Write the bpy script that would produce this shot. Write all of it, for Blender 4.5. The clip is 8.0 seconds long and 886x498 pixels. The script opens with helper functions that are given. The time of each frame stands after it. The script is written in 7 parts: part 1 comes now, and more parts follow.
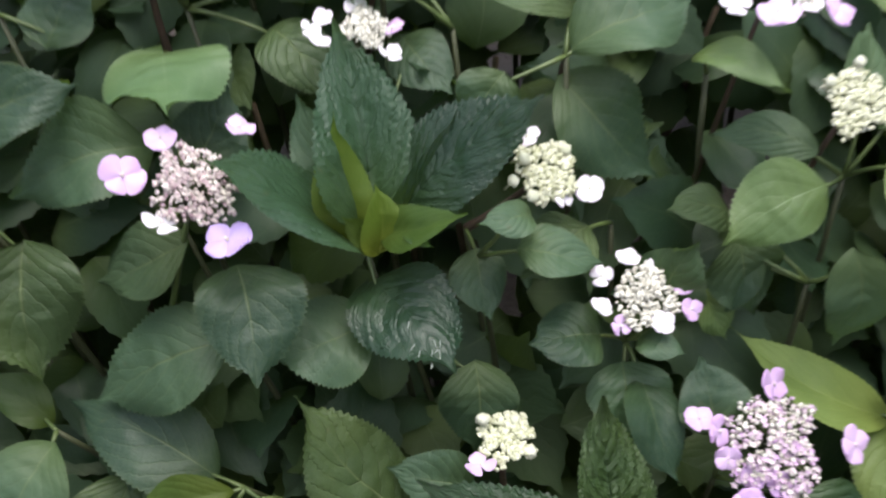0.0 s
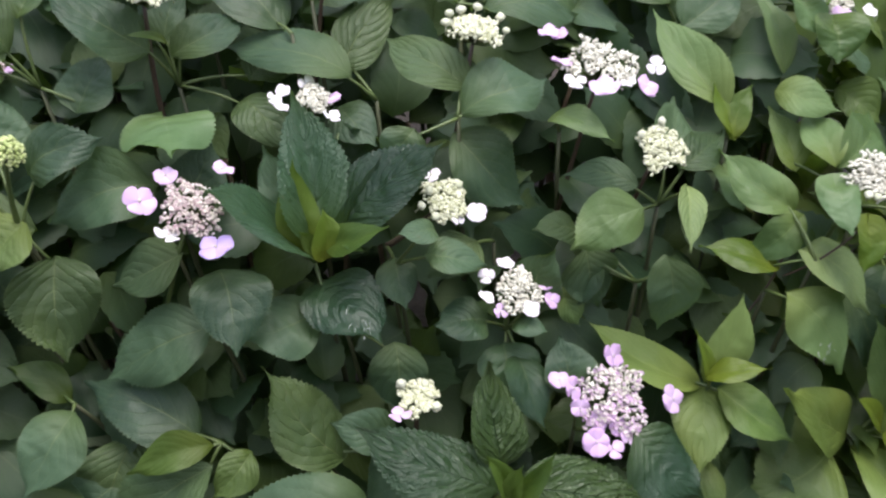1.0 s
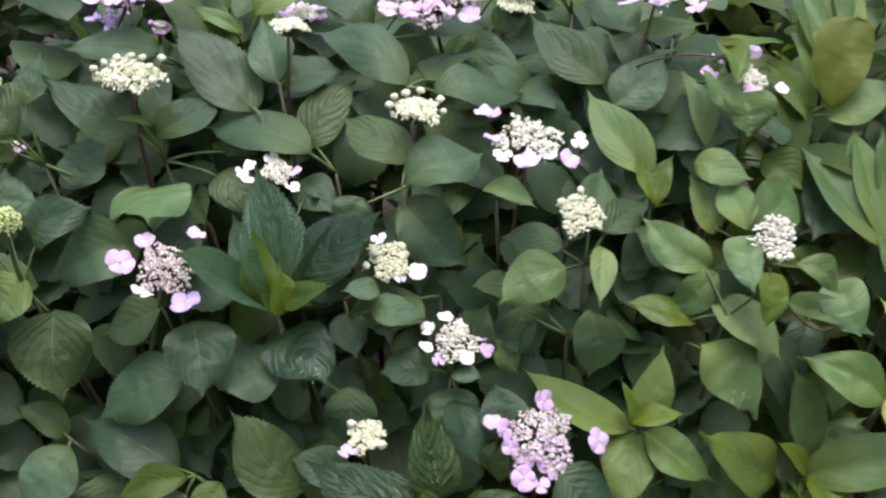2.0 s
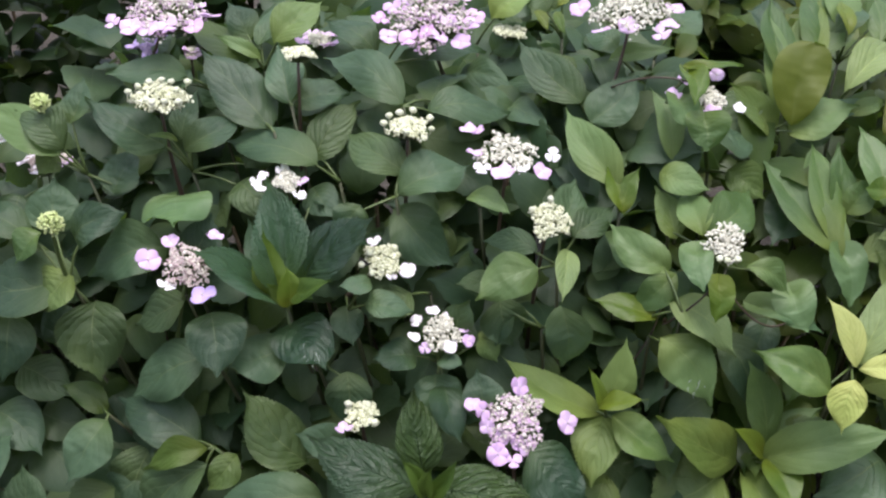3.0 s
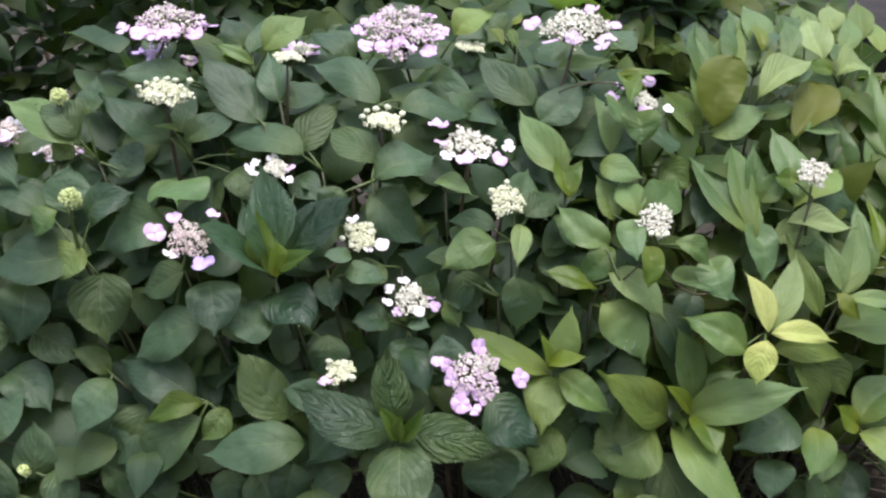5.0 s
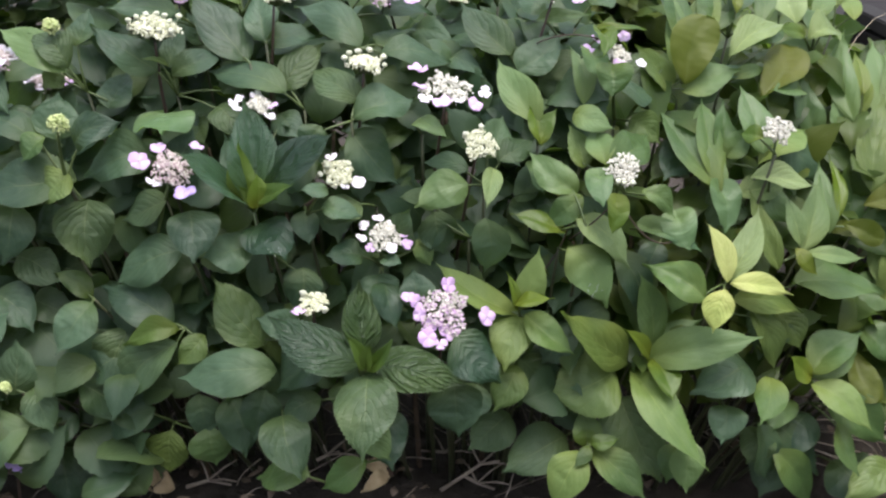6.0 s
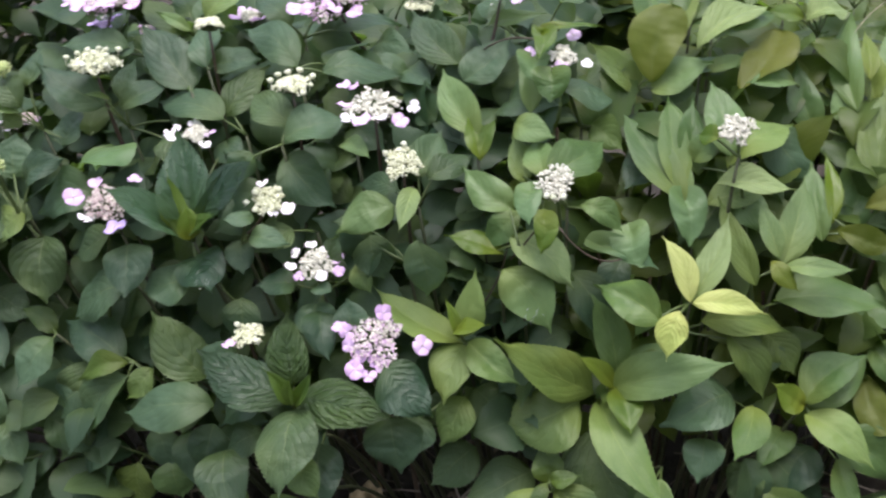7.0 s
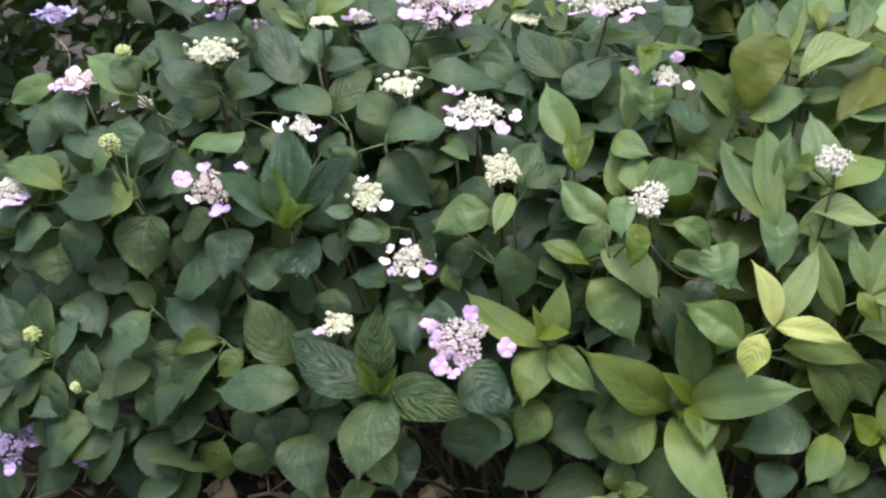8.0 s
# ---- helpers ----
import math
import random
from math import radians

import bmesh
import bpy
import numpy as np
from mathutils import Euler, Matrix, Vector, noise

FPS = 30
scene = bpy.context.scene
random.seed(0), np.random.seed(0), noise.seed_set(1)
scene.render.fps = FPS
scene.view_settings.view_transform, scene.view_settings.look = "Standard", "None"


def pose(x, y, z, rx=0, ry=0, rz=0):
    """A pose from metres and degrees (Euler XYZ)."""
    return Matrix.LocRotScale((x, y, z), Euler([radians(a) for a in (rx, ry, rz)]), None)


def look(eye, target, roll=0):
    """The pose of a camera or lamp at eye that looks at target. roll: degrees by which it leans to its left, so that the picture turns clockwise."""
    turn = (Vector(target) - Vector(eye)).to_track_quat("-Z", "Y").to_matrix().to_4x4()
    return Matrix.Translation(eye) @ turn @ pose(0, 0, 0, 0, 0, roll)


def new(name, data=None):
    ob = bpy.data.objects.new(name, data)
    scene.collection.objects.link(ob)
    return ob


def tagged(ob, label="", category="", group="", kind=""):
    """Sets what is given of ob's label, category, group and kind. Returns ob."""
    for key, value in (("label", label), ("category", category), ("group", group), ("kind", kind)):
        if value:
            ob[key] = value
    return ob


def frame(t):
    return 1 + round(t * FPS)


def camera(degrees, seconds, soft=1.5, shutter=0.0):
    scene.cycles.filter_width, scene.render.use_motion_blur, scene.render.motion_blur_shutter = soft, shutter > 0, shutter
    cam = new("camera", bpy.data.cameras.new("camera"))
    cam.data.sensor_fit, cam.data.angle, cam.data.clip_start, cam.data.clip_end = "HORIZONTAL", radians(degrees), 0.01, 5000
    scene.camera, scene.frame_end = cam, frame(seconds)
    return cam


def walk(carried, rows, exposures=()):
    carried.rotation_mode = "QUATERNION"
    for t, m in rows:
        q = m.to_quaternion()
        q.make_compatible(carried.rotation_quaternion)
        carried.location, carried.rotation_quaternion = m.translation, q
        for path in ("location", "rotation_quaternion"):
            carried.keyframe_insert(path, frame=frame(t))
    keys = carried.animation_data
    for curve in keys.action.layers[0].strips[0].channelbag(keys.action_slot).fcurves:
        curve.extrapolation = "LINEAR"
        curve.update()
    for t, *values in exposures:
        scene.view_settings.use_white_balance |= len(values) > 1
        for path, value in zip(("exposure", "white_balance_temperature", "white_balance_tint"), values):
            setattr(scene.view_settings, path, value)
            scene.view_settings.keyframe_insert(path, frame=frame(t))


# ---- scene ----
cam = camera(40.8, 8.0, soft=2.3, shutter=0.5)
METRES, EYE, TILT, LEAN, TURN = 2.0, 1.1, -32.0, 0.0, 0.0
ROWS = [
    (0.0, 0.0, 0.0, 0.0, 0.0, 0.0, -0.0),
    (0.5, -0.0005, -0.0952, -0.0157, -0.89, 2.97, 1.49),
    (1.0, -0.009, -0.1748, -0.0529, -4.2, 5.03, 0.77),
    (1.5, 0.0316, -0.2212, -0.0593, -0.82, 6.92, 0.5),
    (1.7, 0.0467, -0.2283, -0.0601, -0.71, 7.98, 0.42),
    (2.8, 0.1420, -0.3526, -0.0748, 4.18, 7.80, -0.58),
    (3.0, 0.1416, -0.3512, -0.0775, 4.08, 8.06, -0.71),
    (3.5, 0.1513, -0.3512, -0.0757, 3.72, 8.38, -1.45),
    (4.0, 0.1619, -0.3815, -0.0933, 3.71, 9.21, 0.69),
    (4.2, 0.1515, -0.4006, -0.0950, 2.83, 8.54, 0.38),
    (5.3, 0.1272, -0.4860, -0.1889, 0.03, 11.73, -1.84),
    (5.5, 0.1236, -0.496, -0.1981, -1.78, 10.32, -3.29),
    (6.0, 0.1493, -0.4913, -0.1944, 0.68, 9.82, -2.87),
    (6.5, 0.3247, -0.4436, -0.1644, 8.36, 9.18, -2.74),
    (7.0, 0.4094, -0.4031, -0.1523, 13.92, 9.18, -3.03),
    (7.5, 0.3926, -0.4291, -0.1494, 15.06, 9.33, -7.37),
    (8.0, 0.3957, -0.4327, -0.168, 16.23, 9.69, -7.91),
]
walk(cam, [(t, pose(0, 0, EYE, TILT, LEAN, TURN) @ pose(METRES * x, METRES * y, METRES * z, 90 + pitch, roll, yaw)) for t, x, y, z, yaw, pitch, roll in ROWS],
     [(0.0, 1.33), (1.0, 1.33), (2.0, 1.29), (4.2, 1.27), (5.3, 1.44), (8.0, 1.40)])

# ---- world and light: an overcast day ----
world = bpy.data.worlds.new("overcast_sky")
scene.world = world
world.use_nodes = True
wn = world.node_tree
wn.nodes.clear()
sky = wn.nodes.new("ShaderNodeTexSky")
sky.sky_type = "NISHITA"
sky.sun_disc = False
sky.sun_elevation = radians(68)
sky.sun_rotation = radians(158)
sky.air_density = 1.0
sky.dust_density = 4.0
soft_white = wn.nodes.new("ShaderNodeMixRGB")
soft_white.inputs["Fac"].default_value = 0.72
soft_white.inputs["Color2"].default_value = (4.2, 4.40, 5.35, 1)
back = wn.nodes.new("ShaderNodeBackground")
back.inputs["Strength"].default_value = 0.13
wout = wn.nodes.new("ShaderNodeOutputWorld")
wn.links.new(sky.outputs["Color"], soft_white.inputs["Color1"])
# an overcast sky is brightest overhead; trees round the garden take the light near the horizon
wco = wn.nodes.new("ShaderNodeTexCoord")
wsep = wn.nodes.new("ShaderNodeSeparateXYZ")
wlift = wn.nodes.new("ShaderNodeMapRange")
wlift.inputs["From Min"].default_value = -0.05
wlift.inputs["From Max"].default_value = 0.9
wlift.inputs["To Min"].default_value = 0.30
wlift.inputs["To Max"].default_value = 1.62
wdim = wn.nodes.new("ShaderNodeVectorMath")
wdim.operation = "SCALE"
wn.links.new(wco.outputs["Generated"], wsep.inputs["Vector"])
wn.links.new(wsep.outputs["Z"], wlift.inputs["Value"])
wn.links.new(soft_white.outputs["Color"], wdim.inputs[0])
wn.links.new(wlift.outputs["Result"], wdim.inputs["Scale"])
wn.links.new(wdim.outputs["Vector"], back.inputs["Color"])
wn.links.new(back.outputs["Background"], wout.inputs["Surface"])

sun_data = bpy.data.lights.new("sun", "SUN")
sun_data.energy = 1.7
sun_data.angle = radians(35)
sun_data.color = (1.0, 0.97, 0.92)
sun = new("sun", sun_data)
sun.matrix_world = look((0.5, 0.0, 6.4), (0.2, 0.9, 0.4))


# ---- materials ----
class Nodes:
    """A short way to write node trees."""

    def __init__(self, name):
        self.mat = bpy.data.materials.new(name)
        self.mat.use_nodes = True
        self.tree = self.mat.node_tree
        self.tree.nodes.clear()
        self.out = self.tree.nodes.new("ShaderNodeOutputMaterial")

    def put(self, socket, value):
        if isinstance(value, bpy.types.NodeSocket):
            self.tree.links.new(value, socket)
        else:
            socket.default_value = value

    def add(self, kind, ins=(), uv_map="", feature="", smooth_step=False):
        n = self.tree.nodes.new(kind)
        if uv_map:
            n.uv_map = uv_map
        if feature:
            n.feature = feature
        if smooth_step:
            n.interpolation_type = "SMOOTHSTEP"
        for k, v in dict(ins).items():
            self.put(n.inputs[k], v)
        return n

    def math(self, op, a, b=0.0, c=0.0):
        n = self.tree.nodes.new("ShaderNodeMath")
        n.operation = op
        for i, v in enumerate((a, b, c)):
            self.put(n.inputs[i], v)
        return n.outputs[0]

    def mix(self, fac, a, b, blend="MIX"):
        n = self.tree.nodes.new("ShaderNodeMixRGB")
        n.blend_type = blend
        self.put(n.inputs["Fac"], fac)
        self.put(n.inputs["Color1"], a)
        self.put(n.inputs["Color2"], b)
        return n.outputs[0]

    def ramp(self, fac, *stops):
        n = self.tree.nodes.new("ShaderNodeValToRGB")
        el = n.color_ramp.elements
        while len(el) < len(stops):
            el.new(0.5)
        for e, (p, c) in zip(el, stops):
            e.position = p
            e.color = c if len(c) == 4 else (*c, 1)
        self.put(n.inputs["Fac"], fac)
        return n.outputs[0]

    def noise(self, scale, detail=4.0, vector=None, rough=0.5):
        n = self.add("ShaderNodeTexNoise", {"Scale": scale, "Detail": detail, "Roughness": rough})
        if vector is not None:
            self.put(n.inputs["Vector"], vector)
        return n.outputs["Fac"]

    def span(self, v, a, b, lo=0.0, hi=1.0):
        n = self.add("ShaderNodeMapRange", {"Value": v, "From Min": a, "From Max": b, "To Min": lo, "To Max": hi}, smooth_step=True)
        return n.outputs["Result"]

    def done(self, shader):
        self.tree.links.new(shader, self.out.inputs["Surface"])
        return self.mat


def rgb(r, g, b):
    return (r, g, b, 1.0)


def leaf_material(name, deep, light, warm, vein, lines=6.5, gloss=0.46, glow=0.28, islands=False, relief=0.4, vein_show=0.12, warm_at=0.62, vein_width=0.09, shine=0.28, net_show=0.10, pucker=1.5, corrugation=1.0, ridges=0.0):
    m = Nodes(name)
    uv = m.add("ShaderNodeUVMap", uv_map="leaf").outputs["UV"]
    sep = m.add("ShaderNodeSeparateXYZ", {"Vector": uv})
    s = m.math("ABSOLUTE", m.math("MULTIPLY_ADD", sep.outputs["X"], 2.0, -1.0))
    u = sep.outputs["Y"]
    place = m.add("ShaderNodeTexCoord").outputs["Object"]
    if islands:
        rnd = m.add("ShaderNodeNewGeometry").outputs["Random Per Island"]
    else:
        rnd = m.add("ShaderNodeObjectInfo").outputs["Random"]
    rnd2 = m.math("FRACT", m.math("MULTIPLY", rnd, 17.31))
    rnd3 = m.math("FRACT", m.math("MULTIPLY", rnd, 41.77))
    # side veins leave the midrib forwards and bend along the margin
    bow = m.math("MULTIPLY", m.math("POWER", s, 1.15), 3.0)
    wob = m.math("MULTIPLY", m.noise(22.0, 4.0, place), 1.9)
    run = m.math("ADD", m.math("SUBTRACT", m.math("MULTIPLY", m.math("POWER", u, 0.9), lines), bow), wob)
    off = m.math("ABSOLUTE", m.math("SUBTRACT", m.math("FRACT", run), 0.5))
    side = m.span(off, 0.0, vein_width, 1.0, 0.0)
    side = m.math("MULTIPLY", side, m.span(s, 0.70, 1.0, 1.0, 0.1))
    rib = m.math("MULTIPLY", m.span(s, 0.006, 0.036, 1.0, 0.0), m.span(u, 0.25, 0.85, 1.0, 0.12))
    # fine net between the veins
    net = m.add("ShaderNodeTexVoronoi", {"Scale": 190.0, "Vector": place}, feature="DISTANCE_TO_EDGE").outputs["Distance"]
    net = m.span(net, 0.0, 0.12, 1.0, 0.0)
    broad = m.noise(11.0, 2.0, place)
    tone = m.math("ADD", m.math("MULTIPLY_ADD", m.noise(42.0, 4.0, place, 0.6), 0.45, m.math("MULTIPLY", broad, 0.75)), m.math("MULTIPLY_ADD", rnd, 0.8, -0.52))
    col = m.ramp(tone, (0.2, deep), (0.75, light))
    # olive where the blade ages, and towards its stalk
    yel = m.math("MULTIPLY", m.span(m.math("ADD", m.noise(8.0, 2.0, place), m.math("MULTIPLY_ADD", rnd2, 0.5, -0.25)), warm_at, warm_at + 0.25), 0.75)
    col = m.mix(yel, col, warm)
    col = m.mix(m.math("MULTIPLY", m.span(rnd2, 0.55, 1.0), 0.45), col, warm)
    col = m.mix(m.math("MULTIPLY", m.span(u, 0.55, 0.0), m.math("MULTIPLY_ADD", rnd3, 0.55, 0.2)), col, warm)
    col = m.mix(m.math("MULTIPLY", side, vein_show), col, vein)
    col = m.mix(m.math("MULTIPLY", net, net_show), col, vein)
    col = m.mix(m.math("MULTIPLY", rib, m.math("MULTIPLY_ADD", rnd2, 0.35, 0.45)), col, vein)
    # the thin pale margin, and small dull specks
    col = m.mix(m.math("MULTIPLY", m.span(s, 0.955, 1.0), 0.30), col, vein)
    spot = m.span(m.noise(90.0, 2.0, place), 0.70, 0.78)
    col = m.mix(m.math("MULTIPLY", spot, 0.25), col, rgb(0.10, 0.085, 0.04))
    h = m.math("MULTIPLY_ADD", side, -0.6 * corrugation, m.math("MULTIPLY", rib, -0.6))
    quilt = m.math("MULTIPLY", m.span(off, 0.0, 0.5, 0.0, 1.0), 0.35 * corrugation)
    h = m.math("ADD", h, m.math("ADD", quilt, m.math("MULTIPLY_ADD", net, -0.12, m.math("MULTIPLY", m.noise(52.0, 3.0, place), pucker))))
    if ridges:
        # blistered folds that run along the side veins
        lie = m.add("ShaderNodeCombineXYZ", {"X": m.math("MULTIPLY", run, 1.0), "Y": m.math("MULTIPLY", s, 1.6), "Z": m.math("MULTIPLY", rnd, 9.0)}).outputs[0]
        h = m.math("ADD", h, m.math("MULTIPLY", m.noise(1.6, 2.0, lie), ridges))
    bump = m.add("ShaderNodeBump", {"Height": h, "Strength": m.math("MULTIPLY_ADD", m.math("POWER", rnd2, 2.0), relief * 0.6, relief * 0.3), "Distance": 0.0022}).outputs["Normal"]
    rough = m.math("ADD", gloss, m.math("MULTIPLY_ADD", m.noise(34.0, 3.0, place), 0.16, m.math("MULTIPLY_ADD", rnd3, 0.16, -0.13)))
    bsdf = m.add("ShaderNodeBsdfPrincipled", {"Base Color": col, "Roughness": rough, "Normal": bump, "Specular IOR Level": shine})
    trans = m.add("ShaderNodeBsdfTranslucent", {"Color": m.mix(0.55, col, rgb(0.20, 0.34, 0.03)), "Normal": bump})
    both = m.add("ShaderNodeMixShader", {0: glow, 1: bsdf.outputs[0], 2: trans.outputs[0]})
    return m.done(both.outputs[0])


def plain_material(name, a, b, scale=60.0, rough=0.6, relief=0.3, dist=0.002, glow=0.0, islands=False, detail=4.0, shine=0.5):
    m = Nodes(name)
    place = m.add("ShaderNodeTexCoord").outputs["Object"]
    n1 = m.noise(scale, detail, place, 0.6)
    n2 = m.noise(scale * 0.17, 2.0, place)
    if islands:
        n2 = m.math("MULTIPLY_ADD", m.add("ShaderNodeNewGeometry").outputs["Random Per Island"], 0.9, 0.05)
    tone = m.math("ADD", m.math("MULTIPLY", n1, 0.5), m.math("MULTIPLY", n2, 0.5))
    col = m.ramp(tone, (0.25, a), (0.75, b))
    bump = m.add("ShaderNodeBump", {"Height": n1, "Strength": relief, "Distance": dist}).outputs["Normal"]
    bsdf = m.add("ShaderNodeBsdfPrincipled", {"Base Color": col, "Roughness": rough, "Normal": bump, "Specular IOR Level": shine})
    if glow:
        trans = m.add("ShaderNodeBsdfTranslucent", {"Color": col})
        return m.done(m.add("ShaderNodeMixShader", {0: glow, 1: bsdf.outputs[0], 2: trans.outputs[0]}).outputs[0])
    return m.done(bsdf.outputs[0])


DARK = leaf_material("dark_green_leaf", (0.019, 0.043, 0.024), (0.052, 0.095, 0.051), rgb(0.068, 0.100, 0.028), rgb(0.125, 0.160, 0.066), gloss=0.46, shine=0.28, relief=0.75, pucker=1.8, vein_show=0.14)
MID = leaf_material("mid_green_leaf", (0.044, 0.086, 0.027), (0.098, 0.158, 0.056), rgb(0.118, 0.150, 0.030), rgb(0.147, 0.196, 0.062), gloss=0.42, relief=0.6, pucker=1.6)
FRESH = leaf_material("yellow_green_leaf", (0.054, 0.104, 0.025), (0.132, 0.194, 0.056), rgb(0.156, 0.186, 0.036), rgb(0.196, 0.250, 0.068), gloss=0.46, warm_at=0.62, relief=0.5, pucker=1.6)
NEW = leaf_material("new_leaf", (0.044, 0.086, 0.009), (0.088, 0.134, 0.015), rgb(0.112, 0.122, 0.011), rgb(0.135, 0.170, 0.034), gloss=0.38, glow=0.3, relief=0.3)
LIME = leaf_material("pale_lime_leaf", (0.313, 0.361, 0.098), (0.487, 0.510, 0.197), rgb(0.487, 0.475, 0.164), rgb(0.191, 0.273, 0.061), gloss=0.45, glow=0.3, vein_show=0.3, lines=8.5, relief=0.75, vein_width=0.17)
PALE = leaf_material("pale_green_leaf", (0.100, 0.155, 0.058), (0.200, 0.262, 0.112), rgb(0.190, 0.236, 0.074), rgb(0.308, 0.367, 0.126), gloss=0.44, glow=0.28, vein_show=0.16, lines=8.0, relief=0.8)
YOUNG = leaf_material("young_olive_green_leaf", (0.024, 0.052, 0.010), (0.052, 0.090, 0.016), rgb(0.074, 0.092, 0.012), rgb(0.085, 0.120, 0.030), gloss=0.44, glow=0.28)
# light coming through a shaded underside is put into this olive
BACKLIT_OLIVE = leaf_material("backlit_olive_leaf", (0.046, 0.064, 0.006), (0.088, 0.106, 0.014), rgb(0.098, 0.104, 0.012), rgb(0.088, 0.112, 0.026), gloss=0.5, glow=0.35, lines=5.0, relief=0.2, vein_show=0.08)
VINE = leaf_material("vine_leaf_green", (0.042, 0.092, 0.036), (0.086, 0.148, 0.060), rgb(0.105, 0.148, 0.043), rgb(0.140, 0.205, 0.092), lines=4.0, gloss=0.4, relief=0.25, vein_show=0.2)
RUGOSE = leaf_material("rugose_dark_leaf", (0.009, 0.026, 0.014), (0.029, 0.064, 0.032), rgb(0.049, 0.082, 0.018), rgb(0.020, 0.041, 0.020), lines=8.0, gloss=0.38, relief=1.3, vein_show=0.10, shine=0.34, vein_width=0.12, pucker=1.6, corrugation=0.9, ridges=4.0)
# shade within the bush is put into this green; extra glow lifts gaps
INNER_SHADE = leaf_material("inner_leaf_shade", (0.019, 0.043, 0.024), (0.046, 0.082, 0.044), rgb(0.068, 0.098, 0.028), rgb(0.105, 0.145, 0.067), islands=True, gloss=0.46, relief=0.3, glow=0.4)
# about half of FRESH: shade between the leaves, put into the colour
FRESH_SHADE = leaf_material("inner_fresh_shade", (0.024, 0.051, 0.011), (0.057, 0.091, 0.021), rgb(0.080, 0.091, 0.013), rgb(0.096, 0.126, 0.037), islands=True, gloss=0.42, relief=0.3, glow=0.4)
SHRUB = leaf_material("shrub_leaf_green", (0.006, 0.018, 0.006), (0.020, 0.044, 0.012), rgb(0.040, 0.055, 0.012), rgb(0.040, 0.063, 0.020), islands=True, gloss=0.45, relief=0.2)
STEM = plain_material("green_stem", (0.041, 0.071, 0.017), (0.090, 0.120, 0.034), 120.0, 0.5)
PURPLE_STEM = plain_material("purple_stem", (0.030, 0.018, 0.014), (0.075, 0.050, 0.030), 150.0, 0.5)
SHOOT = plain_material("brown_green_shoot", (0.026, 0.034, 0.012), (0.058, 0.062, 0.026), 110.0, 0.6, 0.5)
WOODY = plain_material("woody_stem", (0.045, 0.032, 0.022), (0.150, 0.110, 0.075), 90.0, 0.8, 0.6, shine=0.12)
SOIL = plain_material("dark_soil", (0.020, 0.017, 0.014), (0.075, 0.063, 0.052), 38.0, 0.95, 1.0, 0.02, detail=8.0, shine=0.12)
LITTER = plain_material("dead_leaf_brown", (0.045, 0.034, 0.025), (0.190, 0.145, 0.108), 60.0, 0.8, 0.5, islands=True, shine=0.12)
TAN = plain_material("tan_dead_leaf", (0.240, 0.170, 0.090), (0.460, 0.360, 0.210), 60.0, 0.8, 0.5)
TWIG = plain_material("dry_twig", (0.075, 0.058, 0.045), (0.290, 0.245, 0.200), 80.0, 0.85, 0.5, islands=True, shine=0.12)
STALK = plain_material("dry_stalk_tan", (0.200, 0.160, 0.105), (0.400, 0.340, 0.250), 80.0, 0.7, 0.3)
STRAW = plain_material("dry_straw", (0.260, 0.200, 0.150), (0.560, 0.480, 0.390), 80.0, 0.7, 0.3, islands=True)
PATH = plain_material("trodden_path", (0.010, 0.009, 0.009), (0.036, 0.032, 0.031), 6.0, 0.95, 0.6, 0.01, detail=9.0, shine=0.12)
BLACKWOOD = plain_material("black_wood", (0.006, 0.005, 0.005), (0.022, 0.018, 0.016), 40.0, 0.7, 0.5, shine=0.12)
GREYWOOD = plain_material("weathered_wood", (0.012, 0.011, 0.010), (0.036, 0.033, 0.031), 30.0, 0.8, 0.5, shine=0.12)
CREAM = plain_material("cream_bud", (0.380, 0.390, 0.230), (0.680, 0.680, 0.530), 300.0, 0.6, 0.3, 0.0006, 0.12, True)
GREENBUD = plain_material("green_bud", (0.284, 0.361, 0.103), (0.482, 0.525, 0.258), 300.0, 0.6, 0.3, 0.0006, 0.12, True)
GREYBUD = plain_material("grey_cream_bud", (0.400, 0.380, 0.310), (0.760, 0.740, 0.650), 300.0, 0.6, 0.3, 0.0006, 0.12, True)
MAUVEBUD = plain_material("mauve_bud", (0.440, 0.260, 0.460), (0.620, 0.560, 0.510), 300.0, 0.6, 0.3, 0.0006, 0.12, True)
ROSEBUD = plain_material("rose_bud", (0.350, 0.240, 0.265), (0.660, 0.610, 0.550), 300.0, 0.6, 0.3, 0.0006, 0.12, True)
LILACBUD = plain_material("violet_bud", (0.160, 0.110, 0.280), (0.420, 0.340, 0.480), 300.0, 0.6, 0.3, 0.0006, 0.12, True)


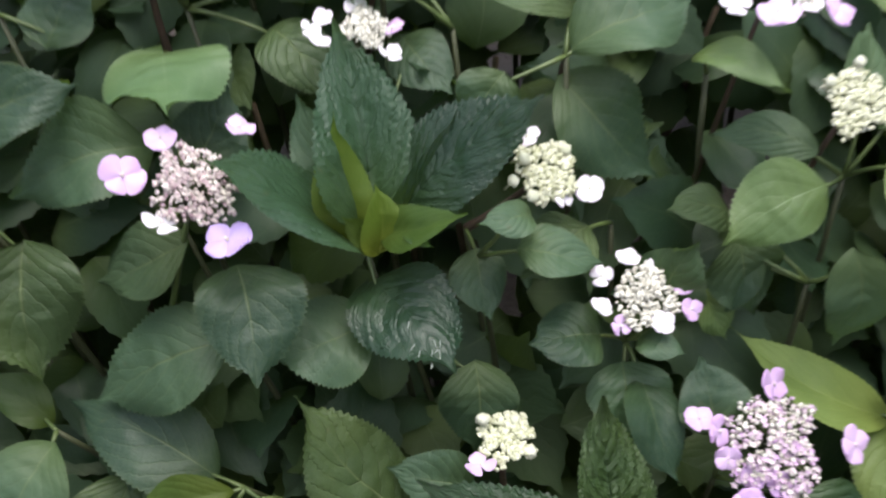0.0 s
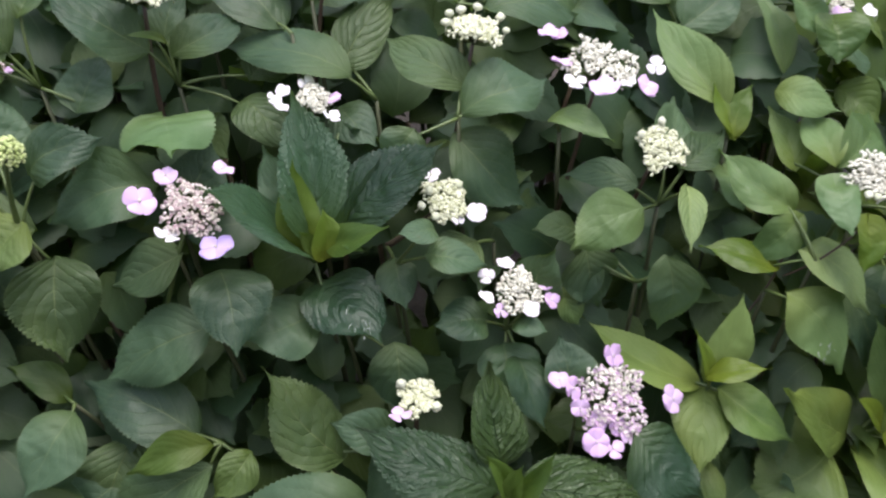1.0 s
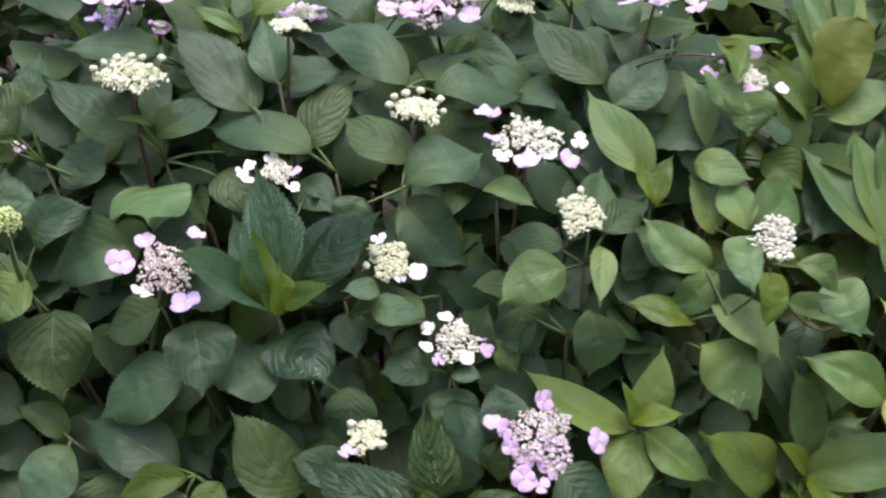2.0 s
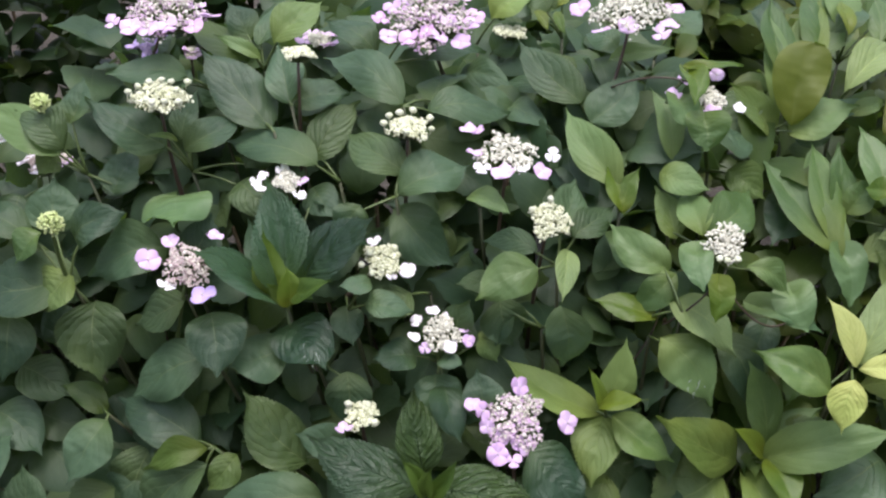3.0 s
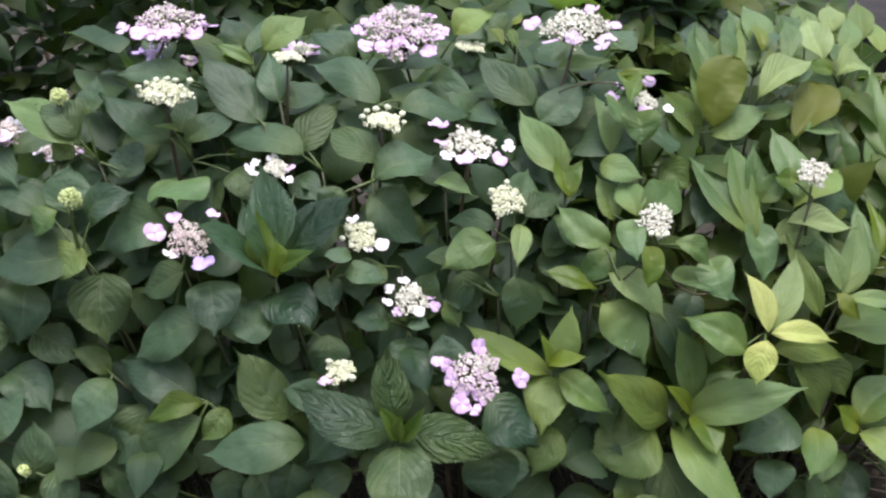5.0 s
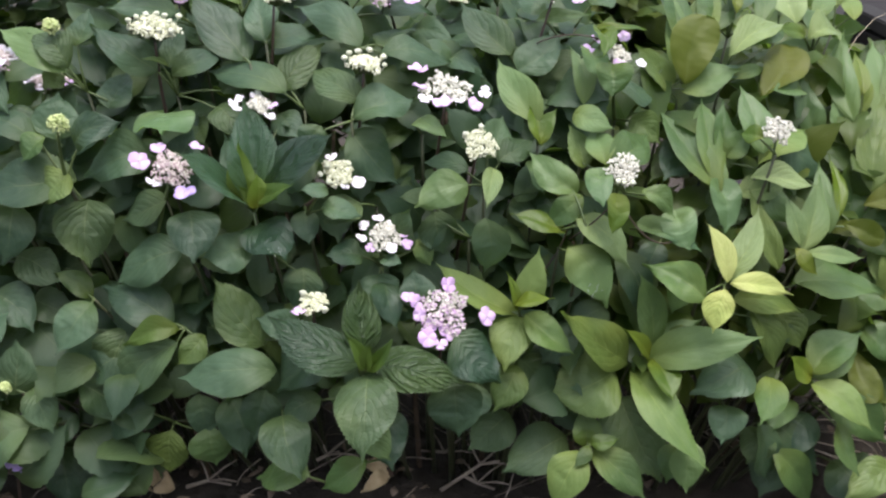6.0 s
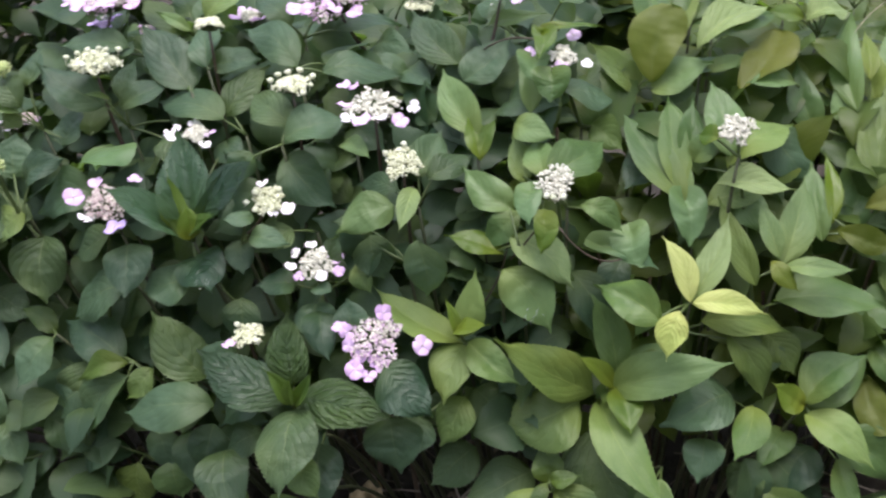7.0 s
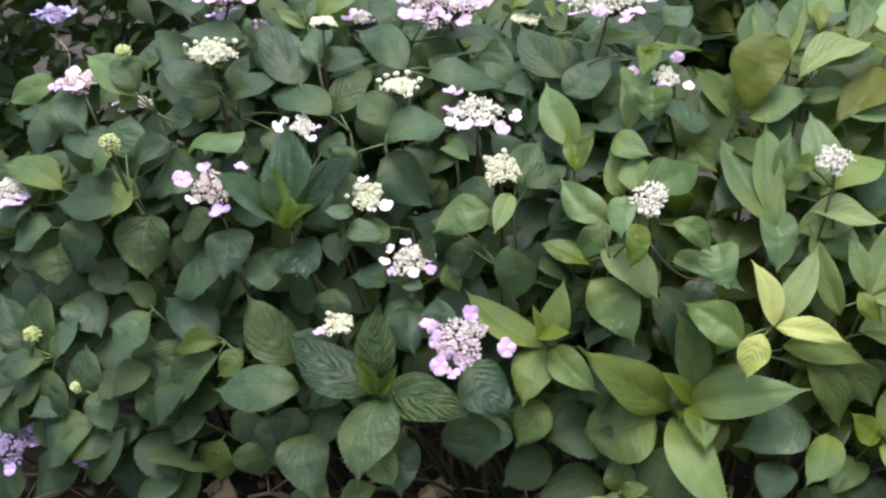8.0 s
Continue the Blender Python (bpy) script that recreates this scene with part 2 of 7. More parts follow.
def petal_material(name, centre, edge):
    m = Nodes(name)
    uv = m.add("ShaderNodeUVMap", uv_map="leaf").outputs["UV"]
    sep = m.add("ShaderNodeSeparateXYZ", {"Vector": uv})
    place = m.add("ShaderNodeTexCoord").outputs["Object"]
    rnd = m.add("ShaderNodeObjectInfo").outputs["Random"]
    f = m.math("ADD", m.math("MULTIPLY", sep.outputs["Y"], 0.6), m.math("MULTIPLY_ADD", rnd, 0.5, -0.1))
    col = m.ramp(f, (0.1, centre), (0.8, edge))
    veins = m.math("MULTIPLY", m.span(m.noise(400.0, 2.0, place), 0.5, 0.8), 0.12)
    col = m.mix(veins, col, rgb(0.45, 0.30, 0.48))
    bump = m.add("ShaderNodeBump", {"Height": m.noise(200.0, 2.0, place), "Strength": 0.15, "Distance": 0.001}).outputs["Normal"]
    bsdf = m.add("ShaderNodeBsdfPrincipled", {"Base Color": col, "Roughness": 0.55, "Normal": bump})
    trans = m.add("ShaderNodeBsdfTranslucent", {"Color": col})
    return m.done(m.add("ShaderNodeMixShader", {0: 0.28, 1: bsdf.outputs[0], 2: trans.outputs[0]}).outputs[0])


SPLASH = plain_material("white_splash", (0.13, 0.17, 0.12), (0.36, 0.39, 0.34), 200.0, 0.7, 0.3)
WHITE_PETAL = petal_material("white_petal", (0.84, 0.82, 0.82), (0.84, 0.76, 0.85))
PINK_PETAL = petal_material("pink_petal", (0.66, 0.50, 0.70), (0.60, 0.39, 0.65))
MAUVE_PETAL = petal_material("mauve_petal", (0.76, 0.52, 0.76), (0.66, 0.39, 0.68))
CREAM_PETAL = petal_material("cream_petal", (0.58, 0.60, 0.43), (0.66, 0.66, 0.56))
BLUE_PETAL = petal_material("blue_petal", (0.48, 0.44, 0.72), (0.36, 0.36, 0.66))
LILAC_PETAL = petal_material("lilac_petal", (0.56, 0.44, 0.74), (0.46, 0.33, 0.66))


# ---- mesh helpers ----
def mesh_of(name, verts, faces, mats, uvs=None, slots=None, smooth=True):
    me = bpy.data.meshes.new(name)
    me.from_pydata([tuple(v) for v in verts], [], faces)
    for mt in mats:
        me.materials.append(mt)
    if slots is not None:
        me.polygons.foreach_set("material_index", slots)
    if uvs is not None:
        layer = me.uv_layers.new(name="leaf")
        idx = np.empty(len(me.loops), dtype=np.int32)
        me.loops.foreach_get("vertex_index", idx)
        layer.data.foreach_set("uv", np.asarray(uvs, dtype=np.float32)[idx].ravel())
    if smooth:
        me.polygons.foreach_set("use_smooth", [True] * len(me.polygons))
    me.update()
    return me


def part(name, me, parent, label=""):
    ob = new(name, me)
    ob.parent = parent
    if label:
        tagged(ob, label)
    return ob


def thing(name, place, label, category, group="", kind=""):
    ob = new(name)
    ob.empty_display_size = 0.05
    ob.location = place
    return tagged(ob, label, category, group, kind)


# how the half width rises from the base and falls to the tip
SHAPES = {"broad": (0.66, 1.15), "medium": (0.76, 1.25), "narrow": (0.92, 1.45), "heart": (0.30, 0.85), "blunt": (0.72, 0.44)}


def leaf_grid(length, width, shape, arch, fold, wave, rng, nu=46, nv=5, teeth=0.045, crumple=0.04):
    """Verts, quads and uvs of one blade from (0,0,0) to (0,length,0), its upper face to +z."""
    p, q = SHAPES[shape]
    widest = p / (p + q)
    ph = rng.uniform(0, 6.28)
    lop = rng.uniform(-0.08, 0.08)
    side_bend = rng.uniform(-0.10, 0.10) * length
    twist = rng.uniform(-0.28, 0.28)
    uneven = rng.uniform(-0.5, 0.5)
    hook = rng.uniform(0.0, 0.12) if arch > 0.03 else 0.0
    verts, uvs, faces = [], [], []
    for i in range(nu + 1):
        u = i / nu
        f = (u / widest) ** p * (max(0.0, 1 - u) / (1 - widest)) ** q
        if u > 0.80 and shape != "blunt":
            # drawn out into a drip tip
            f *= 1 - 0.45 * math.sin(math.pi * ((u - 0.80) / 0.20) ** 1.15)
        half = 0.5 * width * f
        if teeth and 0 < i < nu:
            half += teeth * 0.5 * width * (0.75 if i % 2 else -0.55) * min(1.0, 2.5 * f)
        # the midrib rises and falls, and its tip hangs
        z0 = arch * length * 5.5 * u ** 0.8 * (1 - u) ** 1.4 - hook * length * max(0.0, u - 0.72) ** 1.5
        x0 = side_bend * math.sin(math.pi * u)
        for j in range(-nv, nv + 1):
            s = j / nv
            x = s * half * (1 + lop * (1 if s > 0 else -1))
            y = u * length + (0.35 * teeth * width * abs(s) ** 3 if teeth and i % 2 and i < nu else 0.0)
            if shape == "heart":
                y -= 0.30 * length * abs(s) ** 1.5 * (1 - u) ** 2
            # each half is a shallow cushion that stands up from the sunk midrib
            rise = fold * (1 + (uneven if s > 0 else -uneven))
            z = z0 + 0.85 * rise * abs(x) * (1.25 - 0.75 * u) - 0.12 * width * s * s * f + twist * x * (u - 0.3)
            z += wave * width * math.sin(8.5 * u + ph + (1.7 if s > 0 else 0)) * s * s
            z += crumple * width * noise.noise((u * 4.5 + ph * 3, s * 1.7, ph)) * f + 0.5 * crumple * width * noise.noise((u * 13, s * 4.5, ph * 5)) * f
            verts.append((x + x0, y, z))
            uvs.append((0.5 + 0.5 * s, u))
    row = 2 * nv + 1
    for i in range(nu):
        for j in range(2 * nv):
            a = i * row + j
            faces.append((a, a + 1, a + row + 1, a + row))
    return verts, faces, uvs


def tube_grid(points, radii, sides=6):
    pts = [Vector(p) for p in points]
    verts, faces = [], []
    for i, p in enumerate(pts):
        d = (pts[min(i + 1, len(pts) - 1)] - pts[max(i - 1, 0)]).normalized()
        a = d.orthogonal().normalized() if abs(d.z) > 0.99 else d.cross(Vector((0, 0, 1))).normalized()
        b = d.cross(a)
        for k in range(sides):
            w = 2 * math.pi * k / sides
            verts.append(p + radii[i] * (math.cos(w) * a + math.sin(w) * b))
    for i in range(len(pts) - 1):
        for k in range(sides):
            k2 = (k + 1) % sides
            faces.append((i * sides + k, i * sides + k2, (i + 1) * sides + k2, (i + 1) * sides + k))
    faces.append(tuple(range(sides - 1, -1, -1)))
    faces.append(tuple((len(pts) - 1) * sides + k for k in range(sides)))
    return verts, faces


def bent(a, b, sag, n=6):
    """Points from a to b along an arc that is pushed aside by the vector sag."""
    a, b, sag = Vector(a), Vector(b), Vector(sag)
    return [a.lerp(b, i / n) + sag * 4 * (i / n) * (1 - i / n) for i in range(n + 1)]


def join(groups):
    """Joins (verts, faces, uvs or None, slot) into lists for mesh_of."""
    V, F, U, S = [], [], [], []
    for v, f, u, s in groups:
        k = len(V)
        V += [tuple(p) for p in v]
        F += [tuple(i + k for i in q) for q in f]
        U += list(u) if u is not None else [(0.5, 0.5)] * len(v)
        S += [s] * len(f)
    return V, F, U, S


OUTWARD = Vector((0.05, -0.62, 0.78)).normalized()


def blade_frame(base, tip, roll):
    """The pose of a blade at base whose +y runs to tip and whose upper face looks out of the bush."""
    axis = (Vector(tip) - Vector(base)).normalized()
    n = (OUTWARD - axis * OUTWARD.dot(axis)).normalized()
    n = Matrix.Rotation(radians(roll), 3, axis) @ n
    m = Matrix((axis.cross(n), axis, n)).transposed().to_4x4()
    m.translation = base
    return m


def leaf(bush, look_of, shape, base, tip, width, roll=0.0, arch=0.06, fold=0.10, node=None, label=""):
    """One leaf with its stalk, a part of bush."""
    base, tip = Vector(base), Vector(tip)
    rng = random.Random(round(7919 * base.x + 6101 * base.z + 4099 * tip.x))
    length = (tip - base).length
    m = blade_frame(base, tip, roll)
    # blades that point up stand straight, hanging ones arch
    arch *= 0.35 if tip.z - base.z > 0.5 * length else 1.0
    v, f, u = leaf_grid(length, width, shape, arch, fold, rng.uniform(0.03, 0.09), rng, 52, teeth=0.0 if shape == "heart" else (0.045 if shape == "broad" else 0.028))
    stalk = 0.026 if shape != "heart" else 0.05
    end = Vector((rng.uniform(-0.008, 0.008), -0.6 * stalk, -0.035))
    if node is not None:
        # the stalk runs back to the shoot that bears the leaf
        end = m.inverted() @ Vector(node)
    tv, tf = tube_grid(bent((0, 0.012, 0.0), end, (0, 0, 0.10 * end.length), 5), [0.0014, 0.0016, 0.0018, 0.0019, 0.0021, 0.0024], 5)
    V, F, U, S = join([(v, f, u, 0), (tv, tf, None, 1)])
    me = mesh_of("leaf", V, F, [look_of, STEM], U, S)
    ob = part("leaf", me, bush, label)
    ob.matrix_local = Matrix.Translation(-bush.location) @ m
    return ob


def stain(ob, at, across, size, seed):
    """A dried white splash that lies on a leaf, at and across in metres from the leaf's base."""
    rng = random.Random(seed)
    me = ob.data
    groups = []
    for k in range(9):
        y, x = at + rng.gauss(0, size * 0.45), across + rng.gauss(0, size * 0.4)
        turn, ln = rng.gauss(0.9, 0.5), size * rng.uniform(0.2, 0.6)
        ring = []
        for q in range(5):
            w = ln * (q / 4 - 0.5)
            px, py = x + w * math.cos(turn), y + w * math.sin(turn)
            near = min(me.vertices, key=lambda c: (c.co.x - px) ** 2 + (c.co.y - py) ** 2)
            ring.append(Vector((px, py, near.co.z + 0.0012)))
        tv, tf = tube_grid(ring, [0.0002, rng.uniform(0.0003, 0.0006), rng.uniform(0.0003, 0.0007), 0.0004, 0.0002], 4)
        groups.append((tv, tf, None, 0))
    V, F, U, S = join(groups)
    return part("stain", mesh_of("stain", V, F, [SPLASH], U, S), ob, "dried white splash on the leaf")


# ---- flower heads ----
def ball(c, r, squash=1.0):
    """An eight-cornered bud."""
    c = Vector(c)
    d = r * 0.62
    vs = [c + Vector(p) for p in ((d, d, d * squash), (-d, d, d * squash), (-d, -d, d * squash), (d, -d, d * squash), (d, d, -d), (-d, d, -d), (-d, -d, -d), (d, -d, -d), (0, 0, r * squash))]
    return vs, [(0, 1, 8), (1, 2, 8), (2, 3, 8), (3, 0, 8), (0, 4, 5, 1), (1, 5, 6, 2), (2, 6, 7, 3), (3, 7, 4, 0)]


def floret_mesh(petal, rng, size, petals):
    groups = []
    turn = rng.uniform(0, 6.28)
    for k in range(petals):
        a = turn + 2 * math.pi * k / petals + rng.uniform(-0.15, 0.15)
        ln = size * 0.5 * rng.uniform(0.88, 1.1)
        wd = ln * rng.uniform(1.05, 1.35)
        cup = rng.uniform(0.05, 0.38)
        v, f, u = [], [], []
        for i in range(9):
            t = 1 - (1 - i / 8) ** 1.6
            if t > 0.58:
                half = 0.5 * wd * math.sqrt(max(0.0, 1 - ((t - 0.58) / 0.42) ** 2))
            else:
                half = 0.5 * wd * (0.16 + 0.84 * math.sin(0.5 * math.pi * t / 0.58))
            for j in range(-2, 3):
                s = j / 2
                x, y = s * half, ln * (0.04 + 0.96 * t)
                z = cup * ln * t * t - 0.14 * wd * s * s + k * 0.0005
                v.append((x * math.cos(a) - y * math.sin(a), x * math.sin(a) + y * math.cos(a), z))
                u.append((0.5 + 0.5 * s, t))
        for i in range(8):
            for j in range(4):
                q = i * 5 + j
                f.append((q, q + 1, q + 6, q + 5))
        groups.append((v, f, u, 0))
    bv, bf = ball((0, 0, 0.001), size * 0.07)
    groups.append((bv, bf, None, 1))
    return join(groups)


def closed_floret(r, rng):
    """A round pale floret, its petals not yet open, and a short stalk."""
    v, f, u = [], [], []
    for i in range(7):
        w = math.pi * i / 6
        for k in range(8):
            t = 2 * math.pi * k / 8
            q = r * (1 + 0.08 * math.cos(4 * t)) * rng.uniform(0.95, 1.05)
            v.append((q * math.sin(w) * math.cos(t), q * math.sin(w) * math.sin(t), r * (0.8 * math.cos(w) - 0.25 * math.exp(-3 * w))))
            u.append((k / 8, i / 6))
    for i in range(6):
        for k in range(8):
            f.append((i * 8 + k, (i + 1) * 8 + k, (i + 1) * 8 + (k + 1) % 8, i * 8 + (k + 1) % 8))
    tv, tf = tube_grid([(0, 0, -0.6 * r), (0, 0, -1.6 * r), (0, 0, -2.6 * r)], [0.0009, 0.0009, 0.001], 4)
    return join([(v, f, u, 0), (tv, tf, None, 1)])


LOOKS = {
    "white": (GREYBUD, WHITE_PETAL, 0.92), "whitepink": (ROSEBUD, WHITE_PETAL, 1.05), "mauve": (MAUVEBUD, PINK_PETAL, 1.05), "pink": (GREYBUD, PINK_PETAL, 1.05),
    "cream": (CREAM, CREAM_PETAL, 0.8), "grey": (GREYBUD, CREAM_PETAL, 0.7), "bud": (GREENBUD, CREAM_PETAL, 0.5), "blue": (LILACBUD, BLUE_PETAL, 1.0), "lilac": (LILACBUD, LILAC_PETAL, 1.0),
}
HEAD_RNG = random.Random(23)


def flower_head(bush, look_of, centre, normal, radius, root, florets=(), label=""):
    """A flat head: a mound of small closed flowers, large florets at its rim (degrees round it, distance in radii, size), and a stalk down to root."""
    rng = HEAD_RNG
    buds, petal, big = LOOKS[look_of]
    centre, normal = Vector(centre), Vector(normal).normalized()
    up = Vector((0, 0, 1))
    x = normal.cross(Vector((0, 1, 0)) if abs(normal.y) < 0.9 else up).normalized()
    # +y of the head is the direction that looks uphill
    y = (up - normal * up.dot(normal)).normalized() if abs(normal.z) < 0.98 else Vector((0, 1, 0))
    x = y.cross(normal)
    m = Matrix((x, y, normal)).transposed().to_4x4()
    m.translation = centre
    head = part("flower_head", None, bush, label)
    head.matrix_local = Matrix.Translation(-bush.location) @ m
    n = 150 if look_of == "bud" else int((70 + 6000 * radius) * (2.1 if look_of in ("mauve", "lilac", "blue", "cream") else 1.75))
    dome = 0.75 if look_of == "bud" else rng.uniform(0.10, 0.22)
    size = 0.0021 if look_of == "bud" else (0.0021 if look_of == "cream" else 0.0019)
    rough_top = 0.6 if look_of == "cream" else 1.0
    groups = []
    lumps = [(rng.uniform(0, 6.28), math.sqrt(rng.uniform(0.02, 0.95))) for _ in range(11)]
    tufts = [(q[1] * radius * math.cos(q[0]), q[1] * radius * math.sin(q[0]), rng.uniform(-0.10, 0.14) * radius) for q in lumps]
    stars = look_of in ("mauve", "pink", "whitepink", "lilac", "blue")
    pa, pb = rng.uniform(0, 6.28), rng.uniform(0, 6.28)
    lobes = 0.0 if look_of == "bud" else 1.0
    for i in range(n):
        a = i * 2.39996 + rng.uniform(-0.3, 0.3)
        # an uneven outline of four or five lobes
        edge = 1.0 + lobes * (0.14 * math.sin(4 * a + pa) + 0.11 * math.sin(3 * a + pb) + 0.05 * math.sin(9 * a + pb))
        k0 = math.sqrt((i + 0.5) / n)
        if lobes and rng.random() < 0.20 * k0 ** 2:
            continue
        r = radius * k0 * edge * rng.uniform(0.84, 1.08)
        px, py = r * math.cos(a), r * math.sin(a)
        # the small flowers gather into uneven tufts
        tx, ty, tz = min(tufts, key=lambda q: (px - q[0]) ** 2 + (py - q[1]) ** 2)
        px, py = px + 0.13 * (tx - px), py + 0.13 * (ty - py)
        h = dome * radius * (1 - (r / radius) ** 2) + rough_top * (tz + rng.uniform(-0.10, 0.12) * radius)
        # the flowers of one side are open, those of the other still in bud
        opened = stars and rng.random() < (0.15 + 0.6 * (0.5 - 0.5 * (px * 0.7 + py * 0.7) / radius) if look_of == "mauve" else 0.25)
        if opened:
            k0 = rng.uniform(0, 6.28)
            w = size * rng.uniform(1.3, 2.1)
            lean = Vector((rng.gauss(0, 0.35), rng.gauss(0, 0.35)))
            tip = []
            for k in range(10):
                q = 1.0 if k % 2 == 0 else 0.45
                ex, ey = w * q * math.cos(k0 + 0.628 * k), w * q * math.sin(k0 + 0.628 * k)
                tip.append(Vector((px + ex, py + ey, h + size * (1.5 if k % 2 == 0 else 1.0) + lean.x * ex + lean.y * ey)))
            groups.append((tip + [Vector((px, py, h + size * 0.5))], [(k, (k + 1) % 10, 10) for k in range(10)], None, 0))
        else:
            bv, bf = ball((0, 0, 0), size * rng.uniform(0.75, 1.25), rng.uniform(1.1, 2.0) if lobes else rng.uniform(0.9, 1.5))
            turn = Euler((rng.gauss(0, 0.5), rng.gauss(0, 0.5), rng.uniform(0, 6.28))).to_matrix()
            groups.append(([turn @ q + Vector((px, py, h)) for q in bv], bf, None, 2 if look_of == "mauve" and rng.random() < 0.65 else 0))
        if i % 4 == 0:
            tv, tf = tube_grid([(px, py, h), (px * 0.45, py * 0.45, h - 0.25 * radius - 0.004), (0, 0, -0.55 * radius)], [0.0008, 0.001, 0.0014], 3)
            groups.append((tv, tf, None, 1))
    V, F, U, S = join(groups)
    part("fertile_disc", mesh_of("fertile_disc", V, F, [buds, STEM, GREYBUD], U, S), head)
    for spec in florets:
        deg, dist, size_k, tint = (tuple(spec) + (1.05, 1.0, None)[len(spec) - 1:])[:4] if isinstance(spec, tuple) else (spec, 1.05, 1.0, None)
        a = radians(deg)
        size = 0.029 * big * size_k * rng.uniform(0.9, 1.12)
        own = PINK_PETAL if look_of in ("whitepink", "white") and rng.random() < 0.4 else petal
        if look_of == "mauve" and rng.random() < 0.45:
            own = MAUVE_PETAL
        own = tint or own
        closed = size_k < 0.7
        if closed:
            V, F, U, S = closed_floret(0.0058 * (0.45 + 0.85 * size_k), rng)
        else:
            V, F, U, S = floret_mesh(own, rng, size, 4 if rng.random() < 0.55 else 3)
        fl = part("floret", mesh_of("floret", V, F, [own, buds], U, S), head)
        loc = Vector((dist * radius * math.sin(a), dist * radius * math.cos(a), rng.uniform(-0.05, 0.2) * radius + (0.22 * radius if closed else 0.0)))
        fl.matrix_local = Matrix.Translation(loc) @ Euler((rng.uniform(-0.3, 0.25) - 0.3 * math.cos(a), rng.uniform(-0.25, 0.25) + 0.3 * math.sin(a), rng.uniform(0, 6.28))).to_matrix().to_4x4()
    inv = m.inverted()
    a, b = Vector((0, 0, -0.4 * radius)), inv @ Vector(root)
    tv, tf = tube_grid(bent(a, b, (0, 0, -0.12 * (b - a).length), 8), [0.0022 + 0.00025 * i for i in range(9)], 6)
    part("stalk", mesh_of("stalk", tv, tf, [PURPLE_STEM if look_of in ("pink", "mauve", "cream", "lilac") else STEM]), head)
    return head


# ---- ground ----
def ground():
    nx, ny = 90, 90
    xs = np.concatenate([np.linspace(-400, -3.2, 12), np.linspace(-3, 3.5, nx), np.linspace(3.7, 400, 12)])
    ys = np.concatenate([np.linspace(-300, -2.2, 10), np.linspace(-2, 4.0, ny), np.linspace(4.3, 600, 14)])
    verts = []
    for y in ys:
        for x in xs:
            z = 0.0
            if -3.5 < x < 4 and -2.5 < y < 4.5:
                z = 0.022 * noise.noise((x * 4, y * 4, 0)) + 0.012 * noise.noise((x * 15, y * 15, 3)) - 0.01
            verts.append((x, y, z))
    w = len(xs)
    faces = [(j * w + i, j * w + i + 1, (j + 1) * w + i + 1, (j + 1) * w + i) for j in range(len(ys) - 1) for i in range(w - 1)]
    ob = new("ground", mesh_of("ground", verts, faces, [SOIL]))
    tagged(ob, "dark bare soil under and round the hydrangeas", "ground", kind="structure")
    return ob


floor_ob = ground()


# ---- inner mass of leaves behind the nearest ones ----
def front(x, z):
    """How far back the face of the bushes lies at the height z."""
    y = float(np.interp(z, (0.0, 0.22, 0.41, 0.60, 0.77, 0.93), (0.66, 0.67, 0.73, 0.79, 0.92, 1.12)))
    return y + 0.16 * max(0, x - 0.6) + 0.10 * max(0, -x - 0.3)


def leaf_mass(bush, name, look_of, shape, count, xa, xb, za, zb, near, far, size, seed, label, tilt=0.6):
    rng = random.Random(seed)
    groups = []
    for _ in range(count):
        x, z = rng.uniform(xa, xb), rng.uniform(za, zb)
        depth = near + (far - near) * rng.random() ** 1.3
        # the bush slopes down at its free end
        if x < -0.45 and z > 0.80 + 0.6 * (x + 0.45):
            continue
        y = front(x, z) + depth
        z = z - 0.35 * max(0, depth - 0.1) * rng.random()
        ln = size * rng.uniform(0.7, 1.2)
        wd = ln * (0.64 if shape == "broad" else 0.43) * rng.uniform(0.85, 1.15)
        v, f, u = leaf_grid(ln, wd, shape, rng.uniform(0.04, 0.16), rng.uniform(0.1, 0.6), 0.03, rng, 18, 3, 0.05)
        yaw = rng.gauss(0, 1.1)
        out = Vector((math.sin(yaw), -math.cos(yaw), rng.uniform(-1.0, 0.5))).normalized()
        if rng.random() < 0.25:
            out = Vector((rng.uniform(-1, 1), rng.uniform(-1, 1), rng.uniform(0, 1))).normalized()
        m = blade_frame(Vector((x, y, z)) - out * ln * 0.5, Vector((x, y, z)) + out * ln * 0.5, rng.gauss(0, 20))
        groups.append(([m @ Vector(p) for p in v], f, u, 0))
    V, F, U, S = join(groups)
    ob = part(name, mesh_of(name, V, F, [look_of], U, S), bush, label)
    ob.matrix_local = Matrix.Translation(-bush.location)
    tagged(ob, kind="stuff")
    return ob


def stem(bush, a, b, sag, r0=0.006, r1=0.003, look_of=None):
    n = 8
    tv, tf = tube_grid(bent(a, b, sag, n), [r0 + (r1 - r0) * i / n for i in range(n + 1)], 6)
    ob = part("stem", mesh_of("stem", tv, tf, [look_of or WOODY]), bush)
    ob.matrix_local = Matrix.Translation(-bush.location)
    return ob


left_bush = thing("hydrangea_bush", (0.05, 1.05, 0.0), "dark green lacecap hydrangea bush with cream and mauve flower heads", "bush", "hydrangeas")
right_bush = thing("hydrangea_bush", (0.78, 1.10, 0.0), "yellow-green hydrangea bush with long pointed leaves and pale lime tips", "bush", "hydrangeas")
vine = thing("climbing_vine", (0.60, 0.95, 0.0), "thin climbing vine with heart-shaped leaves twined through the hydrangea", "vine")

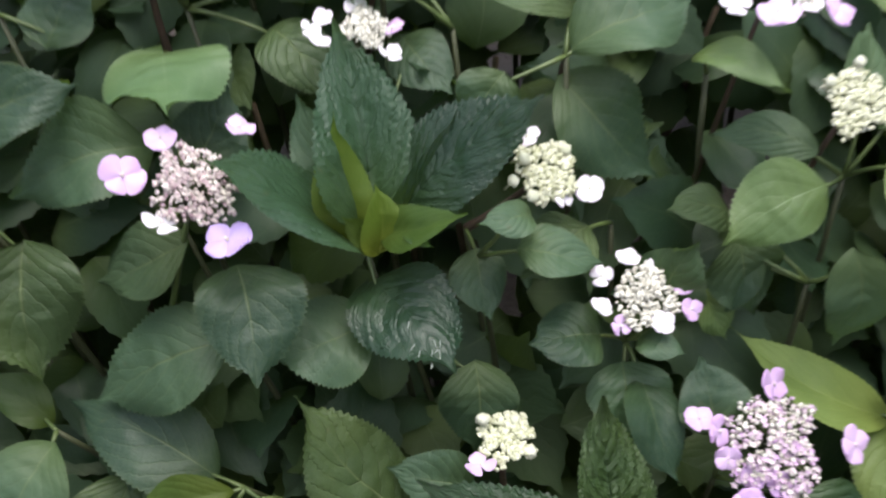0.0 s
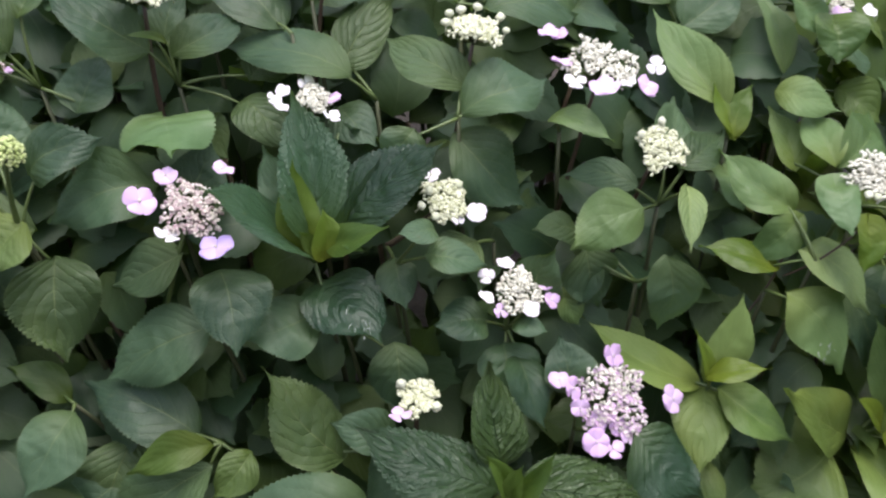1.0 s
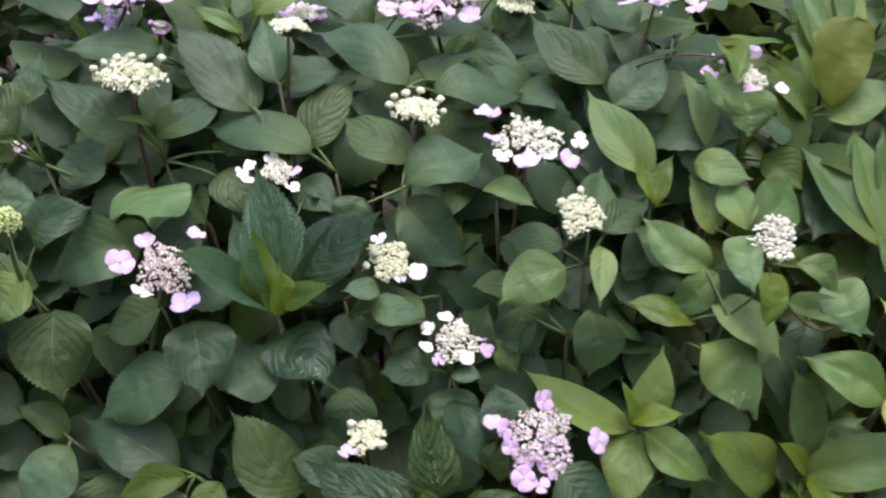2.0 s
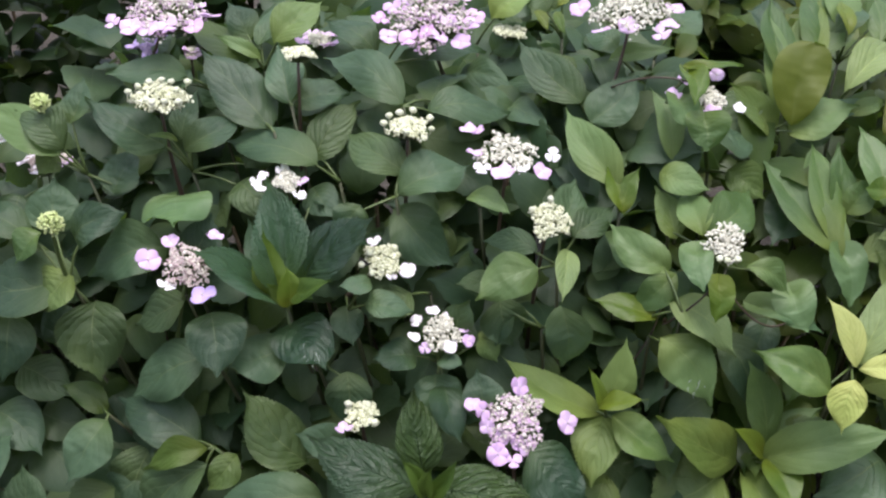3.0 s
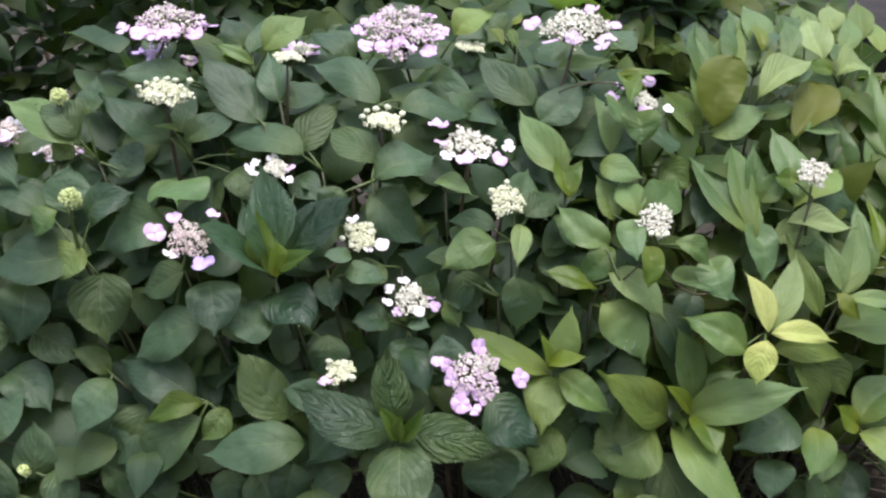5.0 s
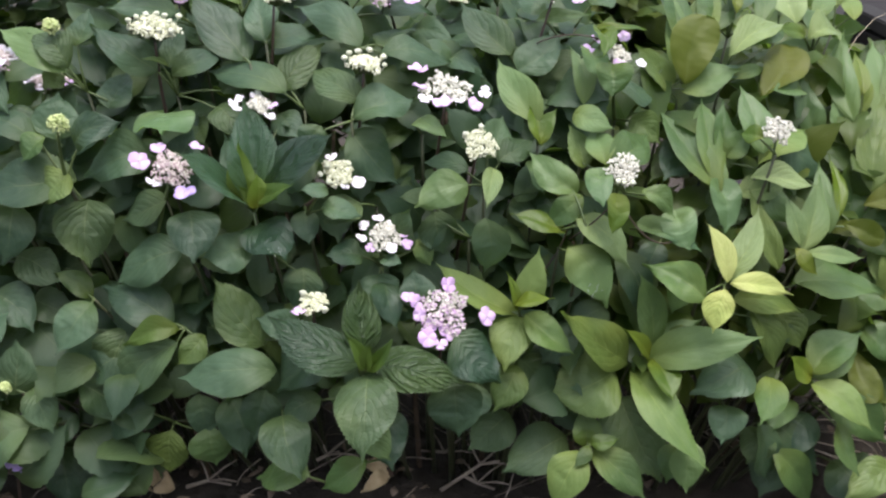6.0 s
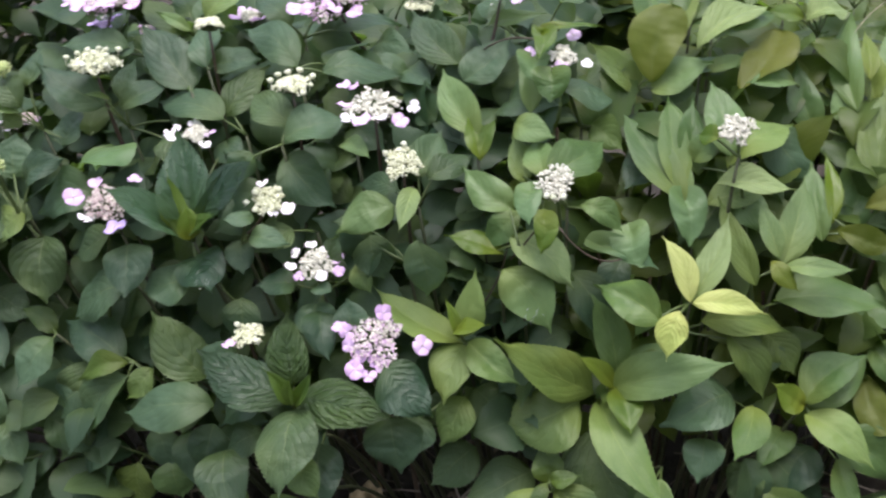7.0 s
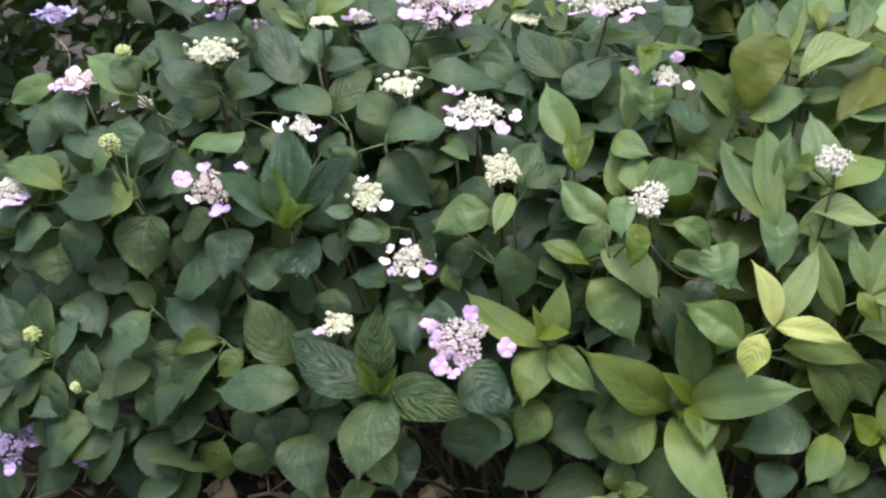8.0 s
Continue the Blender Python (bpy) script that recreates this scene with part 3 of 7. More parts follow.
def crown_mass(bush, name, look_of, shape, count, xa, xb, ya, yb, size, seed, label, top=0.86):
    """Leaves on the top of a bush that runs on behind its face."""
    rng = random.Random(seed)
    groups = []
    for _ in range(count):
        x, y = rng.uniform(xa, xb), rng.uniform(ya, yb)
        # the flank of the left bush ends here, and a dark hollow lies between the two bushes
        if x < -0.40 or x < -0.28 and y > 1.22 or 0.50 < x < 0.74 and 1.15 < y < 1.75:
            continue
        z = top + (0.10 * (y - 1.25) if top < 0.8 else 0.0) - 0.30 * rng.random() ** 2 + 0.05 * math.sin(5 * x + 3 * y)
        ln = size * rng.uniform(0.7, 1.2)
        wd = ln * (0.62 if shape == "broad" else 0.43) * rng.uniform(0.85, 1.15)
        v, f, u = leaf_grid(ln, wd, shape, rng.uniform(0.03, 0.12), rng.uniform(0.2, 0.7), 0.03, rng, 12, 2, 0.03)
        a = rng.uniform(0, 6.28)
        out = Vector((math.cos(a), math.sin(a), rng.uniform(-0.5, 0.9))).normalized()
        c = Vector((x, y, z))
        m = blade_frame(c - out * ln * 0.4, c + out * ln * 0.6, rng.gauss(0, 25))
        groups.append(([m @ Vector(p) for p in v], f, u, 0))
    V, F, U, S = join(groups)
    ob = part(name, mesh_of(name, V, F, [look_of], U, S), bush, label)
    ob.matrix_local = Matrix.Translation(-bush.location)
    tagged(ob, kind="stuff")
    return ob


leaf_mass(left_bush, "inner_leaves", INNER_SHADE, "broad", 1050, -0.85, 0.52, 0.25, 0.84, 0.09, 0.38, 0.112, 3, "dark green leaves inside the bush, some shade put into their colour")
leaf_mass(right_bush, "inner_leaves", FRESH_SHADE, "narrow", 540, 0.45, 1.15, 0.24, 0.80, 0.13, 0.58, 0.13, 7, "yellow-green leaves inside the bush, darkened in colour for the shade there")
leaf_mass(left_bush, "low_leaves", INNER_SHADE, "broad", 75, -0.95, -0.22, 0.10, 0.32, 0.02, 0.25, 0.125, 17, "dark green leaves at the foot of the bush")
crown_mass(left_bush, "back_leaves", INNER_SHADE, "broad", 560, -0.62, 0.55, 1.08, 2.05, 0.115, 5, "dark green leaves on the back of the bush")
crown_mass(right_bush, "back_leaves", FRESH_SHADE, "narrow", 520, 0.50, 1.20, 1.25, 2.35, 0.135, 9, "yellow-green leaves on the back of the bush, shade put into their colour", 0.71)

rng = random.Random(12)
for i in range(34):
    x = -0.5 + 1.55 * (i + rng.random()) / 34
    host = left_bush if x < 0.48 else right_bush
    z = rng.uniform(0.45, 0.72)
    stem(host, (x * 0.85 + 0.05 + rng.uniform(-0.05, 0.05), 1.05 + rng.uniform(-0.15, 0.25), -0.02), (x, front(x, z) + 0.17, z), (rng.uniform(-0.03, 0.03), 0.04, 0.02))

# ---- leaves of the bushes ----
leaf(left_bush, RUGOSE, "broad", (-0.065, 0.812, 0.588), (-0.175, 0.755, 0.704), 0.081, 24, 0.08, 0.50, (-0.062, 0.821, 0.585))
leaf(left_bush, RUGOSE, "broad", (-0.057, 0.813, 0.608), (-0.086, 0.876, 0.765), 0.082, -4, 0.07, 1.15, (-0.062, 0.821, 0.585))
leaf(left_bush, DARK, "broad", (-0.034, 0.942, 0.721), (0.008, 0.889, 0.693), 0.054, 6, 0.06, 0.30, (-0.062, 0.821, 0.585))
leaf(left_bush, RUGOSE, "broad", (-0.032, 0.804, 0.631), (0.078, 0.799, 0.737), 0.080, -14, 0.10, 0.3, (-0.062, 0.821, 0.585))
leaf(left_bush, DARK, "broad", (-0.077, 0.846, 0.605), (-0.118, 0.872, 0.702), 0.055, -9, 0.05, 0.35, (-0.062, 0.821, 0.585))
leaf(left_bush, NEW, "narrow", (-0.055, 0.800, 0.597), (-0.082, 0.814, 0.714), 0.047, -22, 0.05, 0.35, (-0.062, 0.821, 0.585), label="small olive-green young leaf")
leaf(left_bush, YOUNG, "medium", (-0.047, 0.803, 0.612), (0.018, 0.752, 0.661), 0.039, -7, 0.10, 0.60, (-0.062, 0.821, 0.585), label="small olive-green young leaf")
leaf(left_bush, YOUNG, "medium", (-0.054, 0.797, 0.602), (-0.077, 0.776, 0.644), 0.024, -14, 0.08, 0.60, (-0.062, 0.821, 0.585), label="small olive-green young leaf")
leaf(left_bush, RUGOSE, "narrow", (-0.043, 0.805, 0.616), (0.011, 0.818, 0.714), 0.031, 18, 0.06, 1.30, (-0.062, 0.821, 0.585), label="small olive-green young leaf")
leaf(left_bush, NEW, "medium", (-0.051, 0.791, 0.601), (-0.052, 0.795, 0.661), 0.037, 2, 0.03, 1.00, (-0.062, 0.821, 0.585), label="small olive-green young leaf")
leaf(left_bush, YOUNG, "narrow", (-0.028, 0.787, 0.624), (-0.007, 0.747, 0.635), 0.015, 0, 0.05, 0.50, (-0.062, 0.821, 0.585), label="small olive-green young leaf")
leaf(left_bush, VINE, "broad", (-0.229, 0.912, 0.719), (-0.206, 0.808, 0.713), 0.103, -2, 0.06, 0.12, (-0.236, 0.966, 0.691))
leaf(left_bush, DARK, "broad", (-0.210, 0.859, 0.635), (-0.175, 0.888, 0.703), 0.067, 8, 0.07, 0.25, (-0.223, 0.874, 0.579))
leaf(left_bush, DARK, "broad", (-0.234, 0.855, 0.661), (-0.349, 0.837, 0.625), 0.081, -3, 0.13, 0.59, (-0.227, 0.889, 0.649))
leaf(left_bush, DARK, "broad", (-0.363, 0.844, 0.678), (-0.281, 0.838, 0.725), 0.065, 5, 0.13, 0.53, (-0.375, 0.830, 0.616))
leaf(left_bush, DARK, "broad", (-0.202, 0.807, 0.602), (-0.284, 0.815, 0.559), 0.064, -4, 0.05, 0.44, (-0.223, 0.874, 0.579))
leaf(left_bush, DARK, "broad", (-0.175, 0.782, 0.525), (-0.295, 0.794, 0.452), 0.087, 2, 0.08, 0.25, (-0.176, 0.808, 0.517))
leaf(left_bush, DARK, "broad", (-0.163, 0.791, 0.591), (-0.141, 0.709, 0.532), 0.086, -3, 0.09, 0.27, (-0.176, 0.808, 0.517))
leaf(left_bush, DARK, "broad", (-0.345, 0.835, 0.587), (-0.333, 0.783, 0.482), 0.101, -6, 0.09, 0.54, (-0.375, 0.830, 0.616))
stain(leaf(left_bush, RUGOSE, "broad", (-0.060, 0.812, 0.561), (0.011, 0.714, 0.542), 0.085, 3, 0.07, 0.25, (-0.062, 0.821, 0.585)), 0.092, 0.005, 0.022, 16)
leaf(left_bush, DARK, "broad", (-0.060, 0.793, 0.532), (-0.141, 0.758, 0.521), 0.081, -1, 0.06, 0.24, (-0.032, 0.830, 0.505))
leaf(left_bush, DARK, "broad", (0.026, 0.816, 0.591), (0.039, 0.779, 0.545), 0.048, 0, 0.05, 0.37, (0.019, 0.860, 0.583))
leaf(left_bush, DARK, "broad", (0.057, 0.784, 0.610), (0.125, 0.779, 0.601), 0.045, -4, 0.11, 0.49, (0.028, 0.812, 0.585))
leaf(left_bush, DARK, "broad", (0.067, 0.787, 0.639), (0.025, 0.758, 0.648), 0.033, 6, 0.11, 0.32, (0.028, 0.812, 0.585))
leaf(left_bush, DARK, "broad", (0.127, 0.781, 0.530), (0.067, 0.759, 0.536), 0.061, 5, 0.07, 0.41, (0.155, 0.817, 0.498))
leaf(left_bush, DARK, "broad", (0.180, 0.806, 0.531), (0.201, 0.794, 0.611), 0.063, -5, 0.08, 0.18, (0.155, 0.817, 0.498))
leaf(left_bush, DARK, "broad", (0.159, 0.785, 0.523), (0.194, 0.757, 0.528), 0.031, -8, 0.14, 0.25, (0.155, 0.817, 0.498))
leaf(left_bush, DARK, "broad", (0.091, 0.886, 0.710), (0.178, 0.868, 0.627), 0.077, 6, 0.11, 0.48, (0.096, 0.871, 0.734))
leaf(left_bush, DARK, "broad", (0.240, 0.861, 0.593), (0.180, 0.830, 0.618), 0.042, -1, 0.10, 0.18, (0.301, 0.819, 0.556))
leaf(left_bush, DARK, "broad", (0.295, 0.831, 0.670), (0.214, 0.868, 0.667), 0.038, -13, 0.06, 0.22, (0.322, 0.844, 0.641))
leaf(left_bush, VINE, "broad", (0.295, 0.801, 0.658), (0.210, 0.765, 0.624), 0.065, -12, 0.05, 0.15, (0.322, 0.844, 0.641))
leaf(left_bush, DARK, "broad", (0.100, 0.871, 0.738), (0.202, 0.918, 0.765), 0.076, -9, 0.14, 0.46, (0.096, 0.871, 0.734))
leaf(left_bush, MID, "medium", (0.196, 0.875, 0.730), (0.260, 0.816, 0.728), 0.032, 1, 0.11, 0.42, (0.213, 0.893, 0.710))
leaf(left_bush, DARK, "broad", (0.262, 0.841, 0.575), (0.222, 0.819, 0.519), 0.041, 13, 0.12, 0.48, (0.301, 0.819, 0.556))
leaf(left_bush, DARK, "broad", (0.225, 0.746, 0.455), (0.210, 0.776, 0.512), 0.061, -1, 0.12, 0.49, (0.231, 0.757, 0.399))
leaf(left_bush, DARK, "broad", (0.150, 0.800, 0.489), (0.158, 0.752, 0.437), 0.071, 5, 0.13, 0.44, (0.155, 0.817, 0.498))
leaf(left_bush, DARK, "broad", (0.026, 0.782, 0.503), (0.027, 0.762, 0.422), 0.067, -4, 0.10, 0.24, (-0.032, 0.830, 0.505))
leaf(left_bush, YOUNG, "narrow", (0.143, 0.657, 0.383), (0.114, 0.635, 0.456), 0.026, -18, 0.05, 1.20, (0.134, 0.690, 0.356), label="small olive-green young leaf")
leaf(left_bush, YOUNG, "narrow", (0.146, 0.658, 0.382), (0.190, 0.643, 0.453), 0.024, 18, 0.05, 1.20, (0.134, 0.690, 0.356), label="small olive-green young leaf")
leaf(left_bush, YOUNG, "narrow", (0.148, 0.648, 0.386), (0.156, 0.639, 0.440), 0.023, 0, 0.05, 1.00, (0.134, 0.690, 0.356), label="small olive-green young leaf")
leaf(left_bush, DARK, "broad", (0.026, 0.739, 0.408), (-0.047, 0.738, 0.427), 0.052, -12, 0.09, 0.57, (0.055, 0.764, 0.370))
leaf(left_bush, DARK, "broad", (-0.033, 0.736, 0.379), (-0.116, 0.740, 0.500), 0.086, 9, 0.09, 0.35, (0.055, 0.764, 0.370))
leaf(vine, VINE, "heart", (0.411, 0.892, 0.661), (0.422, 0.841, 0.632), 0.044, -8, 0.06, 0.18)
leaf(vine, VINE, "heart", (0.508, 0.806, 0.678), (0.513, 0.754, 0.645), 0.046, 12, 0.10, 0.21)
leaf(vine, NEW, "heart", (0.533, 0.766, 0.649), (0.529, 0.744, 0.603), 0.037, -3, 0.04, 0.39, label="small bright green new leaf")
leaf(vine, VINE, "heart", (0.651, 0.851, 0.595), (0.670, 0.814, 0.553), 0.062, 7, 0.11, 0.37)
leaf(vine, VINE, "heart", (0.728, 0.908, 0.628), (0.737, 0.867, 0.567), 0.058, -7, 0.11, 0.58)
leaf(left_bush, PALE, "narrow", (0.335, 0.787, 0.690), (0.326, 0.713, 0.647), 0.033, -2, 0.05, 0.80, (0.322, 0.844, 0.641), label="pale green young leaf")
leaf(right_bush, MID, "medium", (0.477, 0.835, 0.638), (0.392, 0.869, 0.698), 0.056, -13, 0.14, 0.54, (0.490, 0.784, 0.601))
leaf(right_bush, NEW, "narrow", (0.461, 0.809, 0.575), (0.367, 0.815, 0.604), 0.048, 10, 0.06, 0.42, (0.490, 0.784, 0.601), label="small bright green new leaf")
leaf(right_bush, MID, "medium", (0.580, 0.822, 0.651), (0.642, 0.828, 0.603), 0.040, 6, 0.13, 0.45, (0.556, 0.844, 0.639))
leaf(right_bush, MID, "medium", (0.487, 0.831, 0.635), (0.422, 0.821, 0.581), 0.047, -13, 0.13, 0.43, (0.490, 0.784, 0.601))
leaf(left_bush, MID, "medium", (0.213, 0.822, 0.547), (0.240, 0.810, 0.503), 0.037, 7, 0.06, 0.61, (0.155, 0.817, 0.498))
leaf(left_bush, DARK, "broad", (0.241, 0.833, 0.595), (0.261, 0.825, 0.520), 0.068, 10, 0.11, 0.31, (0.301, 0.819, 0.556))
leaf(left_bush, DARK, "broad", (0.117, 0.821, 0.609), (0.061, 0.783, 0.585), 0.059, 7, 0.05, 0.29, (0.141, 0.861, 0.588))
leaf(left_bush, DARK, "broad", (-0.003, 0.686, 0.357), (-0.173, 0.693, 0.332), 0.084, -2, 0.13, 0.25, (-0.056, 0.732, 0.380))
leaf(left_bush, DARK, "broad", (0.149, 0.662, 0.369), (0.152, 0.535, 0.285), 0.103, 11, 0.12, 0.20, (0.134, 0.690, 0.356))
leaf(left_bush, RUGOSE, "broad", (0.136, 0.670, 0.383), (-0.022, 0.696, 0.453), 0.089, -4, 0.06, 0.30, (0.134, 0.690, 0.356))
leaf(left_bush, RUGOSE, "broad", (0.139, 0.686, 0.399), (0.126, 0.730, 0.509), 0.065, 10, 0.14, 0.70, (0.134, 0.690, 0.356))
leaf(left_bush, RUGOSE, "broad", (0.154, 0.667, 0.385), (0.307, 0.642, 0.374), 0.083, -1, 0.07, 0.15, (0.134, 0.690, 0.356))
leaf(left_bush, MID, "medium", (-0.203, 0.749, 0.198), (-0.207, 0.744, 0.110), 0.080, 11, 0.05, 0.40, (-0.202, 0.775, 0.198))
leaf(left_bush, MID, "medium", (-0.135, 0.753, 0.206), (-0.124, 0.741, 0.132), 0.076, 10, 0.12, 0.44, (-0.202, 0.775, 0.198))
leaf(left_bush, DARK, "broad", (0.173, 0.675, 0.302), (0.196, 0.610, 0.225), 0.077, -7, 0.08, 0.39, (0.166, 0.719, 0.294))
leaf(left_bush, DARK, "broad", (0.162, 0.784, 0.484), (0.192, 0.715, 0.428), 0.057, -12, 0.12, 0.39, (0.155, 0.817, 0.498))
leaf(left_bush, DARK, "medium", (0.080, 0.734, 0.372), (-0.009, 0.704, 0.307), 0.092, 8, 0.06, 0.73, (0.055, 0.764, 0.370))
leaf(left_bush, FRESH, "narrow", (0.387, 0.799, 0.426), (0.239, 0.819, 0.515), 0.067, 8, 0.07, 0.73, (0.393, 0.790, 0.431))
leaf(right_bush, FRESH, "narrow", (0.385, 0.784, 0.442), (0.418, 0.790, 0.559), 0.052, 6, 0.12, 0.32, (0.393, 0.790, 0.431))
leaf(right_bush, NEW, "narrow", (0.382, 0.774, 0.453), (0.446, 0.741, 0.488), 0.034, -13, 0.11, 0.44, (0.393, 0.790, 0.431), label="small bright green new leaf")
leaf(left_bush, NEW, "narrow", (0.388, 0.775, 0.444), (0.366, 0.783, 0.514), 0.018, 1, 0.06, 0.74, (0.393, 0.790, 0.431), label="small bright green new leaf")
leaf(left_bush, MID, "broad", (0.390, 0.801, 0.425), (0.370, 0.709, 0.364), 0.074, 0, 0.12, 0.2, (0.393, 0.790, 0.431))
leaf(right_bush, FRESH, "narrow", (0.400, 0.781, 0.436), (0.488, 0.742, 0.386), 0.058, -1, 0.05, 0.70, (0.393, 0.790, 0.431))
leaf(left_bush, RUGOSE, "broad", (0.285, 0.702, 0.431), (0.365, 0.673, 0.363), 0.085, -2, 0.05, 0.18, (0.231, 0.757, 0.399))
leaf(left_bush, DARK, "broad", (0.287, 0.694, 0.349), (0.301, 0.677, 0.252), 0.095, 1, 0.05, 0.15, (0.277, 0.726, 0.355))
leaf(left_bush, DARK, "broad", (0.327, 0.803, 0.599), (0.330, 0.811, 0.496), 0.066, -2, 0.09, 0.41, (0.301, 0.819, 0.556))
stain(leaf(right_bush, MID, "narrow", (0.461, 0.785, 0.561), (0.536, 0.762, 0.464), 0.082, 4, 0.08, 0.3, (0.451, 0.815, 0.546)), 0.081, 0.004, 0.016, 70)
leaf(right_bush, FRESH, "narrow", (0.701, 0.779, 0.478), (0.594, 0.816, 0.525), 0.064, -10, 0.07, 0.66, (0.741, 0.837, 0.489))
leaf(right_bush, FRESH, "narrow", (0.589, 0.822, 0.332), (0.457, 0.722, 0.474), 0.079, -10, 0.06, 0.41, (0.595, 0.833, 0.328))
leaf(right_bush, MID, "medium", (0.627, 0.817, 0.370), (0.590, 0.819, 0.509), 0.057, -1, 0.04, 0.31, (0.595, 0.833, 0.328))
leaf(right_bush, NEW, "narrow", (0.624, 0.807, 0.350), (0.571, 0.781, 0.419), 0.031, -1, 0.06, 0.61, (0.595, 0.833, 0.328), label="small bright green new leaf")
leaf(right_bush, MID, "medium", (0.618, 0.813, 0.345), (0.808, 0.783, 0.417), 0.071, 9, 0.10, 0.50, (0.595, 0.833, 0.328))
leaf(right_bush, MID, "medium", (0.618, 0.822, 0.346), (0.715, 0.858, 0.409), 0.052, 0, 0.06, 0.2, (0.591, 0.836, 0.318))
leaf(right_bush, NEW, "narrow", (0.624, 0.801, 0.355), (0.656, 0.723, 0.316), 0.055, -3, 0.04, 0.50, (0.595, 0.833, 0.328), label="small bright green new leaf")
leaf(right_bush, FRESH, "narrow", (0.595, 0.825, 0.319), (0.719, 0.664, 0.220), 0.077, -4, 0.10, 0.36, (0.595, 0.833, 0.328))
leaf(right_bush, MID, "broad", (0.566, 0.816, 0.320), (0.448, 0.768, 0.292), 0.130, -8, 0.12, 0.42, (0.595, 0.833, 0.328))
leaf(right_bush, LIME, "narrow", (0.740, 0.817, 0.497), (0.695, 0.846, 0.596), 0.037, -3, 0.13, 0.42, (0.741, 0.837, 0.489), label="pale lime young leaf")
leaf(right_bush, PALE, "narrow", (0.740, 0.826, 0.492), (0.795, 0.900, 0.610), 0.053, -11, 0.11, 0.56, (0.741, 0.837, 0.489), label="pale green young leaf")
leaf(right_bush, LIME, "narrow", (0.743, 0.809, 0.500), (0.856, 0.821, 0.479), 0.039, 3, 0.04, 0.49, (0.741, 0.837, 0.489), label="pale lime young leaf")
leaf(right_bush, LIME, "narrow", (0.728, 0.770, 0.505), (0.708, 0.737, 0.437), 0.053, 18, 0.05, 0.25, (0.741, 0.837, 0.489), label="pale lime young leaf")
leaf(right_bush, FRESH, "narrow", (0.753, 0.835, 0.456), (0.890, 0.862, 0.428), 0.057, 6, 0.05, 0.43, (0.725, 0.854, 0.431))
leaf(right_bush, DARK, "broad", (0.802, 0.837, 0.330), (0.693, 0.783, 0.302), 0.097, 15, 0.14, 0.37, (0.832, 0.865, 0.283))
leaf(right_bush, FRESH, "narrow", (0.835, 0.825, 0.318), (0.804, 0.724, 0.275), 0.057, 7, 0.06, 0.30, (0.832, 0.865, 0.283))
leaf(right_bush, MID, "medium", (0.794, 0.853, 0.431), (0.851, 0.844, 0.314), 0.054, 11, 0.06, 0.67, (0.725, 0.854, 0.431))
leaf(left_bush, YOUNG, "medium", (0.523, 0.751, 0.203), (0.510, 0.775, 0.269), 0.051, -14, 0.13, 0.60, (0.528, 0.738, 0.198), label="small olive-green young leaf")
leaf(left_bush, YOUNG, "medium", (0.526, 0.736, 0.218), (0.574, 0.738, 0.232), 0.031, -2, 0.11, 0.51, (0.528, 0.738, 0.198), label="small olive-green young leaf")
leaf(right_bush, MID, "medium", (0.532, 0.742, 0.204), (0.627, 0.696, 0.136), 0.064, 8, 0.05, 0.53, (0.528, 0.738, 0.198))
leaf(right_bush, FRESH, "narrow", (0.514, 0.732, 0.207), (0.463, 0.677, 0.119), 0.072, 11, 0.13, 0.40, (0.528, 0.738, 0.198))
leaf(right_bush, YOUNG, "medium", (0.522, 0.723, 0.223), (0.496, 0.691, 0.199), 0.025, 0, 0.06, 0.2, (0.532, 0.752, 0.215))
leaf(left_bush, DARK, "broad", (0.489, 0.789, 0.201), (0.377, 0.726, 0.160), 0.096, 0, 0.06, 0.2, (0.519, 0.822, 0.201))
leaf(left_bush, DARK, "broad", (0.388, 0.817, 0.224), (0.317, 0.773, 0.171), 0.084, 0, 0.06, 0.2, (0.407, 0.851, 0.225))
leaf(left_bush, DARK, "broad", (0.397, 0.807, 0.339), (0.471, 0.793, 0.250), 0.102, -13, 0.11, 0.15, (0.468, 0.839, 0.339))
leaf(left_bush, MID, "broad", (0.393, 0.763, 0.349), (0.356, 0.716, 0.284), 0.066, 7, 0.09, 0.2, (0.380, 0.798, 0.342))
leaf(right_bush, DARK, "broad", (0.762, 0.805, 0.269), (0.751, 0.749, 0.222), 0.066, 5, 0.12, 0.55, (0.766, 0.852, 0.259))
leaf(left_bush, DARK, "broad", (0.552, 0.868, 0.523), (0.615, 0.838, 0.409), 0.068, -7, 0.13, 0.54, (0.538, 0.899, 0.519))
leaf(right_bush, DARK, "broad", (0.669, 0.840, 0.395), (0.709, 0.836, 0.327), 0.067, 0, 0.10, 0.20, (0.654, 0.867, 0.390))
leaf(right_bush, MID, "medium", (0.852, 0.894, 0.412), (0.898, 0.867, 0.351), 0.055, 8, 0.06, 0.54, (0.835, 0.929, 0.404))
leaf(left_bush, DARK, "broad", (0.632, 0.900, 0.531), (0.604, 0.852, 0.475), 0.052, -11, 0.05, 0.42, (0.643, 0.943, 0.523))
leaf(left_bush, DARK, "broad", (0.482, 0.831, 0.375), (0.437, 0.803, 0.334), 0.071, -0, 0.11, 0.51, (0.468, 0.839, 0.339))
leaf(right_bush, DARK, "broad", (0.835, 0.807, 0.224), (0.805, 0.771, 0.172), 0.067, 14, 0.05, 0.43, (0.847, 0.848, 0.216))
leaf(right_bush, MID, "medium", (0.884, 0.878, 0.246), (0.841, 0.784, 0.226), 0.055, 2, 0.13, 0.50, (0.847, 0.848, 0.216))
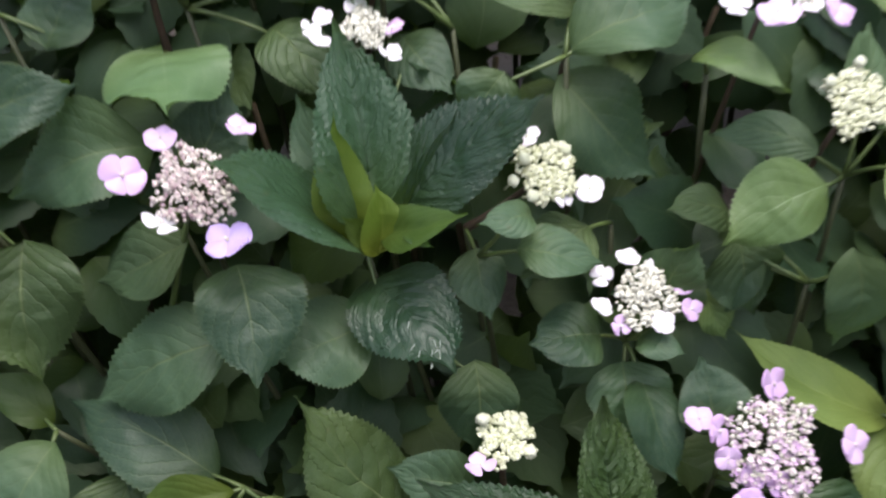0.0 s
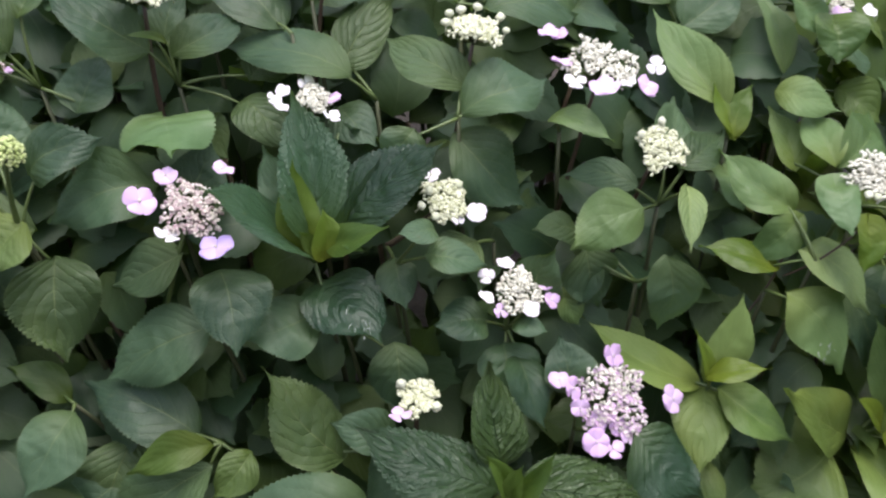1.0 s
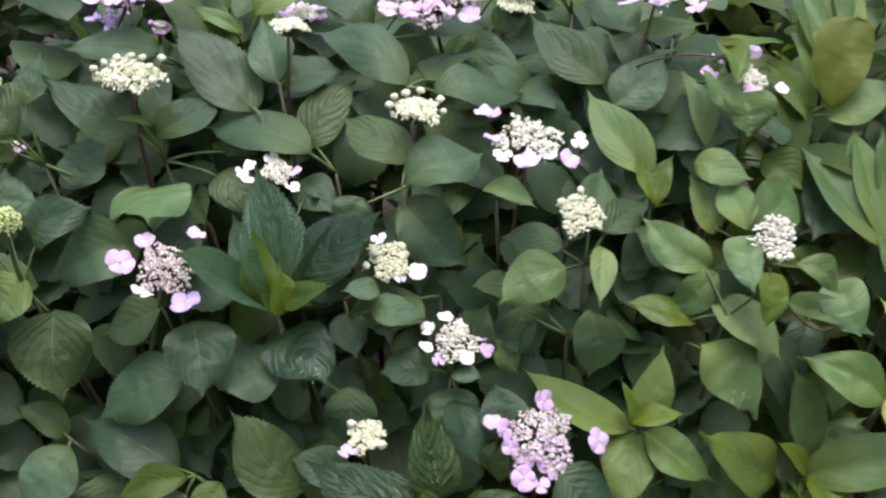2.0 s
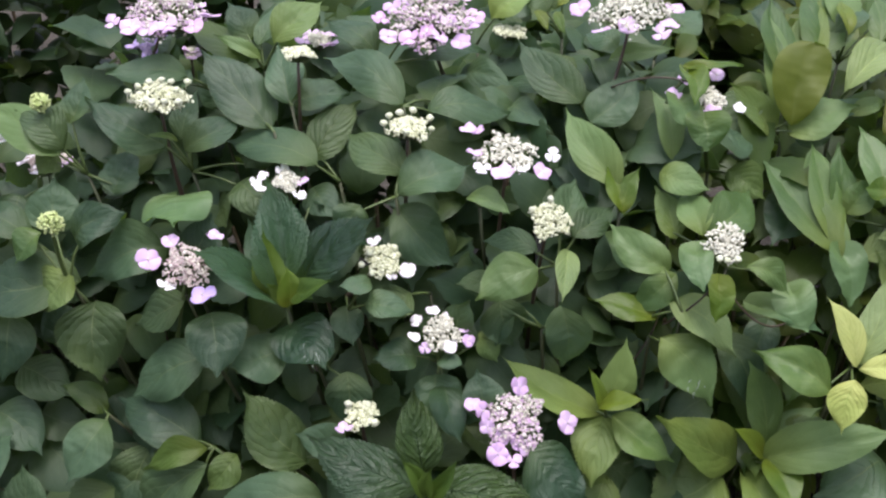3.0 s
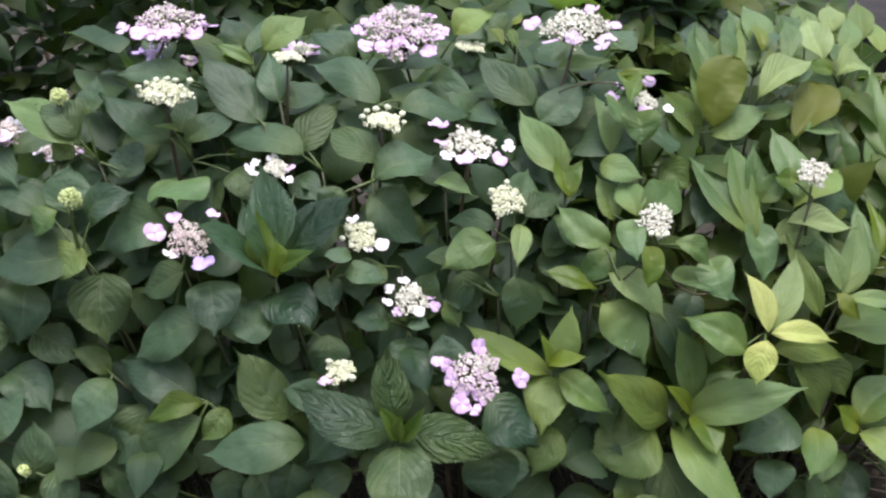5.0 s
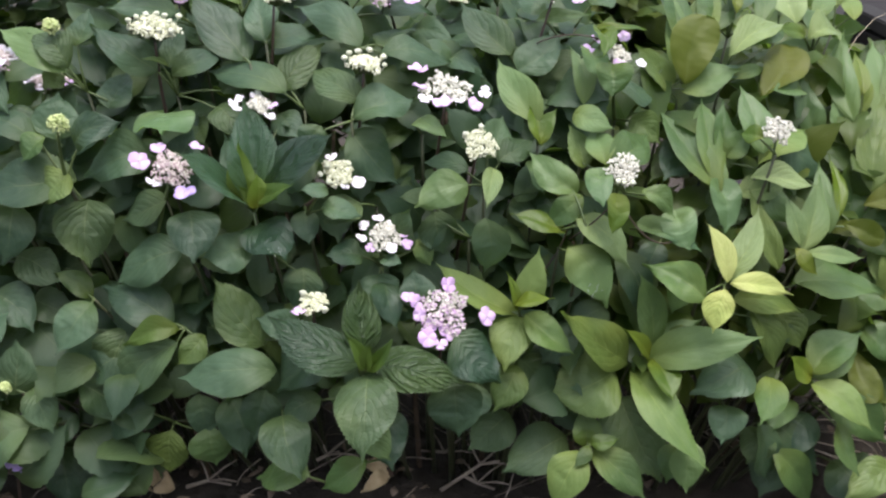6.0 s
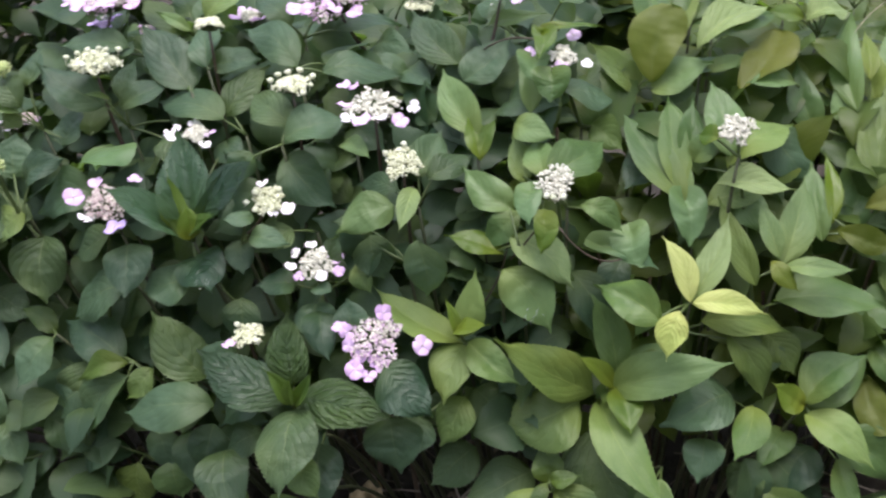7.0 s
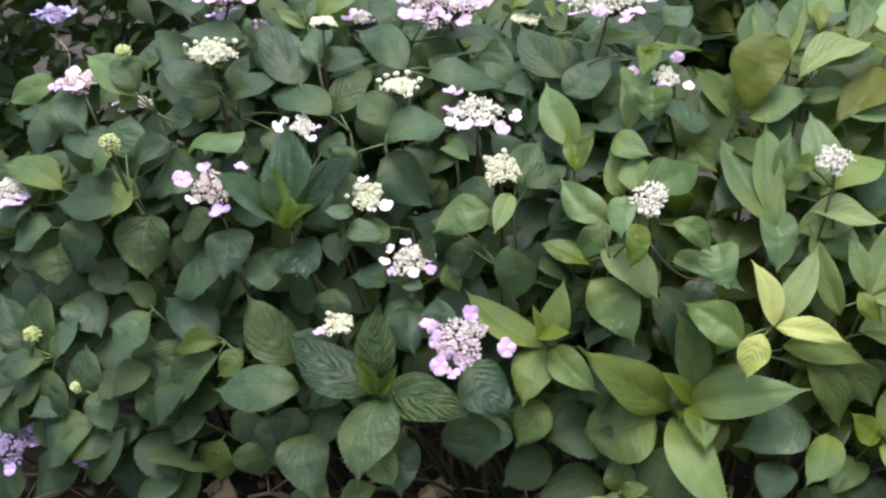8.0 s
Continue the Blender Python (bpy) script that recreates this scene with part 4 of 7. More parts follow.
leaf(right_bush, MID, "medium", (0.686, 0.766, 0.217), (0.663, 0.739, 0.145), 0.055, 1, 0.11, 0.34, (0.695, 0.802, 0.214))
leaf(right_bush, MID, "medium", (0.862, 0.866, 0.478), (1.035, 0.898, 0.457), 0.079, -15, 0.06, 0.40, (0.833, 0.886, 0.451))
leaf(right_bush, MID, "medium", (0.729, 0.906, 0.626), (0.623, 1.023, 0.744), 0.062, 0, 0.10, 0.67, (0.745, 0.914, 0.578))
leaf(right_bush, FRESH, "narrow", (0.723, 0.919, 0.633), (0.697, 1.024, 0.767), 0.050, -0, 0.13, 0.48, (0.745, 0.914, 0.578))
leaf(right_bush, MID, "medium", (0.796, 0.925, 0.692), (0.763, 1.023, 0.786), 0.061, 7, 0.10, 0.58, (0.794, 0.938, 0.661))
leaf(right_bush, FRESH, "narrow", (0.791, 0.925, 0.673), (0.891, 1.030, 0.709), 0.077, -7, 0.13, 0.65, (0.794, 0.938, 0.661))
leaf(right_bush, PALE, "narrow", (0.775, 0.909, 0.654), (0.897, 0.920, 0.640), 0.043, -11, 0.09, 0.75, (0.794, 0.938, 0.661), label="pale green young leaf")
leaf(right_bush, NEW, "narrow", (0.783, 0.884, 0.733), (0.748, 0.909, 0.732), 0.036, -14, 0.07, 0.63, (0.808, 0.891, 0.703), label="small bright green new leaf")
leaf(right_bush, MID, "medium", (1.016, 0.997, 0.608), (1.049, 1.122, 0.760), 0.067, -14, 0.11, 0.56, (1.018, 0.996, 0.605))
leaf(right_bush, BACKLIT_OLIVE, "blunt", (0.996, 0.975, 0.591), (1.116, 1.036, 0.594), 0.069, 7, 0.10, 0.72, (1.018, 0.996, 0.605), label="leaf seen from its underside, backlit olive put into its colour")
leaf(right_bush, MID, "medium", (1.046, 1.120, 0.712), (1.057, 1.267, 0.830), 0.061, -5, 0.10, 0.32, (1.045, 1.122, 0.663))
leaf(right_bush, FRESH, "narrow", (1.019, 1.124, 0.713), (1.017, 1.227, 0.807), 0.047, 2, 0.08, 0.74, (1.045, 1.122, 0.663))
leaf(right_bush, MID, "medium", (0.909, 0.840, 0.315), (1.012, 0.908, 0.379), 0.067, 13, 0.05, 0.32, (0.913, 0.840, 0.315))
leaf(right_bush, NEW, "narrow", (0.910, 0.831, 0.320), (0.861, 0.813, 0.369), 0.046, -11, 0.06, 0.63, (0.913, 0.840, 0.315), label="small bright green new leaf")
leaf(right_bush, FRESH, "narrow", (0.910, 0.825, 0.308), (1.011, 0.764, 0.254), 0.063, 1, 0.09, 0.51, (0.913, 0.840, 0.315))
leaf(right_bush, MID, "medium", (0.909, 0.832, 0.325), (1.000, 0.866, 0.395), 0.075, -15, 0.08, 0.75, (0.913, 0.840, 0.315), label="small bright green new leaf")
leaf(right_bush, DARK, "broad", (0.926, 0.858, 0.232), (0.865, 0.795, 0.157), 0.096, 10, 0.10, 0.24, (0.847, 0.848, 0.216))
leaf(right_bush, MID, "medium", (0.954, 0.847, 0.260), (1.066, 0.824, 0.194), 0.077, 13, 0.08, 0.58, (0.929, 0.877, 0.245))
leaf(right_bush, MID, "medium", (1.076, 0.975, 0.433), (0.979, 0.922, 0.413), 0.077, -9, 0.07, 0.46, (1.102, 1.015, 0.408))
leaf(right_bush, FRESH, "narrow", (1.090, 0.954, 0.349), (1.020, 0.910, 0.336), 0.069, -3, 0.04, 0.60, (1.115, 0.994, 0.323))
leaf(right_bush, MID, "medium", (1.001, 1.072, 0.618), (0.957, 0.965, 0.536), 0.077, -10, 0.10, 0.58, (1.018, 0.996, 0.605))
leaf(right_bush, DARK, "broad", (0.852, 1.024, 0.702), (0.921, 1.018, 0.616), 0.081, 6, 0.07, 0.28, (0.833, 1.050, 0.695))
leaf(right_bush, MID, "medium", (1.073, 1.008, 0.522), (1.032, 0.938, 0.449), 0.076, 8, 0.08, 0.37, (1.084, 1.052, 0.512))
leaf(right_bush, DARK, "broad", (0.696, 1.026, 0.680), (0.632, 0.929, 0.633), 0.093, 12, 0.04, 0.55, (0.711, 1.074, 0.661))
leaf(right_bush, DARK, "broad", (0.771, 0.982, 0.616), (0.716, 0.914, 0.551), 0.089, -6, 0.08, 0.59, (0.745, 0.914, 0.578))
leaf(right_bush, DARK, "broad", (0.860, 0.915, 0.412), (0.823, 0.854, 0.337), 0.089, -2, 0.11, 0.34, (0.835, 0.929, 0.404))
leaf(right_bush, BACKLIT_OLIVE, "blunt", (1.078, 0.965, 0.396), (1.132, 0.930, 0.331), 0.087, 12, 0.11, 0.52, (1.102, 1.015, 0.408), label="leaf seen from its underside, backlit olive put into its colour")
leaf(right_bush, DARK, "broad", (1.064, 0.924, 0.277), (1.122, 0.893, 0.189), 0.104, -12, 0.08, 0.37, (1.048, 0.958, 0.271))
leaf(right_bush, DARK, "broad", (0.984, 0.860, 0.135), (1.040, 0.788, 0.098), 0.106, -6, 0.09, 0.24, (0.967, 0.907, 0.116))
leaf(right_bush, DARK, "broad", (1.028, 0.923, 0.265), (0.997, 0.854, 0.195), 0.073, -0, 0.09, 0.45, (1.048, 0.958, 0.271))
leaf(right_bush, DARK, "broad", (0.880, 0.860, 0.162), (0.841, 0.788, 0.095), 0.091, 7, 0.11, 0.34, (0.891, 0.906, 0.151))
leaf(left_bush, DARK, "broad", (-0.240, 0.929, 0.789), (-0.348, 0.921, 0.867), 0.071, -1, 0.13, 0.31, (-0.215, 0.955, 0.741))
leaf(left_bush, DARK, "broad", (-0.220, 0.944, 0.778), (-0.138, 0.989, 0.817), 0.055, 7, 0.14, 0.57, (-0.215, 0.955, 0.741))
leaf(left_bush, DARK, "broad", (-0.232, 0.971, 0.786), (-0.210, 1.012, 0.850), 0.040, 1, 0.07, 0.43, (-0.215, 0.955, 0.741))
leaf(left_bush, DARK, "broad", (-0.020, 0.921, 0.764), (-0.169, 0.981, 0.780), 0.072, 6, 0.09, 0.30, (0.008, 0.935, 0.731))
leaf(left_bush, DARK, "broad", (-0.096, 0.973, 0.801), (-0.210, 1.046, 0.905), 0.083, -1, 0.05, 0.28, (-0.086, 0.950, 0.804))
leaf(left_bush, DARK, "broad", (-0.067, 0.984, 0.836), (-0.094, 1.060, 0.908), 0.062, -11, 0.11, 0.58, (-0.064, 0.981, 0.833))
leaf(left_bush, DARK, "broad", (-0.071, 1.005, 0.833), (0.016, 1.024, 0.841), 0.064, -10, 0.04, 0.48, (-0.064, 0.981, 0.833))
leaf(left_bush, DARK, "broad", (0.101, 0.971, 0.835), (-0.029, 1.071, 0.883), 0.067, -4, 0.09, 0.18, (0.102, 0.970, 0.834))
leaf(left_bush, DARK, "broad", (0.111, 0.894, 0.758), (0.017, 0.969, 0.796), 0.064, -10, 0.11, 0.42, (0.096, 0.871, 0.734))
leaf(left_bush, DARK, "broad", (-0.032, 0.956, 0.758), (0.033, 1.018, 0.830), 0.062, 11, 0.14, 0.31, (0.008, 0.935, 0.731))
leaf(left_bush, DARK, "broad", (-0.226, 1.020, 0.870), (-0.340, 0.991, 0.881), 0.052, 4, 0.08, 0.38, (-0.197, 1.052, 0.837))
leaf(left_bush, DARK, "broad", (-0.384, 0.904, 0.795), (-0.461, 0.936, 0.842), 0.061, -3, 0.14, 0.43, (-0.360, 0.919, 0.750))
leaf(left_bush, DARK, "broad", (-0.377, 0.925, 0.826), (-0.362, 0.963, 0.884), 0.049, -11, 0.11, 0.58, (-0.360, 0.919, 0.750))
leaf(left_bush, DARK, "broad", (-0.404, 0.867, 0.679), (-0.404, 0.901, 0.753), 0.080, 12, 0.10, 0.16, (-0.375, 0.830, 0.616))
leaf(left_bush, MID, "medium", (-0.411, 0.845, 0.689), (-0.449, 0.821, 0.652), 0.059, 9, 0.13, 0.63, (-0.375, 0.830, 0.616))
leaf(left_bush, MID, "narrow", (-0.106, 1.086, 0.900), (-0.032, 1.144, 0.954), 0.065, -2, 0.08, 0.64, (-0.126, 1.095, 0.855))
leaf(left_bush, DARK, "broad", (-0.321, 0.904, 0.726), (-0.294, 0.945, 0.783), 0.075, -12, 0.12, 0.37, (-0.360, 0.919, 0.750))
leaf(left_bush, DARK, "broad", (-0.136, 0.959, 0.744), (-0.086, 0.999, 0.766), 0.069, -13, 0.12, 0.33, (-0.215, 0.955, 0.741))
leaf(left_bush, DARK, "broad", (0.048, 0.859, 0.726), (0.022, 0.842, 0.681), 0.052, -12, 0.06, 0.54, (0.096, 0.871, 0.734))
leaf(left_bush, DARK, "broad", (0.075, 1.131, 0.885), (0.129, 1.195, 0.900), 0.065, -10, 0.12, 0.51, (0.056, 1.134, 0.849))
leaf(left_bush, DARK, "broad", (0.137, 1.025, 0.820), (0.167, 1.163, 0.828), 0.073, -12, 0.08, 0.50, (0.102, 0.970, 0.834))
leaf(left_bush, DARK, "broad", (-0.146, 0.950, 0.725), (-0.085, 0.896, 0.687), 0.060, -0, 0.13, 0.32, (-0.215, 0.955, 0.741))
leaf(left_bush, DARK, "broad", (-0.179, 1.065, 0.811), (-0.222, 1.068, 0.864), 0.060, 4, 0.06, 0.53, (-0.197, 1.052, 0.837))
leaf(left_bush, DARK, "broad", (-0.012, 1.156, 0.890), (0.047, 1.179, 0.921), 0.051, 10, 0.10, 0.30, (0.056, 1.134, 0.849))
leaf(left_bush, DARK, "broad", (-0.151, 1.129, 0.896), (-0.192, 1.167, 0.948), 0.052, -5, 0.10, 0.21, (-0.126, 1.095, 0.855))
leaf(left_bush, DARK, "broad", (-0.313, 1.081, 0.884), (-0.267, 1.120, 0.916), 0.056, 0, 0.07, 0.30, (-0.333, 1.088, 0.840))
leaf(left_bush, DARK, "broad", (-0.460, 0.908, 0.723), (-0.481, 0.873, 0.677), 0.065, -5, 0.12, 0.23, (-0.449, 0.949, 0.716))
leaf(left_bush, MID, "medium", (-0.403, 0.930, 0.775), (-0.431, 0.906, 0.754), 0.044, -8, 0.06, 0.31, (-0.360, 0.919, 0.750))
leaf(left_bush, MID, "medium", (0.410, 0.912, 0.730), (0.336, 1.012, 0.820), 0.058, -2, 0.12, 0.71, (0.410, 0.901, 0.699))
leaf(left_bush, DARK, "broad", (0.361, 1.027, 0.820), (0.265, 1.114, 0.897), 0.064, -0, 0.08, 0.54, (0.380, 1.034, 0.774))
leaf(left_bush, DARK, "broad", (0.371, 1.004, 0.798), (0.444, 1.052, 0.858), 0.069, 1, 0.09, 0.44, (0.380, 1.034, 0.774))
leaf(left_bush, DARK, "broad", (0.258, 1.082, 0.790), (0.174, 1.058, 0.817), 0.046, -13, 0.12, 0.20, (0.286, 1.114, 0.751))
leaf(right_bush, MID, "medium", (0.487, 0.960, 0.755), (0.460, 1.039, 0.842), 0.041, 1, 0.13, 0.55, (0.493, 0.966, 0.704))
leaf(vine, VINE, "heart", (0.497, 0.964, 0.841), (0.505, 0.922, 0.814), 0.052, -5, 0.11, 0.56)
leaf(vine, MID, "heart", (0.527, 0.934, 0.823), (0.527, 0.907, 0.786), 0.061, 3, 0.05, 0.70)
leaf(vine, NEW, "heart", (0.507, 0.977, 0.874), (0.511, 0.919, 0.852), 0.038, -14, 0.11, 0.71, label="small bright green new leaf")
leaf(vine, NEW, "heart", (0.521, 1.000, 0.878), (0.591, 1.020, 0.878), 0.025, -10, 0.09, 0.62, label="small bright green new leaf")
leaf(left_bush, DARK, "broad", (0.534, 0.979, 0.786), (0.617, 1.035, 0.760), 0.070, -10, 0.06, 0.18, (0.510, 0.987, 0.763))
leaf(right_bush, NEW, "narrow", (0.413, 0.892, 0.700), (0.440, 0.923, 0.759), 0.034, -10, 0.05, 0.43, (0.410, 0.901, 0.699), label="small bright green new leaf")
leaf(right_bush, NEW, "narrow", (0.416, 0.892, 0.698), (0.394, 0.940, 0.769), 0.036, 8, 0.11, 0.64, (0.410, 0.901, 0.699), label="small bright green new leaf")
leaf(right_bush, MID, "medium", (0.467, 0.926, 0.747), (0.536, 0.892, 0.736), 0.051, 5, 0.12, 0.37, (0.493, 0.966, 0.704))
leaf(right_bush, MID, "medium", (0.487, 0.871, 0.669), (0.461, 0.922, 0.730), 0.048, 2, 0.04, 0.52, (0.556, 0.844, 0.639))
leaf(right_bush, MID, "medium", (0.526, 0.845, 0.685), (0.601, 0.965, 0.708), 0.068, 10, 0.09, 0.43, (0.556, 0.844, 0.639))
leaf(right_bush, MID, "medium", (0.522, 0.847, 0.684), (0.502, 0.920, 0.725), 0.049, -7, 0.08, 0.71, (0.556, 0.844, 0.639))
leaf(left_bush, DARK, "broad", (0.322, 0.841, 0.691), (0.349, 0.924, 0.742), 0.058, 14, 0.11, 0.59, (0.322, 0.844, 0.641))
leaf(left_bush, DARK, "broad", (0.343, 0.840, 0.686), (0.403, 0.902, 0.708), 0.048, 8, 0.07, 0.35, (0.322, 0.844, 0.641))
leaf(left_bush, DARK, "broad", (0.616, 1.099, 0.801), (0.569, 1.021, 0.766), 0.063, 7, 0.11, 0.46, (0.641, 1.055, 0.765))
leaf(left_bush, DARK, "broad", (0.293, 1.049, 0.765), (0.244, 1.129, 0.788), 0.063, -0, 0.05, 0.58, (0.286, 1.114, 0.751))
leaf(left_bush, DARK, "broad", (0.418, 1.122, 0.877), (0.367, 1.152, 0.893), 0.051, -8, 0.14, 0.21, (0.443, 1.132, 0.839))
leaf(right_bush, MID, "medium", (0.576, 1.011, 0.721), (0.630, 0.979, 0.686), 0.053, 14, 0.08, 0.66, (0.554, 1.050, 0.706))
leaf(left_bush, DARK, "broad", (0.505, 1.193, 0.883), (0.554, 1.217, 0.914), 0.067, -15, 0.08, 0.26, (0.482, 1.206, 0.838))
leaf(left_bush, DARK, "broad", (0.222, 1.230, 0.848), (0.277, 1.211, 0.902), 0.056, 6, 0.11, 0.36, (0.201, 1.262, 0.797))
leaf(left_bush, DARK, "broad", (0.313, 1.225, 0.912), (0.276, 1.249, 0.937), 0.052, 6, 0.14, 0.19, (0.335, 1.236, 0.867))
leaf(right_bush, MID, "medium", (0.656, 1.089, 0.786), (0.653, 1.195, 0.919), 0.043, 2, 0.11, 0.58, (0.641, 1.055, 0.765))
leaf(right_bush, MID, "medium", (0.687, 1.113, 0.809), (0.746, 1.243, 0.933), 0.066, -7, 0.13, 0.41, (0.677, 1.117, 0.759))
leaf(right_bush, MID, "medium", (0.762, 1.180, 0.881), (0.757, 1.305, 0.951), 0.059, 10, 0.09, 0.36, (0.763, 1.178, 0.837))
leaf(right_bush, MID, "medium", (0.816, 1.211, 0.880), (0.875, 1.326, 0.922), 0.056, 10, 0.05, 0.66, (0.763, 1.178, 0.837))
leaf(right_bush, MID, "medium", (0.768, 1.085, 0.836), (0.868, 1.178, 0.858), 0.043, 3, 0.13, 0.66, (0.747, 1.089, 0.801))
leaf(right_bush, DARK, "broad", (0.695, 1.262, 0.886), (0.634, 1.270, 0.902), 0.069, -3, 0.05, 0.27, (0.723, 1.283, 0.848))
leaf(right_bush, DARK, "broad", (0.721, 1.050, 0.745), (0.696, 1.089, 0.786), 0.051, -15, 0.11, 0.19, (0.677, 1.117, 0.759))
leaf(right_bush, MID, "medium", (0.705, 0.972, 0.690), (0.700, 1.035, 0.756), 0.045, -10, 0.06, 0.48, (0.707, 0.977, 0.638))
leaf(right_bush, MID, "medium", (0.740, 0.950, 0.676), (0.778, 0.958, 0.732), 0.044, 6, 0.08, 0.53, (0.707, 0.977, 0.638))
leaf(left_bush, MID, "medium", (-0.580, 0.947, 0.788), (-0.685, 0.919, 0.752), 0.058, -12, 0.07, 0.39, (-0.552, 0.979, 0.767))
leaf(left_bush, DARK, "broad", (-0.573, 0.928, 0.755), (-0.656, 0.907, 0.737), 0.071, 7, 0.04, 0.43, (-0.552, 0.979, 0.767))
leaf(left_bush, DARK, "broad", (-0.571, 0.923, 0.777), (-0.479, 0.863, 0.722), 0.071, 6, 0.09, 0.17, (-0.552, 0.979, 0.767))
leaf(left_bush, MID, "medium", (-0.388, 0.900, 0.786), (-0.524, 0.957, 0.846), 0.064, -7, 0.06, 0.42, (-0.360, 0.919, 0.750))
leaf(left_bush, YOUNG, "medium", (-0.217, 0.911, 0.803), (-0.263, 0.902, 0.816), 0.010, -7, 0.14, 0.66, (-0.215, 0.955, 0.741), label="small olive-green young leaf")
leaf(left_bush, DARK, "broad", (-0.433, 0.853, 0.676), (-0.545, 0.888, 0.716), 0.060, 12, 0.11, 0.31, (-0.405, 0.869, 0.637))
leaf(left_bush, MID, "medium", (-0.368, 0.823, 0.632), (-0.419, 0.796, 0.590), 0.079, 13, 0.09, 0.38, (-0.375, 0.830, 0.616))
leaf(left_bush, DARK, "broad", (-0.361, 0.836, 0.617), (-0.542, 0.832, 0.598), 0.099, 7, 0.07, 0.52, (-0.375, 0.830, 0.616))
leaf(left_bush, MID, "medium", (-0.533, 0.847, 0.618), (-0.685, 0.876, 0.648), 0.071, 7, 0.07, 0.51, (-0.504, 0.866, 0.582))
leaf(left_bush, DARK, "broad", (-0.554, 0.833, 0.549), (-0.635, 0.805, 0.502), 0.086, 6, 0.11, 0.39, (-0.529, 0.867, 0.533))
leaf(left_bush, DARK, "broad", (-0.557, 0.820, 0.509), (-0.523, 0.781, 0.451), 0.083, -9, 0.07, 0.46, (-0.529, 0.867, 0.533))
leaf(left_bush, DARK, "broad", (-0.470, 0.829, 0.574), (-0.482, 0.781, 0.480), 0.091, -1, 0.11, 0.46, (-0.504, 0.866, 0.582))
leaf(left_bush, DARK, "broad", (-0.553, 0.756, 0.307), (-0.572, 0.797, 0.439), 0.090, -4, 0.05, 0.46, (-0.527, 0.748, 0.323))
leaf(left_bush, DARK, "broad", (-0.537, 0.744, 0.332), (-0.469, 0.760, 0.407), 0.070, -4, 0.10, 0.21, (-0.527, 0.748, 0.323))
leaf(left_bush, DARK, "broad", (-0.548, 0.743, 0.320), (-0.658, 0.733, 0.293), 0.066, -11, 0.08, 0.45, (-0.527, 0.748, 0.323))
leaf(left_bush, DARK, "broad", (-0.607, 0.772, 0.317), (-0.677, 0.805, 0.412), 0.070, -11, 0.12, 0.53, (-0.527, 0.748, 0.323))
leaf(left_bush, DARK, "medium", (-0.329, 0.774, 0.422), (-0.381, 0.709, 0.353), 0.079, 5, 0.11, 0.41, (-0.332, 0.786, 0.424))
leaf(left_bush, YOUNG, "medium", (-0.339, 0.804, 0.419), (-0.410, 0.813, 0.458), 0.041, -12, 0.07, 0.36, (-0.332, 0.786, 0.424), label="small olive-green young leaf")
leaf(left_bush, DARK, "broad", (-0.464, 0.729, 0.262), (-0.460, 0.747, 0.360), 0.075, -3, 0.12, 0.28, (-0.438, 0.728, 0.266))
leaf(left_bush, DARK, "broad", (-0.534, 0.744, 0.298), (-0.554, 0.713, 0.179), 0.122, 11, 0.09, 0.22, (-0.527, 0.748, 0.323))
leaf(left_bush, DARK, "broad", (-0.191, 0.757, 0.396), (-0.326, 0.810, 0.440), 0.081, 4, 0.08, 0.30, (-0.167, 0.744, 0.398))
leaf(left_bush, YOUNG, "medium", (-0.175, 0.738, 0.400), (-0.271, 0.731, 0.367), 0.042, 0, 0.14, 0.64, (-0.167, 0.744, 0.398), label="small olive-green young leaf")
leaf(left_bush, DARK, "broad", (-0.274, 0.791, 0.370), (-0.303, 0.759, 0.268), 0.093, -6, 0.13, 0.23, (-0.266, 0.824, 0.368))
leaf(left_bush, DARK, "broad", (-0.175, 0.733, 0.376), (-0.289, 0.738, 0.237), 0.090, -3, 0.08, 0.59, (-0.167, 0.744, 0.398))
leaf(left_bush, MID, "medium", (-0.134, 0.745, 0.386), (-0.178, 0.716, 0.342), 0.048, -15, 0.10, 0.53, (-0.167, 0.744, 0.398))
leaf(left_bush, DARK, "broad", (-0.431, 0.730, 0.277), (-0.388, 0.692, 0.212), 0.062, -10, 0.10, 0.51, (-0.438, 0.728, 0.266))
leaf(left_bush, DARK, "medium", (-0.351, 0.735, 0.288), (-0.280, 0.747, 0.212), 0.079, 8, 0.05, 0.66, (-0.371, 0.757, 0.280))
leaf(left_bush, DARK, "broad", (-0.428, 0.701, 0.218), (-0.556, 0.702, 0.106), 0.108, -5, 0.13, 0.40, (-0.405, 0.726, 0.207))
leaf(left_bush, DARK, "broad", (-0.371, 0.761, 0.211), (-0.429, 0.739, 0.147), 0.066, -13, 0.11, 0.40, (-0.405, 0.726, 0.207))
leaf(left_bush, DARK, "broad", (-0.229, 0.753, 0.236), (-0.328, 0.761, 0.162), 0.067, -1, 0.10, 0.35, (-0.202, 0.775, 0.198))
leaf(left_bush, DARK, "broad", (-0.486, 0.730, 0.121), (-0.610, 0.713, 0.027), 0.089, -14, 0.13, 0.28, (-0.462, 0.758, 0.109))
leaf(left_bush, DARK, "broad", (-0.408, 0.775, 0.138), (-0.385, 0.732, 0.031), 0.087, -7, 0.04, 0.47, (-0.462, 0.758, 0.109))
leaf(left_bush, DARK, "broad", (-0.458, 0.726, 0.170), (-0.443, 0.726, 0.097), 0.057, 12, 0.09, 0.52, (-0.462, 0.758, 0.109))
